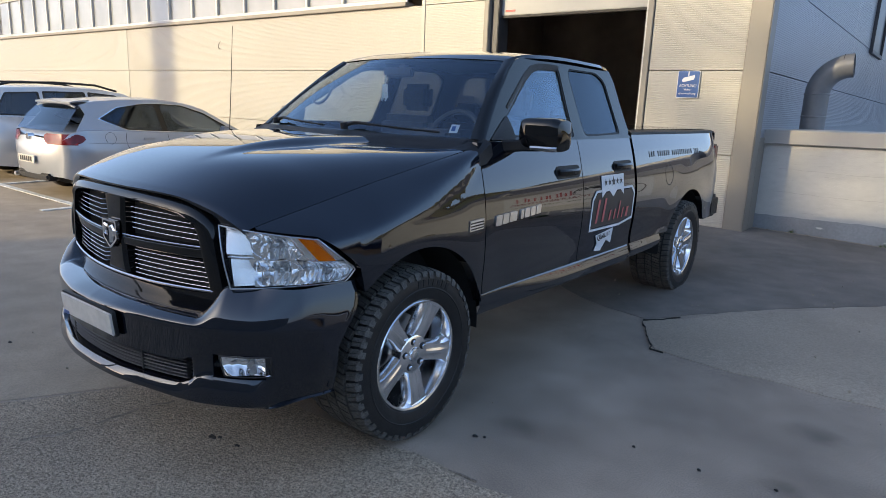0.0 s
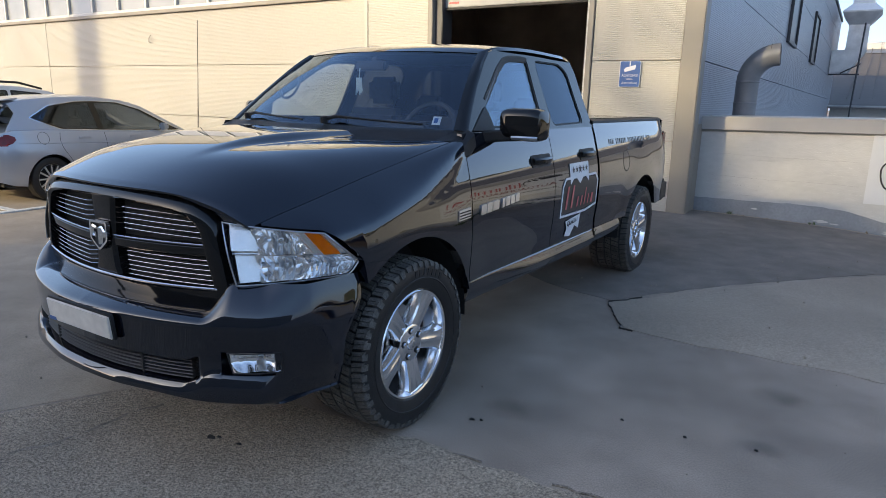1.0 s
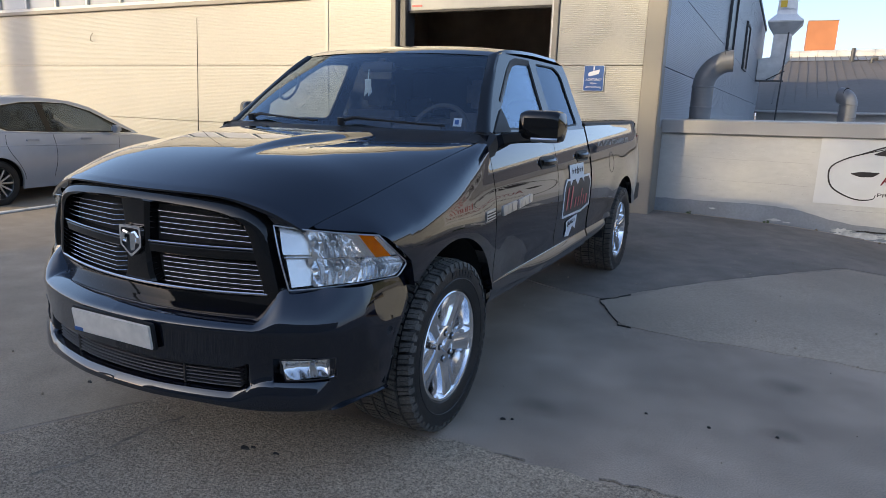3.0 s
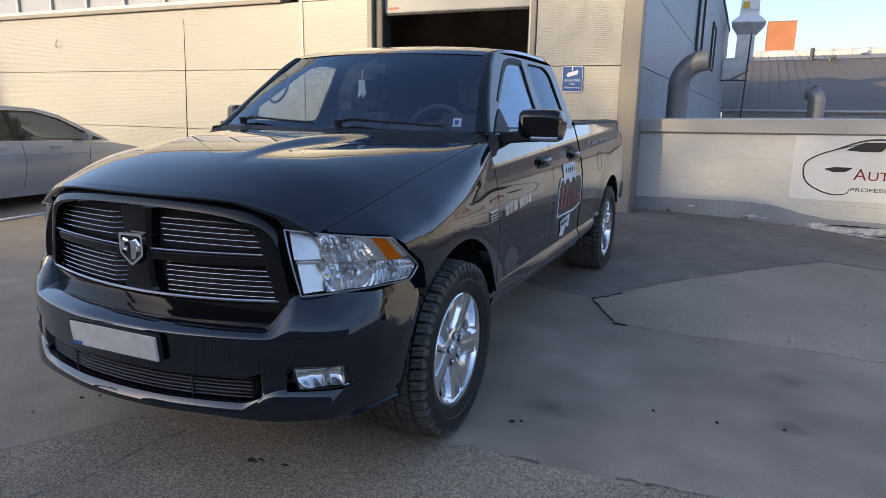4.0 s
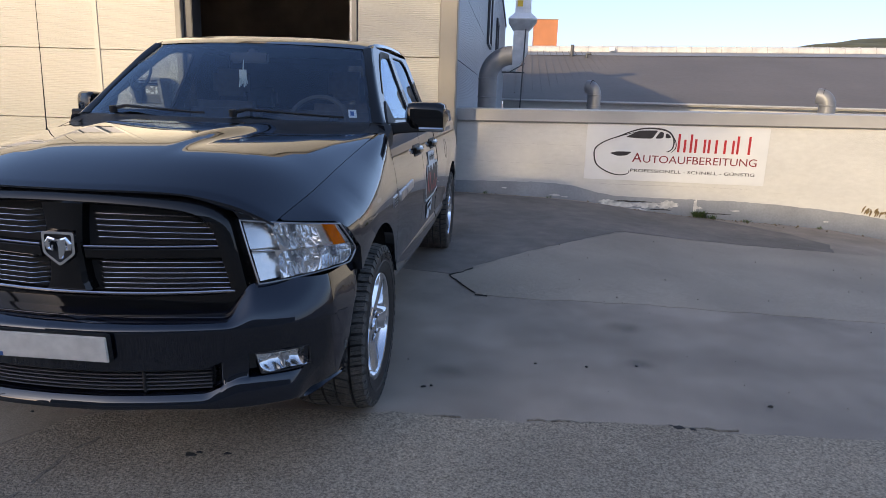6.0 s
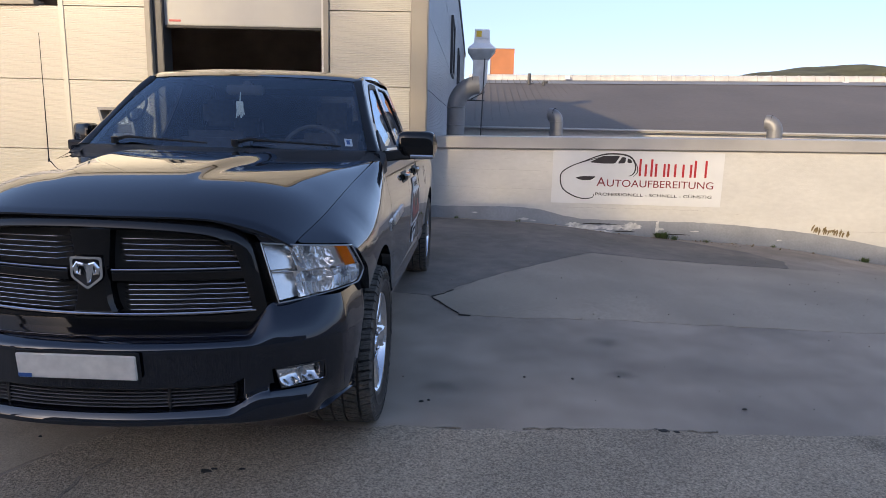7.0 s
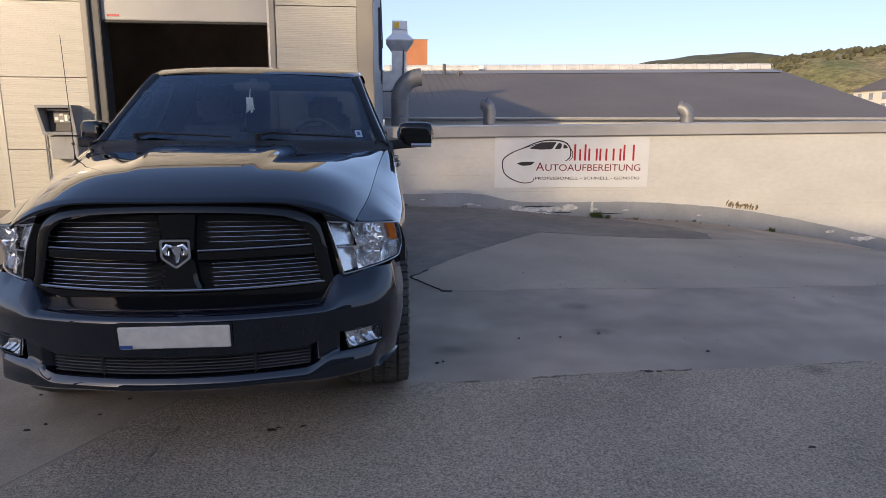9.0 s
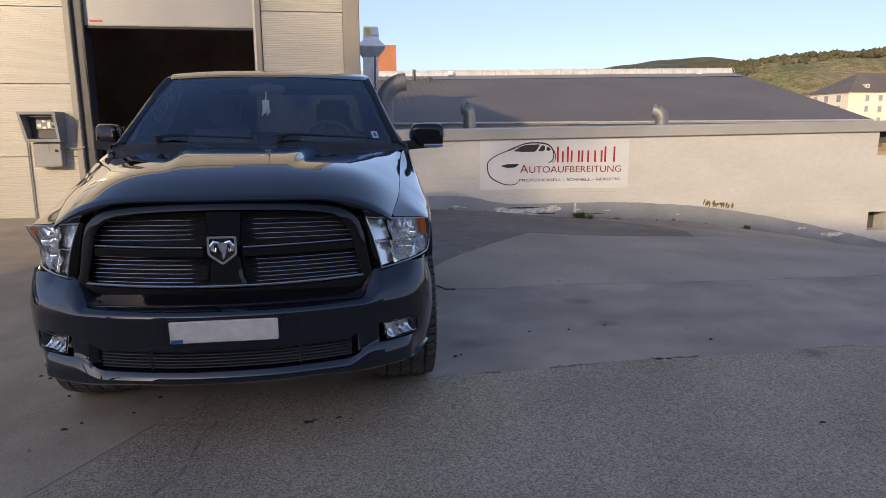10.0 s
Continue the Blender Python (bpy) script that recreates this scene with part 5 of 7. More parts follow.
# small pale address lettering on the bed, unreadable: plain bars
for k in range(26):
    y0 = 2.60 + k * 0.045
    if k not in (3, 10, 22):
        part("decal_bar", plate([(y0, 1.222), (y0 + 0.014, 1.222), (y0 + 0.014, 1.262), (y0, 1.262)], (), 0.001, lambda a, b, d: Vector((side_x(a, b) + 0.004 - d, a, b))), M["coping"], left_bed)
part("tailgate", boxed(-0.86, 0.86, 4.40, 4.46, 0.62, 1.4, 0.012), M["paint"], truck)
cover = part("bed_cover", boxed(-0.79, 0.79, 2.36, 4.39, 1.375, 1.405, 0.006), M["plastic"], truck, "black folding bed cover")
for k in range(11):
    part("cover_slat", boxed(-0.78, 0.78, 2.40 + k * 0.18, 2.56 + k * 0.18, 1.406, 1.416, 0.004), M["gloss"], cover)
rear_bumper = part("rear_bumper", boxed(-0.93, 0.93, 4.36, 4.62, 0.56, 0.78, 0.03), M["plastic"], truck)
mirrored("tail_lamp", lambda: boxed(0.80, 0.905, 4.34, 4.46, 0.95, 1.28, 0.015), M["tail"], truck, "red tail lamp")

# --- black inner body: floor, engine bay, bed floor, wheel housings
bm = bmesh.new()
add_box(bm, -0.62, 0.62, -0.78, 4.3, 0.42, 0.62)
add_box(bm, -0.66, 0.66, -0.70, 0.45, 0.62, 0.98)
add_box(bm, -0.90, 0.90, 0.50, 2.28, 0.50, 1.25)
add_box(bm, -0.62, 0.62, 2.33, 4.38, 0.62, 1.3)
add_box(bm, -0.90, 0.90, 2.33, 2.95, 0.58, 1.34)
part("underbody", bm, M["well"], truck, smooth=0)


def housing(c, cz, r):
    rows = []
    for k in range(25):
        a = math.pi * (k / 24 * 1.02 - 0.01)
        rows.append([(x, c + (r + 0.012) * math.cos(a), cz + (r + 0.012) * math.sin(a)) for x in (0.94, 0.56)])
    bm = gridded(rows, merge=0)
    bm.faces.new([bm.verts.new((0.56, c + (r + 0.02) * math.cos(k * math.pi / 20), cz - 0.1 + (r + 0.13) * math.sin(k * math.pi / 20))) for k in range(21)])
    return bm


for c, cz, r in ARCH:
    mirrored("wheel_housing", lambda: housing(c, cz, r), M["well"], truck)

# --- bonnet skin
us = [-1 + 2 * i / 96 for i in range(97)]
vs_ = [0, 0.01, 0.025, 0.045] + [0.07 + 0.93 * i / 34 for i in range(35)]
rows = []
for drop, back in ((0.020, 0.012), (0.013, -0.003), (0.006, -0.004), (0.002, 0.002)):
    rows.append([hood_point(u, 0) + Vector((0, back, -drop * (1 + 0.9 * sstep(0.58, 0.78, abs(u)) * (1 - sstep(0.9, 1.0, abs(u)))))) for u in us])
rows += [[hood_point(u, v) for u in us] for v in vs_[1:]]
rows.append([hood_point(u, 1) + Vector((0, 0.006, -0.02)) for u in us])
bonnet = part("bonnet", gridded(rows, merge=0), M["paint"], truck)
mirrored("washer_jet", lambda: boxed(0.235, 0.265, 0.08, 0.11, 1.352, 1.368, 0.005), M["plastic"], bonnet)

# --- windscreen, pillars, roof


def screen(u, v):
    b = Vector((0.825 * u, 0.255 + 0.215 * u * u, 1.378 - 0.004 * u * u))
    t = Vector((0.65 * u, 0.86 + 0.13 * u * u, 1.806 - 0.012 * u * u))
    return b.lerp(t, v) + Vector((0, -0.028, 0.02)) * math.sin(v * math.pi) * (1 - 0.4 * u * u)


part("windscreen", gridded([[screen(u, v) for u in [-1 + i / 12 for i in range(25)]] for v in [k / 12 for k in range(13)]]), M["windscreen"], truck, "lightly tinted windscreen").visible_shadow = False
CUT = [(0.495, 1.362), (0.545, 1.405), (0.75, 1.59), (0.93, 1.74), (1.02, 1.80), (1.10, 1.828), (1.25, 1.845), (1.6, 1.858), (2.0, 1.856), (2.2, 1.846), (2.275, 1.82), (2.312, 1.74), (2.322, 1.362)]


def glass_x(z):
    return 0.900 - 0.193 * max(0, (z - 1.36) / 0.44) ** 0.9


def on_side(a, b, d):
    return Vector((glass_x(b) - d, a, b))


FRONT_WIN = smooth_loop([(0.625, 1.385), (1.13, 1.742), (1.24, 1.79), (1.525, 1.795), (1.475, 1.375)], 0.04, 4)
REAR_WIN = smooth_loop([(1.615, 1.378), (1.63, 1.797), (2.05, 1.797), (2.16, 1.74), (2.165, 1.39)], 0.05, 4)


def fine(loop, step=0.05):
    out = []
    for i, p in enumerate(loop):
        a, b = Vector(p), Vector(loop[(i + 1) % len(loop)])
        k = max(1, int((b - a).length / step))
        out += [tuple(a.lerp(b, j / k)) for j in range(k)]
    return out


mirrored("cab_frame", lambda: plate(fine(CUT), [fine(FRONT_WIN), fine(REAR_WIN)], 0.022, on_side), M["pillar"], truck, smooth=25)


def grow(loop, k):
    c = sum((Vector(p) for p in loop), Vector((0, 0))) / len(loop)
    return [tuple(c + (Vector(p) - c) * k) for p in loop]


def pane_of(loop, inset):
    return plate(fine(grow(loop, 1.03)), (), 0.004, lambda a, b, d: Vector((glass_x(b) - inset - d, a, b)))


def seal_of(loop):
    return plate(fine(grow(loop, 1.012)), [fine(grow(loop, 0.955))], 0.012, lambda a, b, d: Vector((glass_x(b) - 0.004 - d, a, b)))


for loop, kind in ((FRONT_WIN, "tinted"), (REAR_WIN, "dark_glass")):
    for o in mirrored("side_window", lambda: pane_of(loop, 0.012), M[kind], truck):
        o.visible_shadow = False
    mirrored("window_seal", lambda: seal_of(loop), M["plastic"], truck, smooth=20)
# smoked wind deflector over the front window
mirrored("wind_deflector", lambda: thick(gridded([[(glass_x(z) + o, y + dy, z + dz) for o, dy, dz in ((0.001, -0.004, 0.008), (0.0035, 0.010, -0.010), (0.003, 0.022, -0.028))] for y, z in
         ((0.80, 1.535), (0.95, 1.635), (1.08, 1.722), (1.18, 1.775), (1.27, 1.795), (1.4, 1.80), (1.52, 1.798))]), 0.003), M["plastic"], truck, "smoked wind deflector")


def build_pillar():
    rows = []
    for k in range(15):
        t = k / 14
        w = screen(1, t) + Vector((0, 0.0, 0.0))
        i = t * 4
        s2 = curve([(0, 0.495), (1, 0.545), (2, 0.74), (3, 0.92), (4, 1.03)], i), curve([(0, 1.362), (1, 1.405), (2, 1.58), (3, 1.735), (4, 1.806)], i)
        s = Vector((glass_x(s2[1]), s2[0], s2[1]))
        n = Vector((0.55, -0.72, 0.35)).normalized()
        rows.append([w + Vector((-0.02, 0.03, -0.01)), w, w + n * 0.008] + [w.lerp(s, q) + n * (0.006 + 0.012 * math.sin(q * math.pi)) for q in (0.25, 0.5, 0.75)] + [s, s + Vector((-0.022, 0.002, 0))])
    return gridded(rows, merge=0)


mirrored("windscreen_pillar", build_pillar, M["pillar"], truck)
mirrored("pillar_foot", lambda: gridded([[(0.80, 0.33, 1.325), (0.875, 0.36, 1.325), (0.925, 0.40, 1.29), (0.935, 0.41, 1.25)], [(0.825, 0.44, 1.36), (0.885, 0.44, 1.355), (0.93, 0.455, 1.33), (0.942, 0.46, 1.26)],
                                         [(0.83, 0.49, 1.385), (0.89, 0.50, 1.38), (0.928, 0.51, 1.36), (0.935, 0.52, 1.30)]]), M["plastic"], truck, "black cover at the foot of the pillar")


def roof_point(u, v):
    f = screen(u, 1.0)
    ye = 0.99 + v * 1.315
    edge_x = lerp([(0, 0.652), (0.05, 0.672), (0.12, 0.69), (0.25, 0.7), (0.85, 0.70), (1, 0.685)], v)
    edge_z = lerp([(0, 1.797), (0.05, 1.824), (0.12, 1.842), (0.25, 1.854), (0.5, 1.862), (0.85, 1.854), (0.95, 1.842), (1, 1.80)], v)
    mid_z = lerp([(0, 1.808), (0.06, 1.842), (0.15, 1.868), (0.35, 1.889), (0.6, 1.892), (0.85, 1.88), (0.95, 1.865), (1, 1.82)], v)
    yc = 0.86 + v * 1.44
    a = abs(u)
    y = yc + (ye - yc) * u * u
    return Vector((u * edge_x, y, mid_z + (edge_z - mid_z) * a**3.0))


roof_rows = [[roof_point(u, v) for u in [-1 + i / 16 for i in range(33)]] for v in [0, 0.02, 0.045, 0.08, 0.12, 0.2, 0.3, 0.45, 0.6, 0.75, 0.85, 0.9, 0.95, 0.98, 1]]
for row in roof_rows:
    row.insert(0, row[0] + Vector((-0.012, 0, -0.02)))
    row.append(row[-1] + Vector((0.012, 0, -0.02)))
part("roof", gridded(roof_rows, merge=0), M["paint"], truck)
part("headliner", gridded([[roof_point(u, v) + Vector((0, 0, -0.035)) for u in [-0.97 + i * 1.94 / 8 for i in range(9)]] for v in [0.03, 0.2, 0.45, 0.7, 0.97]]), M["headliner"], truck, "grey headliner")
BACK = [(1.30, 0.885), (1.38, glass_x(1.38) - 0.012), (1.5, glass_x(1.5) - 0.012), (1.65, glass_x(1.65) - 0.012), (1.8, glass_x(1.8) - 0.014), (1.835, 0.66)]
part("cab_back", plate([(x, z) for z, x in BACK] + [(-x, z) for z, x in reversed(BACK)], [smooth_loop([(-0.68, 1.43), (0.68, 1.43), (0.60, 1.76), (-0.60, 1.76)], 0.04, 3)], 0.03,
                       lambda a, b, d: Vector((a, 2.318 - d, b))), M["paint"], truck)
part("rear_window", boxed(-0.69, 0.69, 2.298, 2.302, 1.42, 1.77), M["dark_glass"], truck).visible_shadow = False
# cowl under the windscreen and wipers
part("cowl", gridded([[hood_point(u, 1) + Vector((0, 0.008, -0.012)) for u in [-0.98 + i * 1.96 / 20 for i in range(21)]],
                      [screen(u, 0) + Vector((0, -0.05, -0.012)) for u in [-0.99 + i * 1.98 / 20 for i in range(21)]],
                      [screen(u, 0) + Vector((0, 0.02, 0.004)) for u in [-0.99 + i * 1.98 / 20 for i in range(21)]]], merge=0), M["plastic"], truck, "black plastic cowl")
for px, tip in ((0.13, 0.68), (-0.60, -0.02)):
    pts = []
    for k in range(9):
        t = k / 8
        q = screen((px + (tip - px) * t) / 0.815, 0.015 + 0.055 * (1 - t) * (1 if k else 0.2) + 0.004)
        pts.append(q + Vector((0, -0.022 - 0.008 * math.sin(t * math.pi), 0.016)))
    w = part("wiper", tubed(pts, [0.010, 0.009, 0.008] + [0.006] * 6, 6), M["plastic"], truck, "black wiper")
    part("pivot_cap", tubed([pts[0] + Vector((0, 0, -0.02)), pts[0] + Vector((0, -0.005, 0.016))], 0.02, 10), M["plastic"], w)
# mast aerial on the right wing
part("aerial", tubed([(-0.90, 0.215, 1.25), (-0.905, 0.222, 1.30), (-0.93, 0.262, 1.62), (-0.955, 0.30, 1.97)], [0.012, 0.0032, 0.0022, 0.0016], 6), M["plastic"], truck, "thin black mast aerial")

# --- cabin
dash = part("dashboard", gridded([[(x, y + 0.10 * (x / 0.85) ** 2, z) for x in [-0.84 + i * 1.68 / 12 for i in range(13)]] for y, z in ((0.36, 1.345), (0.5, 1.372), (0.66, 1.362), (0.74, 1.30), (0.76, 1.1))]), M["cabin"], truck, "dark dashboard")
part("binnacle", boxed(0.22, 0.56, 0.62, 0.76, 1.33, 1.405, 0.02), M["cabin"], dash)


def torus(c, r, t, tilt, n=32):
    bm = bmesh.new()
    m = Matrix.Translation(c) @ pose(0, 0, 0, tilt)
    rows = [[m @ Vector(((r + t * math.cos(b)) * math.cos(a), (r + t * math.cos(b)) * math.sin(a), t * math.sin(b))) for b in [k * math.pi / 4 for k in range(8)]] for a in [2 * math.pi * k / n for k in range(n)]]
    add_grid(bm, rows, close_u=True, close_v=True)
    return bm


wheel = part("steering_wheel", torus((0.40, 0.86, 1.34), 0.185, 0.016, 62), M["cabin"], truck, "dark steering wheel")
part("hub", boxed(0.32, 0.48, 0.80, 0.88, 1.28, 1.36, 0.02), M["cabin"], wheel)
for sx in (0.42, -0.42):
    s = part("front_seat", boxed(sx - 0.25, sx + 0.25, 1.32, 1.48, 0.9, 1.46, 0.05, pose(0, 0, 0)), M["seatm"], truck, "dark cloth seat")
    part("headrest", boxed(sx - 0.13, sx + 0.13, 1.44, 1.54, 1.49, 1.68, 0.035), M["seatm"], s)
s = part("rear_seat", boxed(-0.72, 0.72, 2.05, 2.2, 0.9, 1.40, 0.05), M["seatm"], truck, "dark cloth bench")
for sx in (0.45, -0.45):
    part("headrest", boxed(sx - 0.12, sx + 0.12, 2.1, 2.2, 1.41, 1.56, 0.03), M["seatm"], s)
mir = part("inner_mirror", boxed(-0.12, 0.12, 0.80, 0.84, 1.69, 1.75, 0.012), M["cabin"], truck, "dark inner mirror")
part("mirror_foot", boxed(-0.03, 0.03, 0.845, 0.90, 1.745, 1.775, 0.01), M["cabin"], mir)
fr = part("hanging_freshener", tubed([(0.01, 0.70, 1.70), (0.005, 0.698, 1.64)], 0.003, 5), M["freshener"], truck, "pale hanging air freshener")
part("card", boxed(-0.018, 0.026, 0.695, 0.701, 1.595, 1.645, 0.002), M["freshener"], fr)
for k in range(6):
    part("tassel", tubed([(-0.012 + k * 0.007, 0.698, 1.60), (-0.02 + k * 0.010, 0.698, 1.545 + 0.01 * (k % 3))], 0.004, 5), M["freshener"], fr)
part("toll_sticker", gridded([[screen(u, v) + Vector((0, 0.006, -0.004)) for u in (0.86, 0.91)] for v in (0.06, 0.15)]), M["white"], truck, "small white and blue sticker")
part("toll_sticker", gridded([[screen(u, v) + Vector((0, 0.003, -0.001)) for u in (0.872, 0.895)] for v in (0.075, 0.125)]), M["blue"], truck)
part("grab_handle", tubed([(-0.70 + 0.035 * math.cos(a), 0.82 + 0.11 * math.cos(a) * 0.5, 1.60 + 0.075 * math.sin(a) + 0.045 * math.cos(a)) for a in [k * math.pi / 8 for k in range(17)]], 0.009, 6), M["cabin"], truck, "dark grab handle")

# --- outer mirrors, handles, lettering


def build_mirror():
    rows = []
    for k in range(13):
        t = k / 12
        e = (1 - (2 * t - 1) ** 6) ** 0.5
        x = 0.962 + 0.250 * t
        cy, cz, hy, hz = 0.752 + 0.03 * t * t, 1.412 - 0.004 * t, 0.085 * (0.25 + 0.75 * e), 0.088 * (0.2 + 0.8 * e) * (0.93 + 0.07 * t)
        rows.append([(x, cy + hy * math.copysign(abs(math.cos(a)) ** 0.55, math.cos(a)), cz + hz * math.copysign(abs(math.sin(a)) ** 0.5, math.sin(a))) for a in [2 * math.pi * i / 28 for i in range(28)]])
    bm = gridded(rows, close_v=True)
    bm.faces.new([bm.verts.new(p) for p in rows[0]])
    bm.faces.new([bm.verts.new(p) for p in rows[-1]])
    bmesh.ops.remove_doubles(bm, verts=bm.verts, dist=1e-5)
    return bm


def turn_lens():
    """A slim lens set into the lower front edge of the mirror housing."""
    rows = []
    for k in range(9):
        t = 0.42 + 0.5 * k / 8
        e = (1 - (2 * t - 1) ** 6) ** 0.5
        x, y = 0.94 + 0.272 * t, 0.752 + 0.03 * t * t - 0.085 * (0.25 + 0.75 * e)
        rows.append([(x, y + dy, 1.340 + dz) for dy, dz in ((0.03, 0.012), (0.002, 0.012), (-0.003, 0.004), (0.004, -0.008), (0.03, -0.012))])
    return gridded(rows, merge=0)


for o in mirrored("wing_mirror", build_mirror, M["gloss"], truck, "large gloss black wing mirror"):
    sg = 1 if o.data.vertices[0].co.x > 0 else -1
    if sg < 0:
        # the right-hand one is turned in towards the cab
        for v in o.data.vertices:
            v.co = Vector((-0.94 + (v.co.x + 0.962) * 0.74, v.co.y + 0.35 * (-0.96 - v.co.x), v.co.z))
    for nm, bm, mt, lb in (("mirror_arm", gridded([[(x, cy + 0.058 * c, cz + 0.031 * q) for c, q in ((-1, -0.7), (-0.8, -1), (0.8, -1), (1, -0.6), (1, 0.6), (0.8, 1), (-0.8, 1), (-1, 0.7))] for x, cy, cz in ((0.885, 0.70, 1.338), (0.93, 0.71, 1.342), (1.0, 0.735, 1.350), (1.09, 0.752, 1.356))], close_v=True), M["plastic"], "black mirror arm"),
                           ("mirror_foot", plate(smooth_loop([(0.545, 1.372), (0.79, 1.372), (0.79, 1.43), (0.77, 1.50)], 0.02, 3), (), 0.02, lambda a, b, d: Vector((glass_x(b) + 0.008 - d, a, b))), M["plastic"], "black corner cover"),
                           ("turn_lens", turn_lens(), M["satin"], "clear turn signal lens"),
                           ("mirror_glass", boxed(0.975, 1.19, 0.836, 0.846, 1.345, 1.478, 0.004), M["chrome"], "")):
        for v in bm.verts:
            v.co.x *= sg
            if sg < 0 and nm in ("turn_lens", "mirror_glass"):
                v.co = Vector((-0.94 + (v.co.x + 0.962) * 0.74, v.co.y + 0.35 * (-0.96 - v.co.x), v.co.z))
        part(nm, bm, mt, o, lb)


def build_handle(y0):
    bm = bmesh.new()
    rows = []
    for k in range(11):
        t = k / 10
        y = y0 + 0.26 * t
        o = 0.012 + 0.026 * math.sin(t * math.pi) ** 0.5
        x = side_x(y, 1.175)
        rows.append([(x - 0.01, y, 1.197), (x + o, y, 1.199), (x + o + 0.008, y, 1.187), (x + o + 0.006, y, 1.168), (x + o - 0.004, y, 1.16), (x - 0.01, y, 1.162)])
    add_grid(bm, rows)
    return bm


for doors, y0 in ((front_doors, 1.17), (rear_doors, 1.96)):
    for o, sg in zip(doors, (1, -1)):
        bm = build_handle(y0)
        pocket = plate(smooth_loop([(y0 - 0.015, 1.14), (y0 + 0.275, 1.14), (y0 + 0.275, 1.215), (y0 - 0.015, 1.215)], 0.03, 4), (), 0.006, lambda a, b, d: Vector((side_x(a, b) + 0.004 - d, a, b)))
        for q in (bm, pocket):
            for v in q.verts:
                v.co.x *= sg
        h = part("door_handle", bm, M["gloss"], o, "gloss black door handle")
        part("handle_pocket", pocket, M["plastic"], o)


def flat_side(o):
    return lambda a, b, d: Vector((side_x(a, b) + o - d, a, b))


door = front_doors[0]
# maker's badges as plain bright shapes
for k, (y, w) in enumerate([(0.50, 0.055), (0.563, 0.055), (0.626, 0.07), (0.735, 0.03), (0.775, 0.05), (0.835, 0.05), (0.895, 0.05)]):
    out = smooth_loop([(y, 0.945 + 0.004 * k), (y + w, 0.947 + 0.004 * k), (y + w + 0.008, 1.0 + 0.003 * k), (y + 0.008, 0.998 + 0.003 * k)], 0.006, 2)
    part("badge_shape", plate(out, (), 0.012, flat_side(0.008)), M["satin"], door, "bright badge shape")
part("engine_badge", plate([(0.275, 0.945), (0.395, 0.95), (0.40, 1.0), (0.28, 0.995)], (), 0.01, lambda a, b, d: Vector((fender_x(a, b) + 0.006 - d, a, b))), M["satin"], truck, "small bright engine badge")
for k in range(3):
    part("badge_line", plate([(0.283, 0.952 + k * 0.014), (0.393, 0.955 + k * 0.014), (0.393, 0.961 + k * 0.014), (0.283, 0.958 + k * 0.014)], (), 0.003, lambda a, b, d: Vector((fender_x(a, b) + 0.0085 - d, a, b))), M["plastic"], truck)
# vinyl decal over the doors: white crest with shapes
rdoor = rear_doors[0]
part("decal_crest", plate([(1.73, 1.13), (2.08, 1.13), (2.075, 0.99), (1.99, 1.045), (1.905, 0.985), (1.82, 1.045), (1.735, 0.99)], (), 0.002, flat_side(0.008)), M["white"], rdoor, "white vinyl crest")
part("decal_frame", plate([(1.60, 0.985), (1.655, 1.04), (2.225, 1.04), (2.275, 0.99), (2.27, 0.80), (2.05, 0.77), (1.59, 0.775)],
                          [[(1.615, 0.975), (1.665, 1.025), (2.215, 1.025), (2.26, 0.98), (2.255, 0.815), (2.05, 0.787), (1.605, 0.79)]], 0.002, flat_side(0.006)), M["white"], rdoor, "white vinyl outline")
part("decal_field", plate([(1.622, 0.972), (1.67, 1.018), (2.21, 1.018), (2.252, 0.976), (2.248, 0.822), (2.05, 0.795), (1.612, 0.798)], (), 0.001, flat_side(0.005)), M["ink"], rdoor)
# a name stands here: plain slanted red shapes in its place
for y0, w, h in ((1.66, 0.05, 0.155), (1.755, 0.05, 0.155), (1.86, 0.04, 0.07), (1.935, 0.035, 0.07), (2.0, 0.03, 0.12), (2.065, 0.03, 0.07), (2.13, 0.06, 0.07)):
    part("decal_bar", plate([(y0, 0.825), (y0 + w * 0.55, 0.825), (y0 + w * 0.55 + h * 0.2, 0.825 + h), (y0 + h * 0.2, 0.825 + h)], (), 0.001, flat_side(0.0075)), M["pink"], rdoor)
part("decal_ribbon", plate([(1.70, 0.74), (1.96, 0.765), (1.955, 0.66), (1.88, 0.69), (1.80, 0.625), (1.705, 0.635), (1.74, 0.68)], (), 0.002, flat_side(0.008)), M["white"], rdoor, "white vinyl ribbon")
lettering("QUALITY", 0.19, 0.036, Matrix.Translation((side_x(1.75, 0.7) + 0.0105, 1.737, 0.70)) @ Matrix(((0, 0, 1, 0), (0.995, -0.09, 0, 0), (0.09, 0.995, 0, 0), (0, 0, 0, 1))), M["ink"], rdoor)
for k in range(5):
    cy, cz, r = 1.785 + k * 0.06, 1.085, 0.024 if k != 2 else 0.034
    star = [(cy + r * (1 if i % 2 == 0 else 0.42) * math.sin(i * math.pi / 5), cz + r * (1 if i % 2 == 0 else 0.42) * math.cos(i * math.pi / 5)) for i in range(10)]
    part("decal_star", plate(star, (), 0.001, flat_side(0.0105)), M["ink"], rdoor)

# ---------------------------------------------------------------- truck front


def face_y(x):
    """Plan line of the grille face."""
    return -0.955 + 0.255 * x * x


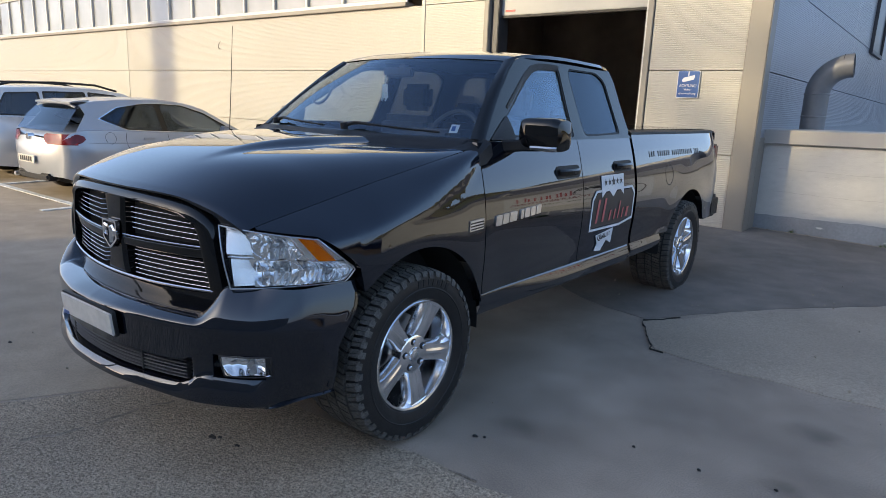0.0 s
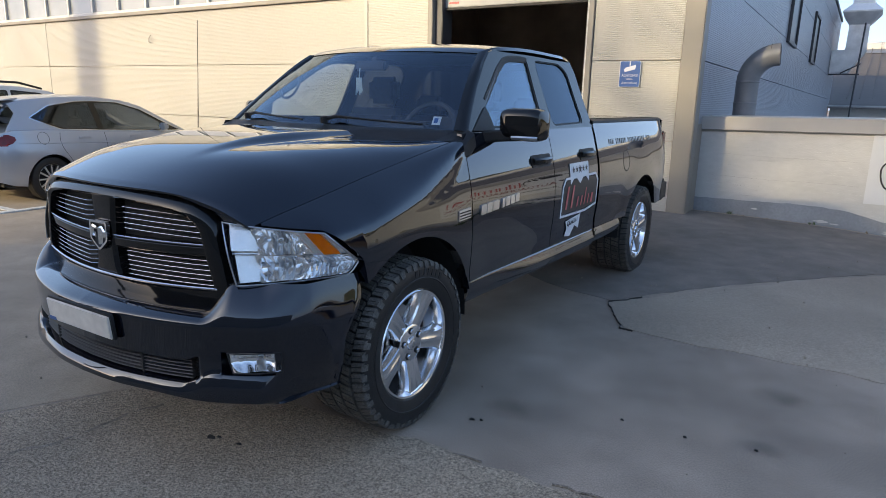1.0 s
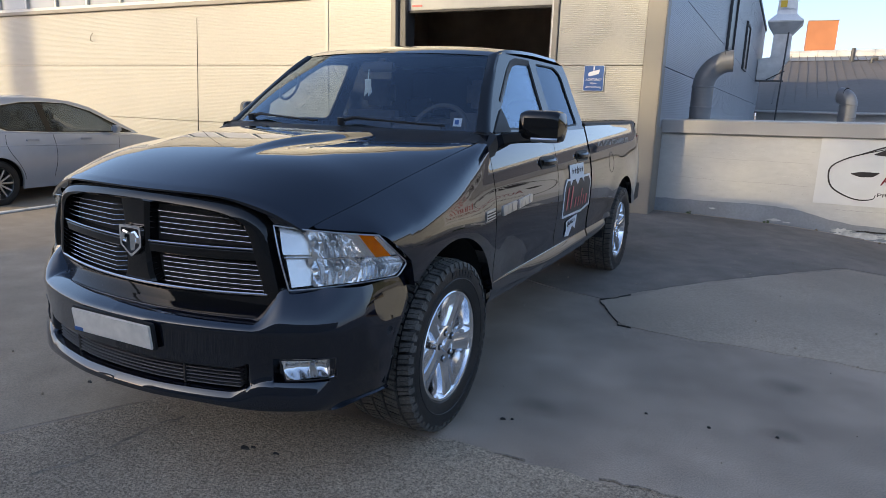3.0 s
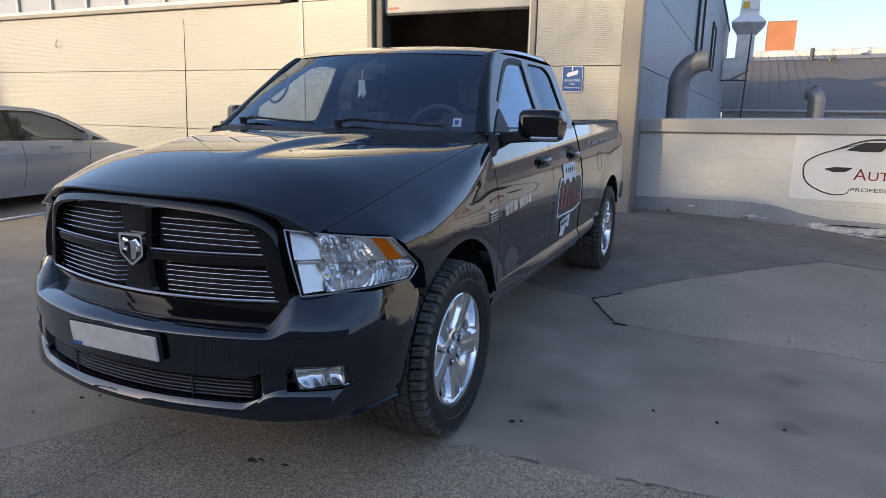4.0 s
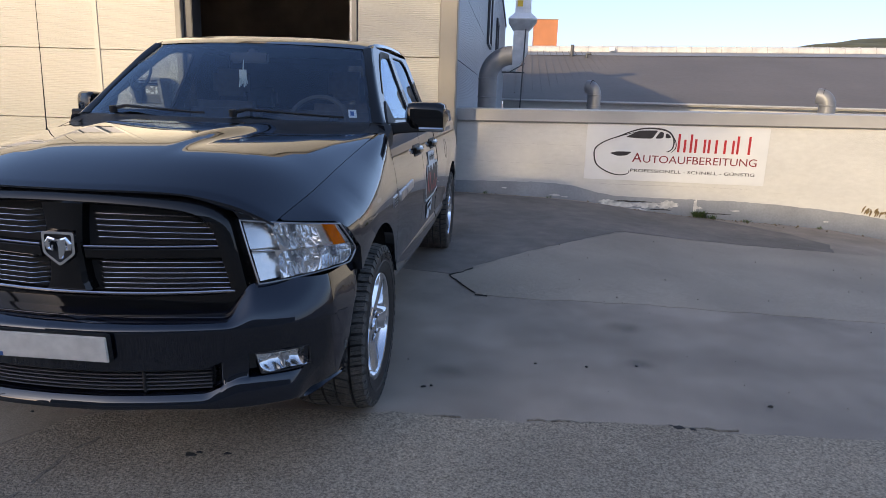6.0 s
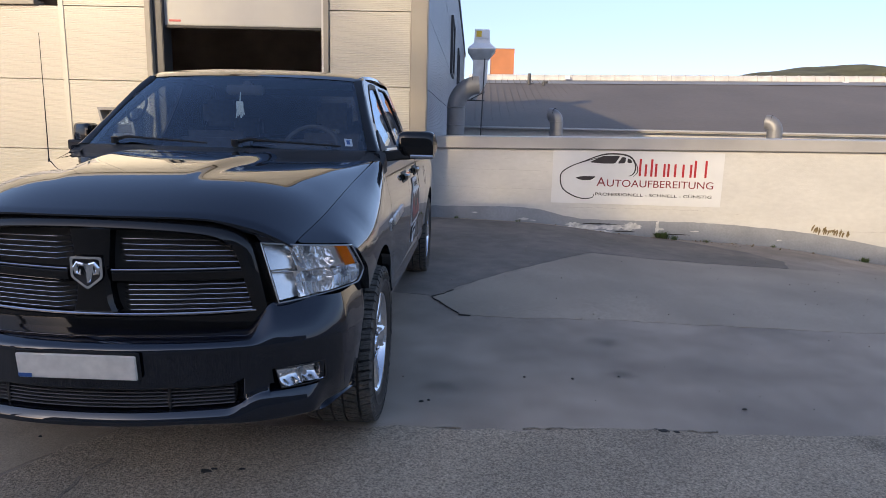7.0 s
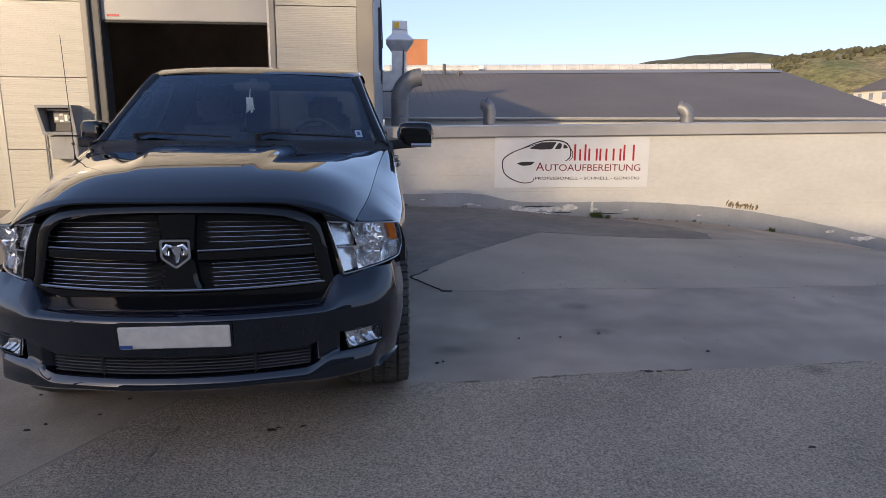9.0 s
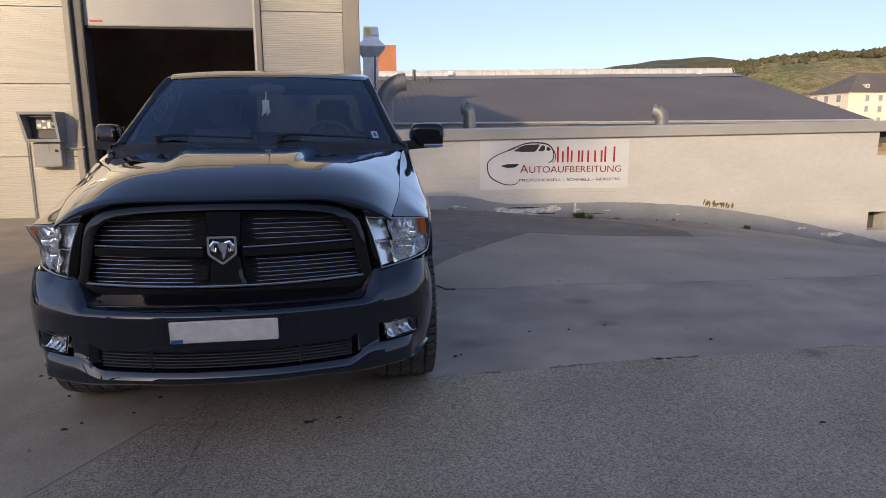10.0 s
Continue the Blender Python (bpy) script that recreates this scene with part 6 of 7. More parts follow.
GR_OUT = [(0.0, 1.160), (0.20, 1.156), (0.40, 1.142), (0.52, 1.117), (0.588, 1.062), (0.616, 0.97), (0.638, 0.86), (0.654, 0.77), (0.648, 0.722), (0.60, 0.703), (0.40, 0.692), (0.20, 0.687), (0.0, 0.685)]


def ring(outer, n=4):
    """A closed loop in (x, z) from its right half."""
    half = spline(outer, n)
    return half[:-1] + [(-x, z) for x, z in reversed(half)][:-1]


loop = ring(GR_OUT)
cz_ = 0.905


def scaled(p, kx, top, bottom):
    x, z = p
    return x * kx, cz_ + (z - cz_) * (top if z > cz_ else bottom)


rows = []
for x, z in loop:
    stops = [((x, z), 0.10), ((x, z), 0.034), (scaled((x, z), 0.994, 0.985, 0.985), 0.015), (scaled((x, z), 0.985, 0.955, 0.95), 0.002), (scaled((x, z), 0.97, 0.92, 0.88), -0.008), (scaled((x, z), 0.95, 0.88, 0.80), -0.015), (scaled((x, z), 0.925, 0.84, 0.71), -0.019),
             (scaled((x, z), 0.905, 0.80, 0.62), -0.008), (scaled((x, z), 0.895, 0.79, 0.60), 0.07)]
    stops = [(p, o if k in (0, 8) else o + (0.004 + 0.034 * sstep(0.785, 0.69, p[1]) - o) * sstep(0.83, 0.77, p[1])) for k, (p, o) in enumerate(stops)]
    # the flanks are flatter than the rolled upper edge
    stops = [(p, o if k in (0, 1, 8) else o * (0.35 + 0.65 * sstep(1.0, 1.09, p[1]))) for k, (p, o) in enumerate(stops)]
    rows.append([(px, face_y(px) + o + 0.06 * max(0, pz - 0.95) / 0.15 * 0.15, pz) for (px, pz), o in stops])
grille = part("grille_surround", gridded(rows, close_u=True, merge=1e-4), M["gloss"], truck, "gloss black grille surround")
back = [scaled(p, 0.93, 0.87, 0.75) for p in loop]
part("grille_back", plate(fine(back, 0.08), (), 0.01, lambda a, b, d: Vector((a, face_y(a) + 0.066 + d, b))), M["well"], grille)
# centre post and cross bar
post = []
for z, w in ((1.128, 0.084), (1.085, 0.078), (1.03, 0.072), (0.98, 0.068), (0.93, 0.066), (0.88, 0.068), (0.82, 0.076), (0.785, 0.09)):
    post.append([(x, face_y(0) + y + 0.015, z) for x, y in ((-w, 0.07), (-w, 0.012), (-w + 0.015, -0.003), (0, -0.006), (w - 0.015, -0.003), (w, 0.012), (w, 0.07))])
part("centre_post", gridded(post), M["gloss"], grille)
for sg in (1, -1):
    bar = [[(sg * x, face_y(x) + y, z + 0.02 * (x - 0.3)) for y, z in ((0.06, 0.955), (0.012, 0.955), (0.004, 0.946), (0.008, 0.915), (0.02, 0.905), (0.06, 0.905))] for x in [0.085 + i * 0.49 / 10 for i in range(11)]]
    part("cross_bar", gridded(bar), M["gloss"], grille)
    part("cross_trim", tubed([(sg * x, face_y(x) + 0.004, 0.958 + 0.02 * (x - 0.3)) for x in [0.085 + i * 0.5 / 10 for i in range(11)]], 0.0032, 6), M["brushed"], grille, "thin metal strip")
    for k in range(5):
        z = 1.073 - k * 0.0215
        x1 = 0.495 + 0.016 * k
        pts = [(sg * x, face_y(x) + 0.028 + 0.05 * sstep(0.02, 0.0, x - 0.086), z - 0.035 * (x - 0.1) ** 2 * (1 if k < 2 else 0.4)) for x in [0.088 + (x1 - 0.088) * i / 10 for i in range(11)]]
        bm = gridded([[(px, py + dy, pz + dz) for dy, dz in ((-0.008, -0.0014), (-0.009, 0.0), (-0.008, 0.0014), (-0.003, 0.001), (-0.003, -0.001), (-0.008, -0.0014))] for px, py, pz in pts], merge=0)
        part("grille_bar", bm, M["brushed"], grille)
    for k in range(6):
        z = 0.893 - k * 0.0195
        x1 = 0.565 + 0.004 * k
        pts = [(sg * x, face_y(x) + 0.028 + 0.05 * sstep(0.02, 0.0, x - 0.09), z + 0.012 * (x - 0.1)) for x in [0.092 + (x1 - 0.092) * i / 10 for i in range(11)]]
        bm = gridded([[(px, py + dy, pz + dz) for dy, dz in ((-0.008, -0.0014), (-0.009, 0.0), (-0.008, 0.0014), (-0.003, 0.001), (-0.003, -0.001), (-0.008, -0.0014))] for px, py, pz in pts], merge=0)
        part("grille_bar", bm, M["brushed"], grille)
part("lower_strip", tubed([(x, face_y(x) + 0.002, 0.781 + 0.035 * x * x) for x in [-0.605 + i * 1.21 / 24 for i in range(25)]], 0.0055, 6), M["brushed"], grille, "thin bright strip")
# shield emblem: plain bright shapes
SH = smooth_loop([(-0.062, 1.005), (0.062, 1.005), (0.062, 0.925), (0.0, 0.878), (-0.062, 0.925)], 0.012, 3)
EY0 = face_y(0) + 0.004
em = part("emblem", plate(SH, [grow(SH, 0.84)], 0.016, lambda a, b, d: Vector((a, EY0 - d, b))), M["chrome"], truck, "bright shield emblem")
part("emblem_field", plate(grow(SH, 0.86), (), 0.004, lambda a, b, d: Vector((a, EY0 - d, b))), M["plastic"], em)
for sg in (1, -1):
    part("emblem_shape", tubed([(sg * x, EY0 - 0.012, z) for x, z in ((0.012, 0.975), (0.032, 0.98), (0.044, 0.962), (0.04, 0.942), (0.028, 0.938), (0.026, 0.955))], [0.008, 0.011, 0.011, 0.009, 0.006, 0.003], 8), M["chrome"], em)
part("emblem_shape", gridded([[(x * w, EY0 - 0.006 - 0.012 * (1 - abs(x)), z) for x in (-1, -0.4, 0, 0.4, 1)] for z, w in ((0.978, 0.022), (0.955, 0.02), (0.925, 0.013), (0.905, 0.007))]), M["chrome"], em)

# bumper
PLAN = [(0.0, -1.075), (0.2, -1.064), (0.4, -1.024), (0.55, -0.978), (0.65, -0.936), (0.75, -0.880), (0.845, -0.808), (0.912, -0.725), (0.951, -0.635), (0.965, -0.565), (0.967, -0.535)]
plan = spline(PLAN, 24)
full = [(-x, y) for x, y in reversed(plan)][:-1] + plan


def bump_profile(a):
    k = sstep(0.60, 0.71, a)
    zt = 0.714 + 0.104 * k + 0.010 * sstep(0.74, 0.88, a)
    oi = -0.066 - 0.017 * k + 0.052 * sstep(0.80, 0.95, a)
    d1 = 0.06 * (1 - sstep(0.55, 0.60, a))
    d2 = 0.075 * sstep(0.674, 0.684, a) * (1 - sstep(0.838, 0.85, a))
    q = sstep(0.52, 0.66, a)
    z0, z1 = 0.43 + 0.048 * q, 0.522 + 0.045 * q
    d = d1 + d2
    lip = 0.013 * (1 - sstep(0.8, 0.95, a))
    end = sstep(0.86, 0.95, a)
    zb = 0.372 + 0.02 * end
    e = sstep(0.80, 0.90, a)
    prof = [(oi - 0.03 - 0.055 * (1 - k), zt - 0.01 + 0.016 * (1 - k)), (oi, zt), (oi * 0.76 - 0.002, zt * 0.86 + 0.0949), (oi * 0.54 - 0.002, zt * 0.70 + 0.2034), (oi * 0.34 - 0.002, 0.52 * zt + 0.3254), (oi * 0.17 - 0.002, 0.34 * zt + 0.4475), (oi * 0.07 - 0.001, 0.18 * zt + 0.556), (-0.001, 0.676), (0.0, 0.668), (-0.0015, 0.655), (-0.009, 0.58), (-0.010, z1 + 0.004), (-0.012 - d * 0.9, z1 - 0.004), (-0.012 - d, (z0 + z1) / 2),
            (-0.012 - d * 0.9, z0 + 0.006), (-0.010 + lip * 0.2, z0), (-0.004 + lip * 0.7, z0 - 0.012), (lip, 0.404), (lip - 0.002, 0.394), (-0.012, zb + 0.006), (-0.03, zb), (-0.14, zb)]
    # the lip hangs a little lower below the fog lamps
    sag = 0.008 + 0.014 * sstep(0.35, 0.66, a) * (1 - 0.6 * end)
    prof = prof[:-6] + [(o, z - sag * f) for (o, z), f in zip(prof[-6:], (0.4, 0.8, 1, 1, 1, 1))]
    # towards the wheel the lower face loses its ledge and tucks in evenly
    return [(o if z > 0.66 or k > len(prof) - 3 else o + (-0.0015 - 0.55 * max(0, 0.64 - z) ** 2 - o) * e, z) for k, (o, z) in enumerate(prof)]


rows = []
for i, (x, y) in enumerate(full):
    a, b = Vector(full[max(0, i - 2)]), Vector(full[min(len(full) - 1, i + 2)])
    d = (b - a).normalized()
    n = Vector((d.y, -d.x))
    rows.append([(x + n.x * o, y + n.y * o + 0.11 * sstep(0.56, 0.76, z) * sstep(0.93, 0.967, abs(x)), z) for o, z in bump_profile(abs(x))])
bumper = part("front_bumper", gridded(rows, merge=0), M["paint"], truck, "gloss black front bumper", smooth=40)


def bump_y(x):
    return lerp([(p[0], p[1]) for p in plan], abs(x))


for k in range(6):
    z = 0.443 + k * 0.0142
    pts = [(x, bump_y(x) + 0.045, z) for x in [-0.54 + i * 1.08 / 22 for i in range(23)]]
    part("lower_bar", gridded([[(px, py + dy, pz + dz) for dy, dz in ((-0.01, -0.0022), (-0.012, 0.0), (-0.01, 0.0022), (0.02, 0.0022), (0.02, -0.0022), (-0.01, -0.0022))] for px, py, pz in pts], merge=0), M["steel"], bumper, "slim lower grille bar")
for sg in (1, -1):
    part("lower_divider", boxed(sg * 0.315 - 0.006, sg * 0.315 + 0.006, bump_y(0.315) + 0.031, bump_y(0.315) + 0.06, 0.434, 0.522, 0.002), M["plastic"], bumper)
part("lower_back", gridded([[(x, bump_y(x) + 0.064, z) for x in [-0.56 + i * 1.12 / 22 for i in range(23)]] for z in (0.425, 0.53)], merge=0), M["well"], bumper)
pl = part("number_plate", boxed(-0.222, 0.222, -0.010, 0.0, -0.049, 0.049, 0.004), M["plate"], truck, "pale blank number plate")
pl.matrix_basis = pose(0.012, -1.083, 0.620, 6, 0, 1.0)
q = boxed(-0.219, -0.17, -0.0125, -0.0102, -0.045, -0.03)
part("plate_strip", q, M["blue"], pl)
part("plate_holder", plate(smooth_loop([(-0.228, -0.055), (0.228, -0.055), (0.228, 0.055), (-0.228, 0.055)], 0.01, 2), (), 0.012, lambda a, b, d: Vector((a, 0.001 + d, b))), M["plastic"], pl)


# headlamps, drawn out to a point towards the wheel
LAMP_X = [(0, 0.943), (0.10, 0.948), (0.28, 0.953), (1, 0.936)]
LAMP_Y = [(0, -0.486), (0.10, -0.465), (0.28, -0.436), (1, -0.617)]
LAMP_Z = [(0, 0.834), (0.10, 0.850), (0.28, 0.884), (1, 1.020)]


def lamp(u, v, inset=0.0, sg=1):
    """Outer skin of a headlamp: u from the grille outwards, v upwards."""
    a = Vector((0.690, -0.838, 0.818)).lerp(Vector((0.622, -0.836, 1.056)), v)
    e = Vector((lerp(LAMP_X, v), lerp(LAMP_Y, v), lerp(LAMP_Z, v)))
    p = a.lerp(e, u)
    n = Vector((0.72, -0.69, 0.05)).lerp(Vector((0.30, -0.95, 0.05)), (1 - u) * 0.9).normalized()
    bulge = 0.040 * math.sin(math.pi * u) ** 0.8 + 0.012 * math.sin(math.pi * v)
    p = p + n * (bulge - inset)
    p.x *= sg
    return p


for sg in (1, -1):
    U, V = [i / 20 for i in range(21)], [i / 12 for i in range(13)]
    hl = part("headlamp", gridded([[lamp(u, v, 0.0, sg) for u in U] for v in V], merge=0), M["lens"], truck, "clear headlamp with chrome reflectors and amber corner")
    hl.visible_shadow = False

    for u0, u1, v0, v1, deep, flutes in ((0.27, 0.70, 0.50, 0.985, 0.085, 6), (0.22, 0.60, 0.02, 0.50, 0.075, 5), (0.60, 0.985, 0.02, 0.46, 0.040, 10)):
        cu, cv = (u0 + u1) / 2, (v0 + v1) / 2
        rows = []
        for i in range(49):
            row = []
            for k in range(19):
                u, v = u0 + (u1 - u0) * i / 48, v0 + (v1 - v0) * k / 18
                q = min(1, math.hypot((u - cu) / (u1 - u0) * 1.85, (v - cv) / (v1 - v0) * 1.85))
                wave = abs(math.sin(math.pi * flutes * i / 48)) + 0.25 * math.sin(19 * v + 7 * u)
                row.append(lamp(u, v, 0.016 + deep * (1 - q**2.2) - 0.015 * wave * sstep(0.10, 0.35, q) * (1.15 - q), sg))
            rows.append(row)
        part("reflector", gridded(rows, merge=0), M["bowl"], hl, "fluted chrome reflector", smooth=28)
        c0, c1 = lamp(cu, cv, deep + 0.01, sg), lamp(cu, cv, deep * 0.3, sg)
        part("bulb", tubed([c0, c0.lerp(c1, 0.6), c0.lerp(c1, 0.62), c1], [0.012, 0.012, 0.008, 0.006], 12), M["satin"], hl)
    part("inner_cover", gridded([[lamp(0.015 + (0.275 - 0.04 * (1 - v)) * u, v, 0.016 + 0.02 * u + 0.024 * ((v * 2) % 1.0 if v < 0.97 else 1.0), sg) for u in [k / 6 for k in range(7)]] for v in [0.03 + 0.94 * k / 20 for k in range(21)]], merge=0), M["frost"], hl, "smooth silver cover")
    part("corner_cover", gridded([[lamp(u, v, 0.024, sg) for u in [0.68 + 0.31 * k / 6 for k in range(7)]] for v in [0.44 + 0.54 * k / 8 for k in range(9)]], merge=0), M["frost"], hl)
    part("amber_reflector", gridded([[lamp(u - 0.02 * (1 - v), v, 0.010, sg) for u in [0.79 + i * 0.14 / 6 for i in range(7)]] for v in [0.48 + i * 0.49 / 6 for i in range(7)]], merge=0), M["amber"], hl, "amber corner lens")
    for pa, pb in (((0.02, 0.50), (0.97, 0.46)), ((0.69, 0.46), (0.70, 0.96)), ((0.28, 0.05), (0.29, 0.95)), ((0.60, 0.05), (0.61, 0.46))):
        part("divider", tubed([lamp(pa[0] + (pb[0] - pa[0]) * t, pa[1] + (pb[1] - pa[1]) * t, 0.02, sg) for t in [k / 10 for k in range(11)]], 0.003, 6), M["chrome"], hl)
    for k in range(7):
        part("fluting", tubed([lamp(0.62 + 0.36 * t, 0.06 + k * 0.05, 0.010, sg) for t in (0, 0.25, 0.5, 0.75, 1)], 0.0035, 5), M["lens"], hl)
    rim = [lamp(u, 0, -0.001, sg) for u in U] + [lamp(1, v, -0.001, sg) for v in V[1:]] + [lamp(u, 1, -0.001, sg) for u in reversed(U[:-1])] + [lamp(0, v, -0.001, sg) for v in reversed(V[1:-1])]
    part("lamp_rim", tubed(rim + rim[:1], 0.003, 6, cap=False), M["satin"], hl, "thin pale lamp rim")
    inner = [[lamp(0, v, -0.002, sg), lamp(0, v, 0.02, sg) + Vector((-sg * 0.045, 0.005, 0)), lamp(0, v, 0.10, sg) + Vector((-sg * 0.05, 0.02, 0))] for v in V]
    part("lamp_side", gridded(inner, merge=0), M["gloss"], hl)
    part("lamp_case", gridded([[lamp(0.0 + u, v, 0.13, sg) for u in (0, 0.5, 1)] for v in (0, 0.5, 1)]), M["well"], hl)

    header = []
    for k in range(9):
        s = k / 8
        top = hood_point(0.79 + 0.20 * s, 0) + Vector((0, 0.006, -0.012))
        low = lamp(0.0 + 0.30 * s, 1, 0.004, 1) + Vector((0, 0, 0.004))
        header.append([(sg * p.x, p.y, p.z) for p in (top + Vector((0, 0.02, 0.0)), top, top.lerp(low, 0.5) + Vector((0.002, -0.006, 0)), low, low + Vector((0, 0.02, -0.006)))])
    part("header_panel", gridded(header, merge=0), M["paint"], truck)

    # fog lamp in its pocket
    def fog(u, v, inset=0.0):
        p = Vector((0.696, -0.872, 0.486)).lerp(Vector((0.848, -0.764, 0.494)), u).lerp(Vector((0.676, -0.882, 0.566)).lerp(Vector((0.844, -0.764, 0.572)), u), v)
        p += Vector((0.62, -0.78, 0)) * (0.024 + 0.012 * math.sin(math.pi * u) - inset)
        p.x *= sg
        return p

    UF, VF = [i / 12 for i in range(13)], [i / 8 for i in range(9)]
    fl = part("fog_lamp", gridded([[fog(u, v, 0.004) for u in UF] for v in VF], merge=0), M["lens"], truck, "clear fog lamp with chrome bowl")
    fl.visible_shadow = False
    part("reflector", gridded([[fog(u, v, 0.010 + 0.040 * max(0, 1 - ((u - 0.55) / 0.55) ** 2 - ((v - 0.5) / 0.62) ** 2) - 0.004 * abs(math.sin(math.pi * 5 * u + 2 * v)) * sstep(0.1, 0.5, abs(v - 0.5) + 0.6 * abs(u - 0.55))) for u in [i / 40 for i in range(41)]] for v in [i / 16 for i in range(17)]], merge=0), M["bowl"], fl, smooth=28)
    part("bulb", tubed([fog(0.55, 0.5, 0.045), fog(0.55, 0.5, 0.018)], 0.010, 10), M["satin"], fl)
    rim = [fog(u, 0) for u in UF] + [fog(1, v) for v in VF[1:]] + [fog(u, 1) for u in reversed(UF[:-1])] + [fog(0, v) for v in reversed(VF[1:-1])]
    part("lamp_rim", tubed(rim + rim[:1], 0.003, 6, cap=False), M["plastic"], fl)

# ---------------------------------------------------------------- wheels
TR = 0.406


def tyre_x(x):
    """Stretches the tyre's section inwards; the outer wall stays."""
    return x if x > 0.1 else 0.1 + (x - 0.1) * 1.33


def tyre_mesh():
    prof = [(0.253, -0.105), (0.268, -0.122), (0.31, -0.134), (0.35, -0.136), (0.385, -0.128), (0.389, -0.118), (0.391, -0.10), (0.392, 0), (0.391, 0.10), (0.389, 0.118), (0.383, 0.128), (0.35, 0.136), (0.31, 0.134), (0.268, 0.122), (0.253, 0.105)]
    return revolve([(r, tyre_x(x)) for r, x in prof], 72)


def tread_mesh():
    """Staggered tread blocks and shoulder lugs."""
    bm = bmesh.new()
    n = 52
    rnd = random.Random(17)
    for k in range(n):
        for x0, x1, shift, skew, fill in ((-0.129, -0.084, 0.0, 0.20, 0.78), (-0.073, -0.027, 0.5, -0.30, 0.80), (-0.018, 0.018, 0.15, 0.35, 0.84), (0.027, 0.073, 0.6, 0.30, 0.80), (0.084, 0.129, 0.3, -0.20, 0.76)):
            a0 = 2 * math.pi * (k + shift + rnd.uniform(-0.03, 0.03)) / n
            w = 2 * math.pi / n * fill
            # each block is cut by a thin sipe into two halves
            for h0, h1 in ((0.0, 0.47), (0.53, 1.0)):
                pts = []
                for r_out in (False, True):
                    for x, da in ((x0, h0), (x1, skew + h0), (x1, skew + h1), (x0, h1)):
                        edge = abs(x) > 0.11
                        r = (TR - (0.012 if edge else 0.0)) if r_out else (0.382 if edge else 0.390)
                        a = a0 + w * da
                        pts.append(bm.verts.new((tyre_x(x * (0.995 if r_out else 1.0)), r * math.cos(a), r * math.sin(a))))
                b, t = pts[:4], pts[4:]
                bm.faces.new(t)
                for i in range(4):
                    bm.faces.new((b[i], b[(i + 1) % 4], t[(i + 1) % 4], t[i]))
            if abs(x0) > 0.1 or abs(x1) > 0.1:
                # lugs run down over the shoulder onto the side wall
                sg = 1 if x1 > 0.1 else -1
                long = 0.366 if k % 2 else 0.374
                lo = [(sg * x, r) for x, r in ((0.126, 0.398), (0.1325, 0.386), (0.1368, long))]
                ends = [[bm.verts.new((tyre_x(x), r * math.cos(a), r * math.sin(a))) for x, r in lo] + [bm.verts.new((tyre_x(sg * 0.120), r * math.cos(a), r * math.sin(a))) for r in (long, 0.384)] for a in (a0 + w * 0.06, a0 + w * 0.86)]
                for i in range(4):
                    bm.faces.new((ends[0][i], ends[0][i + 1], ends[1][i + 1], ends[1][i]))
                bm.faces.new(ends[0])
                bm.faces.new(ends[1])
    return bm


def spoke(a):
    """One broad chrome spoke with a groove down the middle."""
    rows = []
    for r, w, x, g in ((0.03, 0.034, 0.084, 0.0), (0.075, 0.039, 0.091, -0.001), (0.12, 0.040, 0.099, -0.002), (0.17, 0.042, 0.105, -0.002), (0.210, 0.046, 0.109, -0.002), (0.238, 0.056, 0.111, 0.0), (0.247, 0.062, 0.105, 0.0)):
        row = []
        for s, dx in ((-1.2, -0.06), (-1.05, -0.010), (-0.9, 0.0), (-0.32, -0.001), (-0.2, -g), (0.2, -g), (0.32, -0.001), (0.9, 0.0), (1.05, -0.010), (1.2, -0.06)):
            t = s * w
            row.append((x + dx, r * math.cos(a) - t * math.sin(a), r * math.sin(a) + t * math.cos(a)))
        rows.append(row)
    return gridded(rows, merge=0)


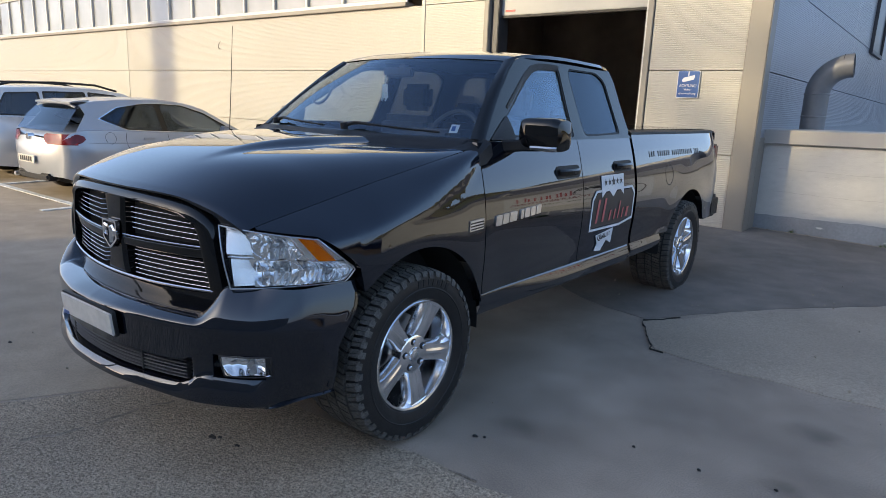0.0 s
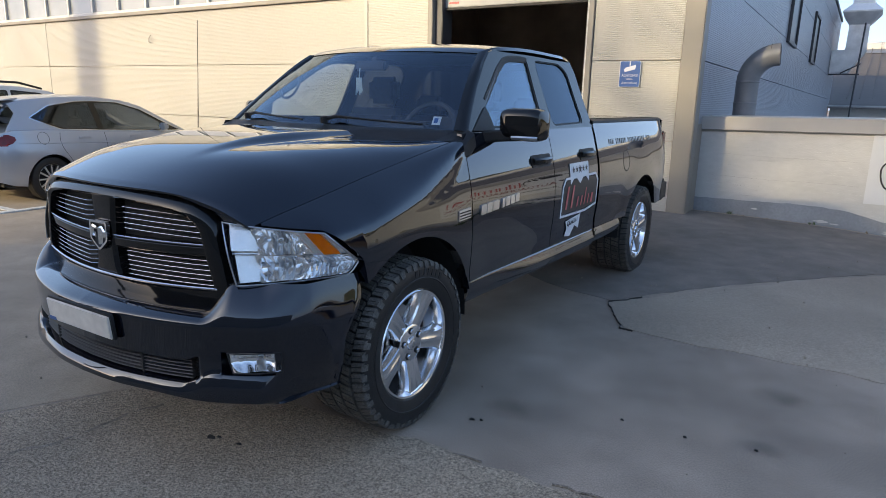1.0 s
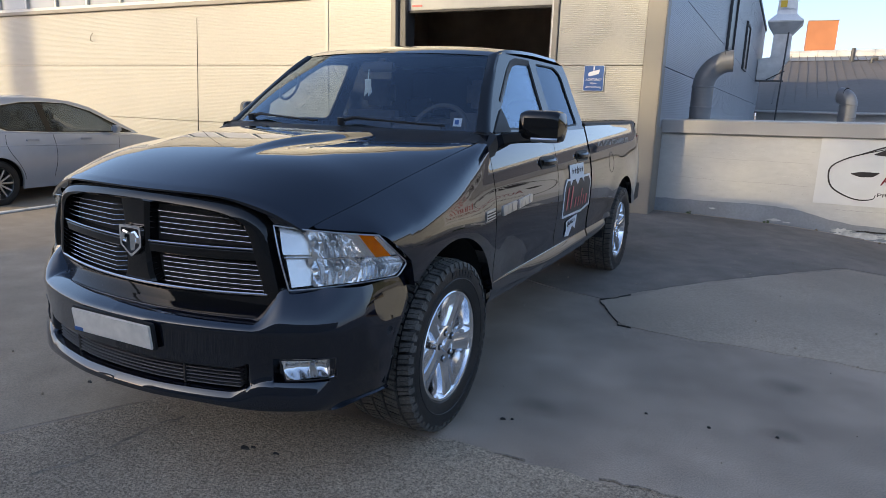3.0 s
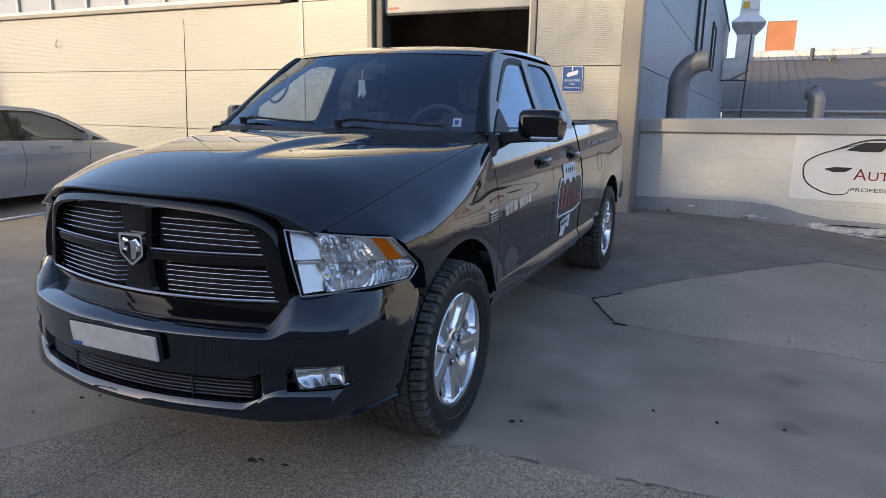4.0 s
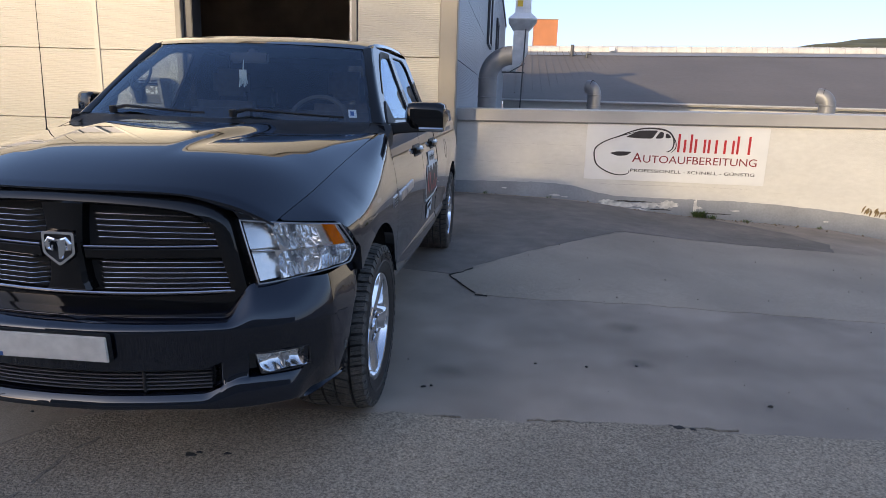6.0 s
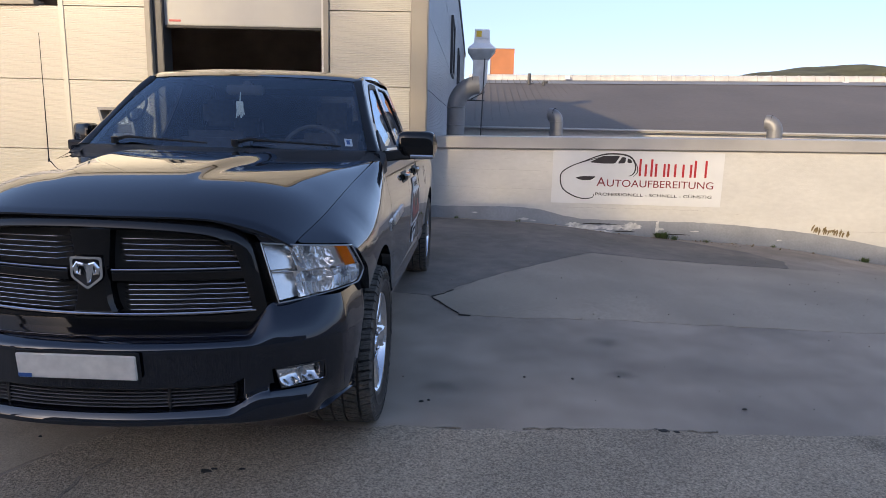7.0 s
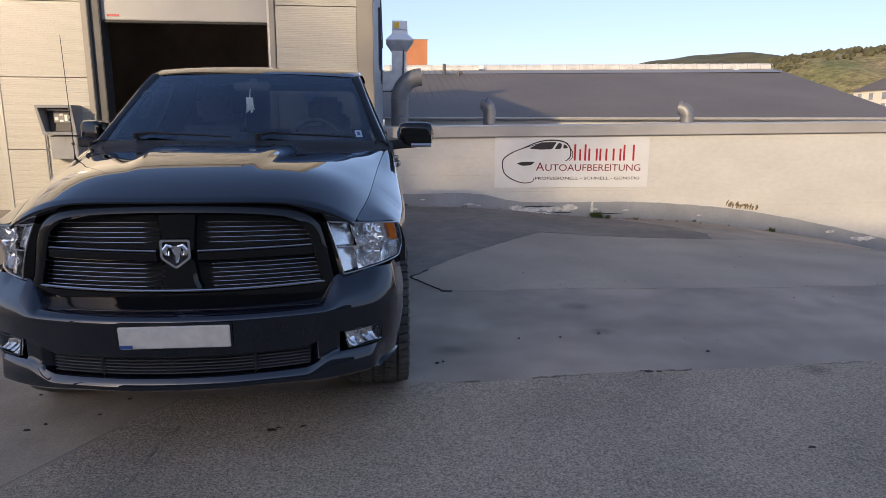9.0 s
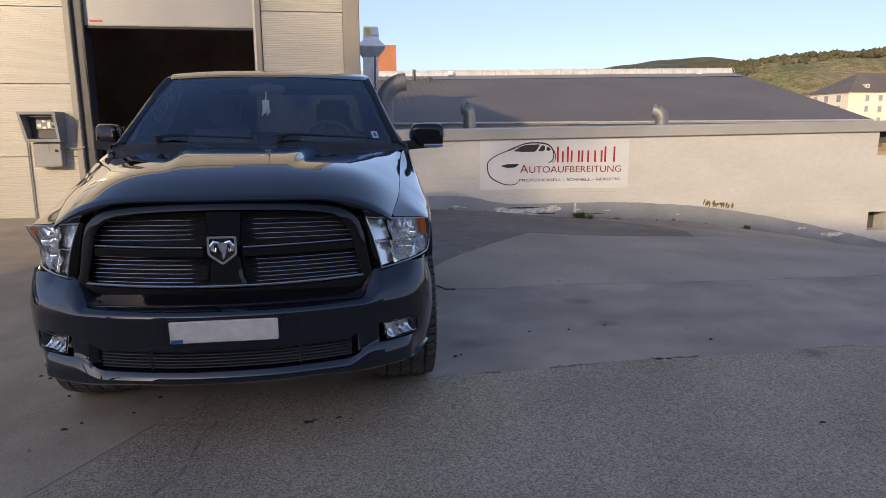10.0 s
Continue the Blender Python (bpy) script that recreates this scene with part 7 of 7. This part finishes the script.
def build_wheel():
    root = new("wheel")
    ty = part("tyre", tyre_mesh(), M["rubber"], root, "black all-terrain tyre")
    part("tread", tread_mesh(), M["tread"], ty, "dusty grey tread blocks", smooth=20)
    # raised sidewall marks, plain shapes
    bm = bmesh.new()
    for k in range(7):
        a0 = math.radians(58 + k * 5.6)
        q = [bm.verts.new((x, r * math.cos(a), r * math.sin(a))) for a in (a0, a0 + 0.062) for r, x in ((0.332, 0.1362), (0.362, 0.1356))]
        t = [bm.verts.new(v.co + Vector((0.0016, 0, 0))) for v in q]
        bm.faces.new((t[0], t[1], t[3], t[2]))
        for i, j in ((0, 1), (1, 3), (3, 2), (2, 0)):
            bm.faces.new((q[i], q[j], t[j], t[i]))
    part("sidewall_marks", bm, M["plastic"], ty, smooth=0)
    part("sidewall_rib", revolve([(0.315, 0.1345), (0.317, 0.1368), (0.321, 0.1368), (0.323, 0.1352)], 72), M["rubber"], ty)
    rim = part("rim", revolve([(0.258, 0.108), (0.262, 0.116), (0.257, 0.121), (0.248, 0.118), (0.242, 0.10), (0.238, 0.06), (0.228, 0.02), (0.218, -0.06), (0.228, -0.12)], 72), M["wheelchrome"], root, "polished chrome rim")
    for k in range(5):
        part("spoke", spoke(math.radians(62 + 72 * k)), M["wheelchrome"], rim)
    part("hub_cap", revolve([(0.0, 0.110), (0.02, 0.1095), (0.03, 0.107), (0.034, 0.100), (0.036, 0.08)], 28), M["wheelchrome"], rim)
    part("hub_mark", revolve([(0.0, 0.1115), (0.012, 0.111), (0.017, 0.1095)], 16), M["satin"], rim)
    part("hub_plate", revolve([(0.0, 0.097), (0.080, 0.0985), (0.090, 0.094), (0.094, 0.02)], 40), M["wheelchrome"], rim)
    for k in range(5):
        a = math.radians(62 + 36 + 72 * k)
        c = Vector((0, 0.064 * math.cos(a), 0.064 * math.sin(a)))
        part("lug_recess", tubed([c + Vector((0.08, 0, 0)), c + Vector((0.1005, 0, 0))], 0.0165, 14), M["plastic"], rim)
        part("lug_nut", tubed([c + Vector((0.09, 0, 0)), c + Vector((0.106, 0, 0)), c + Vector((0.110, 0, 0))], [0.0115, 0.011, 0.007], 6), M["wheelchrome"], rim)
    part("brake_disc", revolve([(0.05, -0.01), (0.17, -0.01), (0.172, -0.03), (0.05, -0.03)], 48), M["satin"], root, "brake disc")
    part("wheel_back", revolve([(0.0, -0.045), (0.232, -0.05), (0.232, -0.07)], 40), M["well"], root)
    return root


w0 = build_wheel()
w0.parent = truck
w0.matrix_basis = pose(0.864, WHEEL_Y[0], TR + 0.004)
for x, y, rz, rx in ((0.856, WHEEL_Y[1], 0, 24), (-0.864, WHEEL_Y[0], 180, 15), (-0.856, WHEEL_Y[1], 180, 50)):
    c = copy_thing(w0, pose(x, y, TR + (0.004 if y < 1 else -0.002)) @ pose(0, 0, 0, 0, 0, rz) @ pose(0, 0, 0, rx))
    c.parent = truck


# ---------------------------------------------------------------- parked cars (local: nose towards +y, right side at +x)
def car_wheel(r, w, spokes, name="wheel"):
    root = new(name)
    part("tyre", revolve([(r * 0.68, -w / 2 + 0.01), (r * 0.8, -w / 2), (r * 0.95, -w / 2 + 0.012), (r, -w / 2 + 0.035), (r, w / 2 - 0.035), (r * 0.95, w / 2 - 0.012), (r * 0.8, w / 2), (r * 0.68, w / 2 - 0.01)], 40), M["rubber"], root)
    rim = part("rim", revolve([(r * 0.69, w / 2 - 0.02), (r * 0.66, w / 2 - 0.012), (r * 0.63, w / 2 - 0.03), (r * 0.60, -w / 2 + 0.03)], 40), M["satin"], root)
    part("wheel_back", revolve([(0.0, -0.02), (r * 0.6, -0.02)], 24), M["well"], root)
    for k in range(spokes):
        a = 2 * math.pi * k / spokes
        bm = bmesh.new()
        add_box(bm, w / 2 - 0.05, w / 2 - 0.025, -0.011, 0.011, 0.03, r * 0.65, 0.003, pose(0, 0, 0, math.degrees(a)))
        part("spoke", bm, M["satin"], rim)
    part("hub", revolve([(0, w / 2 - 0.015), (0.045, w / 2 - 0.02), (0.05, w / 2 - 0.05)], 20), M["satin"], rim)
    return root


def car_body(root, prof_low, prof_belt, prof_roof, half, paint, wheels, wr, length, tumble=0.22):
    """A car shell: body below the belt as columns along y, and a cabin above it."""
    def body_x(y, z):
        tuck = 0.0
        for q in (min(1, max(0, y) / 0.42), min(1, max(0, length - y) / 0.8)):
            tuck += 0.20 * (1 - math.sqrt(1 - (1 - q) ** 2))
        zz = (z - 0.25) / 0.75
        return (half - tuck) * (0.955 + 0.09 * math.sin(min(1, max(0, zz)) * math.pi * 0.9)) - 0.03 * max(0, zz - 0.75)

    def low_z(y):
        z = lerp(prof_low, y)
        for c in wheels:
            if abs(y - c) < wr + 0.05:
                z = max(z, 0.3 + math.sqrt((wr + 0.05) ** 2 - (y - c) ** 2))
        return z

    ys = sorted({length * i / 60 for i in range(61)} | {0.002, 0.008, 0.018, 0.03, 0.05, 0.1, length - 0.002, length - 0.01, length - 0.03, length - 0.05} | {c + (wr + 0.05) * math.cos(a) for c in wheels for a in [k * math.pi / 24 for k in range(25)]})
    shell = bmesh.new()
    for sg in (1, -1):
        rows = []
        for y in ys:
            a, b = low_z(y), lerp(prof_belt, y)
            rows.append([(sg * (body_x(y, a) - 0.04), y, a)] + [(sg * body_x(y, a + (b - a) * k / 12), y, a + (b - a) * k / 12) for k in range(13)])
        add_grid(shell, rows)
    # top skin (bonnet and tail deck) and the nose and tail closings
    rows = []
    for y in ys:
        b = lerp(prof_belt, y)
        x = body_x(y, b)
        rows.append([(x * u, y, b + 0.05 * (1 - u * u)) for u in [-1 + i / 6 for i in range(13)]])
    part("body_top", gridded(rows, merge=0), paint, root)
    for y, s in ((0, -1), (length, 1)):
        b, a = lerp(prof_belt, y), lerp(prof_low, y)
        rows = [[(body_x(y, a + (b - a) * k / 12) * u, y + s * (0.11 + 0.05 * math.sin(k / 12 * math.pi)) * (1 - u * u), a + (b - a) * k / 12 + (0.05 * (1 - u * u) if k == 12 else 0)) for u in [-1 + i / 10 for i in range(21)]] for k in range(13)]
        add_grid(shell, rows)
    bmesh.ops.remove_doubles(shell, verts=shell.verts, dist=0.001)
    part("body_shell", shell, paint, root, smooth=50)
    return body_x


def roof_shell(root, paint, y_pts, half_top, roof_z):
    rows = []
    for y, z in roof_z:
        rows.append([(half_top * u, y, z - 0.05 * u**4 + 0.012 * (1 - u * u)) for u in [-1 + i / 8 for i in range(17)]])
    part("roof", thick(gridded(rows, merge=0), 0.03), paint, root)


def side_plate(root, name, outline, holes, material, half, belt, top, tuck, depth=0.02, off=0.0):
    for sg in (1, -1):
        bm = plate(fine(outline, 0.12), [fine(h, 0.1) for h in holes], depth, lambda a, b, d: Vector((sg * (half - tuck * max(0, (b - belt) / (top - belt)) - d + off), a, b)))
        o = part(name, bm, material, root)
        if material in (M["smoked"], M["dark_glass"]):
            o.visible_shadow = False


# silver hatchback
hatch = empty("hatchback_car", "silver hatchback parked nose-in at the facade", "car", "parked cars")
L, HW = 4.42, 0.905
belt = [(0, 0.86), (0.12, 0.98), (0.3, 1.02), (0.8, 1.02), (1.6, 0.985), (2.8, 0.95), (3.35, 0.93), (3.9, 0.83), (4.3, 0.68), (4.42, 0.6)]
lowp = [(0, 0.34), (0.25, 0.26), (0.6, 0.22), (3.8, 0.22), (4.42, 0.28)]
bx = car_body(hatch, lowp, belt, None, HW, M["silver"], (0.80, 3.50), 0.33, L)
top_z = [(0.32, 1.40), (0.55, 1.44), (1.1, 1.495), (1.7, 1.51), (2.2, 1.47), (2.5, 1.40)]
roof_shell(hatch, M["silver"], None, 0.62, top_z)
frame_out = [(0.22, 1.01), (0.42, 1.25), (0.36, 1.38), (0.6, 1.44), (1.1, 1.48), (1.7, 1.49), (2.2, 1.45), (2.55, 1.36), (3.35, 0.955), (2.8, 0.955), (1.6, 0.99), (0.8, 1.02)]
win_a = smooth_loop([(0.72, 1.19), (0.98, 1.33), (1.4, 1.40), (1.62, 1.41), (1.66, 1.02), (1.1, 1.04)], 0.03, 3)
win_b = smooth_loop([(1.76, 1.01), (1.72, 1.41), (2.1, 1.40), (2.5, 1.29), (2.92, 1.06), (2.92, 0.99)], 0.03, 3)
glazed = smooth_loop([(0.62, 1.19), (0.95, 1.355), (1.4, 1.422), (1.72, 1.43), (2.12, 1.415), (2.52, 1.31), (3.05, 1.045), (3.22, 0.975), (2.92, 0.975), (1.66, 1.005), (1.05, 1.03)], 0.025, 3)
side_plate(hatch, "cabin_side", frame_out, [glazed], M["silver"], 0.845, 0.95, 1.5, 0.225)
side_plate(hatch, "window_surround", grow(glazed, 1.01), [win_a, win_b], M["gloss"], 0.838, 0.95, 1.5, 0.225, 0.008)
side_plate(hatch, "side_window", win_a, [], M["smoked"], 0.835, 0.95, 1.5, 0.225, 0.004)
side_plate(hatch, "side_window", win_b, [], M["smoked"], 0.835, 0.95, 1.5, 0.225, 0.004)
side_plate(hatch, "chrome_line", grow(glazed, 1.022), [grow(glazed, 1.0)], M["chrome"], 0.851, 0.95, 1.5, 0.225, 0.008)
part("rear_window", gridded([[(x * w, y + 0.05 * x * x, z) for x in (-1, -0.5, 0, 0.5, 1)] for y, z, w in ((0.0, 1.0, 0.74), (0.15, 1.2, 0.735), (0.33, 1.39, 0.655))]), M["dark_glass"], hatch, "dark heated rear window")
part("spoiler", thick(gridded([[(x, y - 0.06 * (1 - x * x * 2), z + 0.012 * (1 - x * x)) for x in [-0.56 + i * 1.12 / 10 for i in range(11)]] for y, z in ((0.60, 1.452), (0.42, 1.432), (0.30, 1.412), (0.302, 1.385))]), 0.02), M["silver"], hatch)
part("front_screen", gridded([[(x * w, y - 0.10 * x * x, z) for x in (-1, -0.5, 0, 0.5, 1)] for y, z, w in ((3.5, 0.98, 0.72), (3.0, 1.2, 0.68), (2.5, 1.42, 0.60))]), M["tinted"], hatch).visible_shadow = False
for sg in (1, -1):
    rows = []
    for z, cut in ((0.815, 0.16), (0.85, 0.05), (0.895, 0.0), (0.94, 0.02), (0.968, 0.10)):
        k = (z - 0.34) / 0.52
        row = []
        for u in (0.56 + cut, 0.68, 0.80, 0.90, 0.99):
            row.append((sg * bx(0, z) * u, -(0.11 + 0.05 * math.sin(min(1, k) * math.pi)) * (1 - u * u) - 0.008 + 0.16 * max(0, z - 0.86), z))
        for y in (0.004, 0.012, 0.025, 0.045, 0.08, 0.13, 0.19, 0.30 - cut):
            row.append((sg * (bx(y, z) + 0.006), y + 0.16 * max(0, z - 0.86), z))
        rows.append(row)
    part("tail_lamp", thick(gridded(rows), 0.012), M["tail"], hatch, "red tail lamp")
    part("door_mirror", boxed(sg * 0.9 - 0.0, sg * 1.03, 2.72, 2.86, 0.98, 1.1, 0.03), M["silver"], hatch)
    for hy in (1.25, 2.15):
        part("door_handle", boxed(sg * (bx(hy, 0.93) - 0.01), sg * (bx(hy, 0.93) + 0.03), hy, hy + 0.2, 0.885, 0.915, 0.008), M["silver"], hatch)
    for line in (((0.97, 0.98), (0.95, 0.86), (0.99, 0.74), (1.10, 0.58), (1.18, 0.44), (1.2, 0.36)), ((1.70, 0.97), (1.71, 0.8), (1.70, 0.6), (1.66, 0.36)), ((2.88, 0.92), (2.84, 0.75), (2.78, 0.55), (2.74, 0.36))):
        part("shut_line", tubed([(sg * (bx(y, z) + 0.0005), y, z) for y, z in spline(list(line), 4)], 0.0035, 4), M["plastic"], hatch)
    part("waist_crease", tubed([(sg * (bx(y, 0.855 - 0.02 * y) + 0.001), y, 0.855 - 0.02 * y) for y in [0.32 + 0.14 * i for i in range(21)]], [0.002] + [0.007] * 19 + [0.002], 8), M["silver"], hatch)
part("fuel_flap", tubed([(bx(0.70 + 0.085 * math.cos(q), 0.91 + 0.085 * math.sin(q)) + 0.0005, 0.70 + 0.085 * math.cos(q), 0.91 + 0.085 * math.sin(q)) for q in [i * math.pi / 12 for i in range(25)]], 0.003, 4, cap=False), M["plastic"], hatch)
part("number_plate", boxed(-0.26, 0.26, -0.185, -0.165, 0.52, 0.63, 0.004), M["plate"], hatch, "plate with unreadable dark bars")
for k in range(6):
    part("plate_bar", boxed(-0.2 + k * 0.068, -0.155 + k * 0.068, -0.189, -0.186, 0.54, 0.61), M["ink"], hatch)
part("lower_valance", boxed(-0.52, 0.52, -0.13, 0.05, 0.27, 0.38, 0.03), M["plastic"], hatch)
part("round_badge", tubed([(0, -0.05, 0.9), (0, -0.14, 0.9)], 0.045, 16), M["chrome"], hatch)
part("tail_pipe", tubed([(-0.5, -0.16, 0.3), (-0.5, 0.1, 0.3)], 0.035, 12), M["satin"], hatch)
for sx in (0.36, -0.36):
    s = part("seat", boxed(sx - 0.23, sx + 0.23, 2.0, 2.14, 0.5, 1.12, 0.05), M["seatm"], hatch)
    part("headrest", boxed(sx - 0.12, sx + 0.12, 1.98, 2.08, 1.13, 1.31, 0.04), M["seatm"], s)
    part("rear_headrest", boxed(sx - 0.12, sx + 0.12, 1.12, 1.22, 1.05, 1.22, 0.04), M["seatm"], hatch)
part("underbody", boxed(-0.74, 0.74, 0.15, 4.2, 0.24, 0.8), M["well"], hatch, smooth=0)
hw = car_wheel(0.325, 0.21, 12)
hw.parent = hatch
hw.matrix_basis = pose(0.79, 0.80, 0.32)
for x, y, rz in ((0.79, 3.50, 0), (-0.79, 0.80, 180), (-0.79, 3.50, 180)):
    c = copy_thing(hw, pose(x, y, 0.32, 0, 0, rz))
    c.parent = hatch
hatch.matrix_basis = pose(-7.74, 1.52, 0.0, 0, 0, 2.0) @ Matrix.Diagonal((1, 0.89, 0.965, 1))

# pale estate car beyond it
estate = empty("estate_car", "pale silver estate car with roof rails, parked nose-in", "car", "parked cars")
L, HW = 4.65, 0.92
belt = [(0, 0.95), (0.1, 1.06), (0.4, 1.1), (1.6, 1.06), (3.0, 1.0), (3.5, 0.97), (4.1, 0.87), (4.5, 0.72), (4.65, 0.64)]
bx = car_body(estate, lowp[:-1] + [(4.65, 0.28)], belt, None, HW, M["carwhite"], (0.95, 3.7), 0.34, L)
roof_shell(estate, M["carwhite"], None, 0.66, [(0.12, 1.56), (0.4, 1.60), (1.2, 1.65), (2.0, 1.65), (2.5, 1.58), (2.75, 1.48)])
frame_out = [(0.06, 1.08), (0.12, 1.5), (0.4, 1.585), (1.2, 1.63), (2.0, 1.63), (2.5, 1.56), (2.75, 1.46), (3.5, 1.0), (3.0, 1.0), (1.6, 1.06)]
wins = [smooth_loop([(0.28, 1.14), (0.5, 1.5), (1.0, 1.53), (1.02, 1.12)], 0.03, 3), smooth_loop([(1.1, 1.12), (1.1, 1.54), (1.78, 1.55), (1.82, 1.09)], 0.03, 3), smooth_loop([(1.9, 1.09), (1.88, 1.55), (2.35, 1.51), (2.95, 1.14), (2.95, 1.04)], 0.03, 3)]
side_plate(estate, "cabin_side", frame_out, wins, M["carwhite"], 0.86, 1.0, 1.62, 0.21)
for w in wins:
    side_plate(estate, "side_window", w, [], M["smoked"], 0.85, 1.0, 1.62, 0.21, 0.004)
    side_plate(estate, "window_trim", grow(w, 1.06), [grow(w, 0.97)], M["plastic"], 0.864, 1.0, 1.62, 0.21, 0.008)
part("rear_window", gridded([[(x * w, y + 0.04 * x * x, z) for x in (-1, -0.5, 0, 0.5, 1)] for y, z, w in ((-0.02, 1.1, 0.72), (0.08, 1.5, 0.66))]), M["winglass"], estate)
part("front_screen", gridded([[(x * w, y - 0.10 * x * x, z) for x in (-1, 0, 1)] for y, z, w in ((3.6, 1.0, 0.74), (2.72, 1.5, 0.62))]), M["tinted"], estate).visible_shadow = False
for sg in (1, -1):
    part("roof_rail", tubed([(sg * 0.64, 0.35, 1.61), (sg * 0.65, 0.6, 1.68), (sg * 0.66, 1.3, 1.715), (sg * 0.66, 2.0, 1.70), (sg * 0.65, 2.4, 1.60)], 0.02, 8), M["plastic"], estate, "black roof rail")
    part("tail_lamp", gridded([[(sg * x, y, z) for x, y in ((0.60, -0.10), (0.76, -0.01), (0.86, 0.16))] for z in (0.85, 1.0, 1.12)]), M["tail"], estate, "red tail lamp")
    for hy in (1.4, 2.35):
        part("door_handle", boxed(sg * (bx(hy, 0.98) - 0.01), sg * (bx(hy, 0.98) + 0.03), hy, hy + 0.2, 0.94, 0.97, 0.008), M["carwhite"], estate)
part("fuel_flap", tubed([(bx(0.75, 0.93) - 0.004, 0.75, 0.93), (bx(0.75, 0.93) + 0.004, 0.75, 0.93)], 0.09, 20), M["carwhite"], estate)
for sx in (0.36, -0.36):
    part("headrest", boxed(sx - 0.12, sx + 0.12, 1.98, 2.08, 1.2, 1.4, 0.04), M["seatm"], estate)
part("aerial", tubed([(0, 0.3, 1.6), (0, 0.12, 1.82)], 0.005, 5), M["plastic"], estate)
part("underbody", boxed(-0.75, 0.75, 0.15, 4.4, 0.24, 0.85), M["well"], estate, smooth=0)
ew = car_wheel(0.335, 0.21, 10)
ew.parent = estate
ew.matrix_basis = pose(0.80, 0.95, 0.33)
for x, y, rz in ((0.80, 3.7, 0), (-0.80, 0.95, 180), (-0.80, 3.7, 180)):
    c = copy_thing(ew, pose(x, y, 0.33, 0, 0, rz))
    c.parent = estate
estate.matrix_basis = pose(-10.6, 1.35, 0.0, 0, 0, 2.0) @ Matrix.Diagonal((1, 1, 0.965, 1))
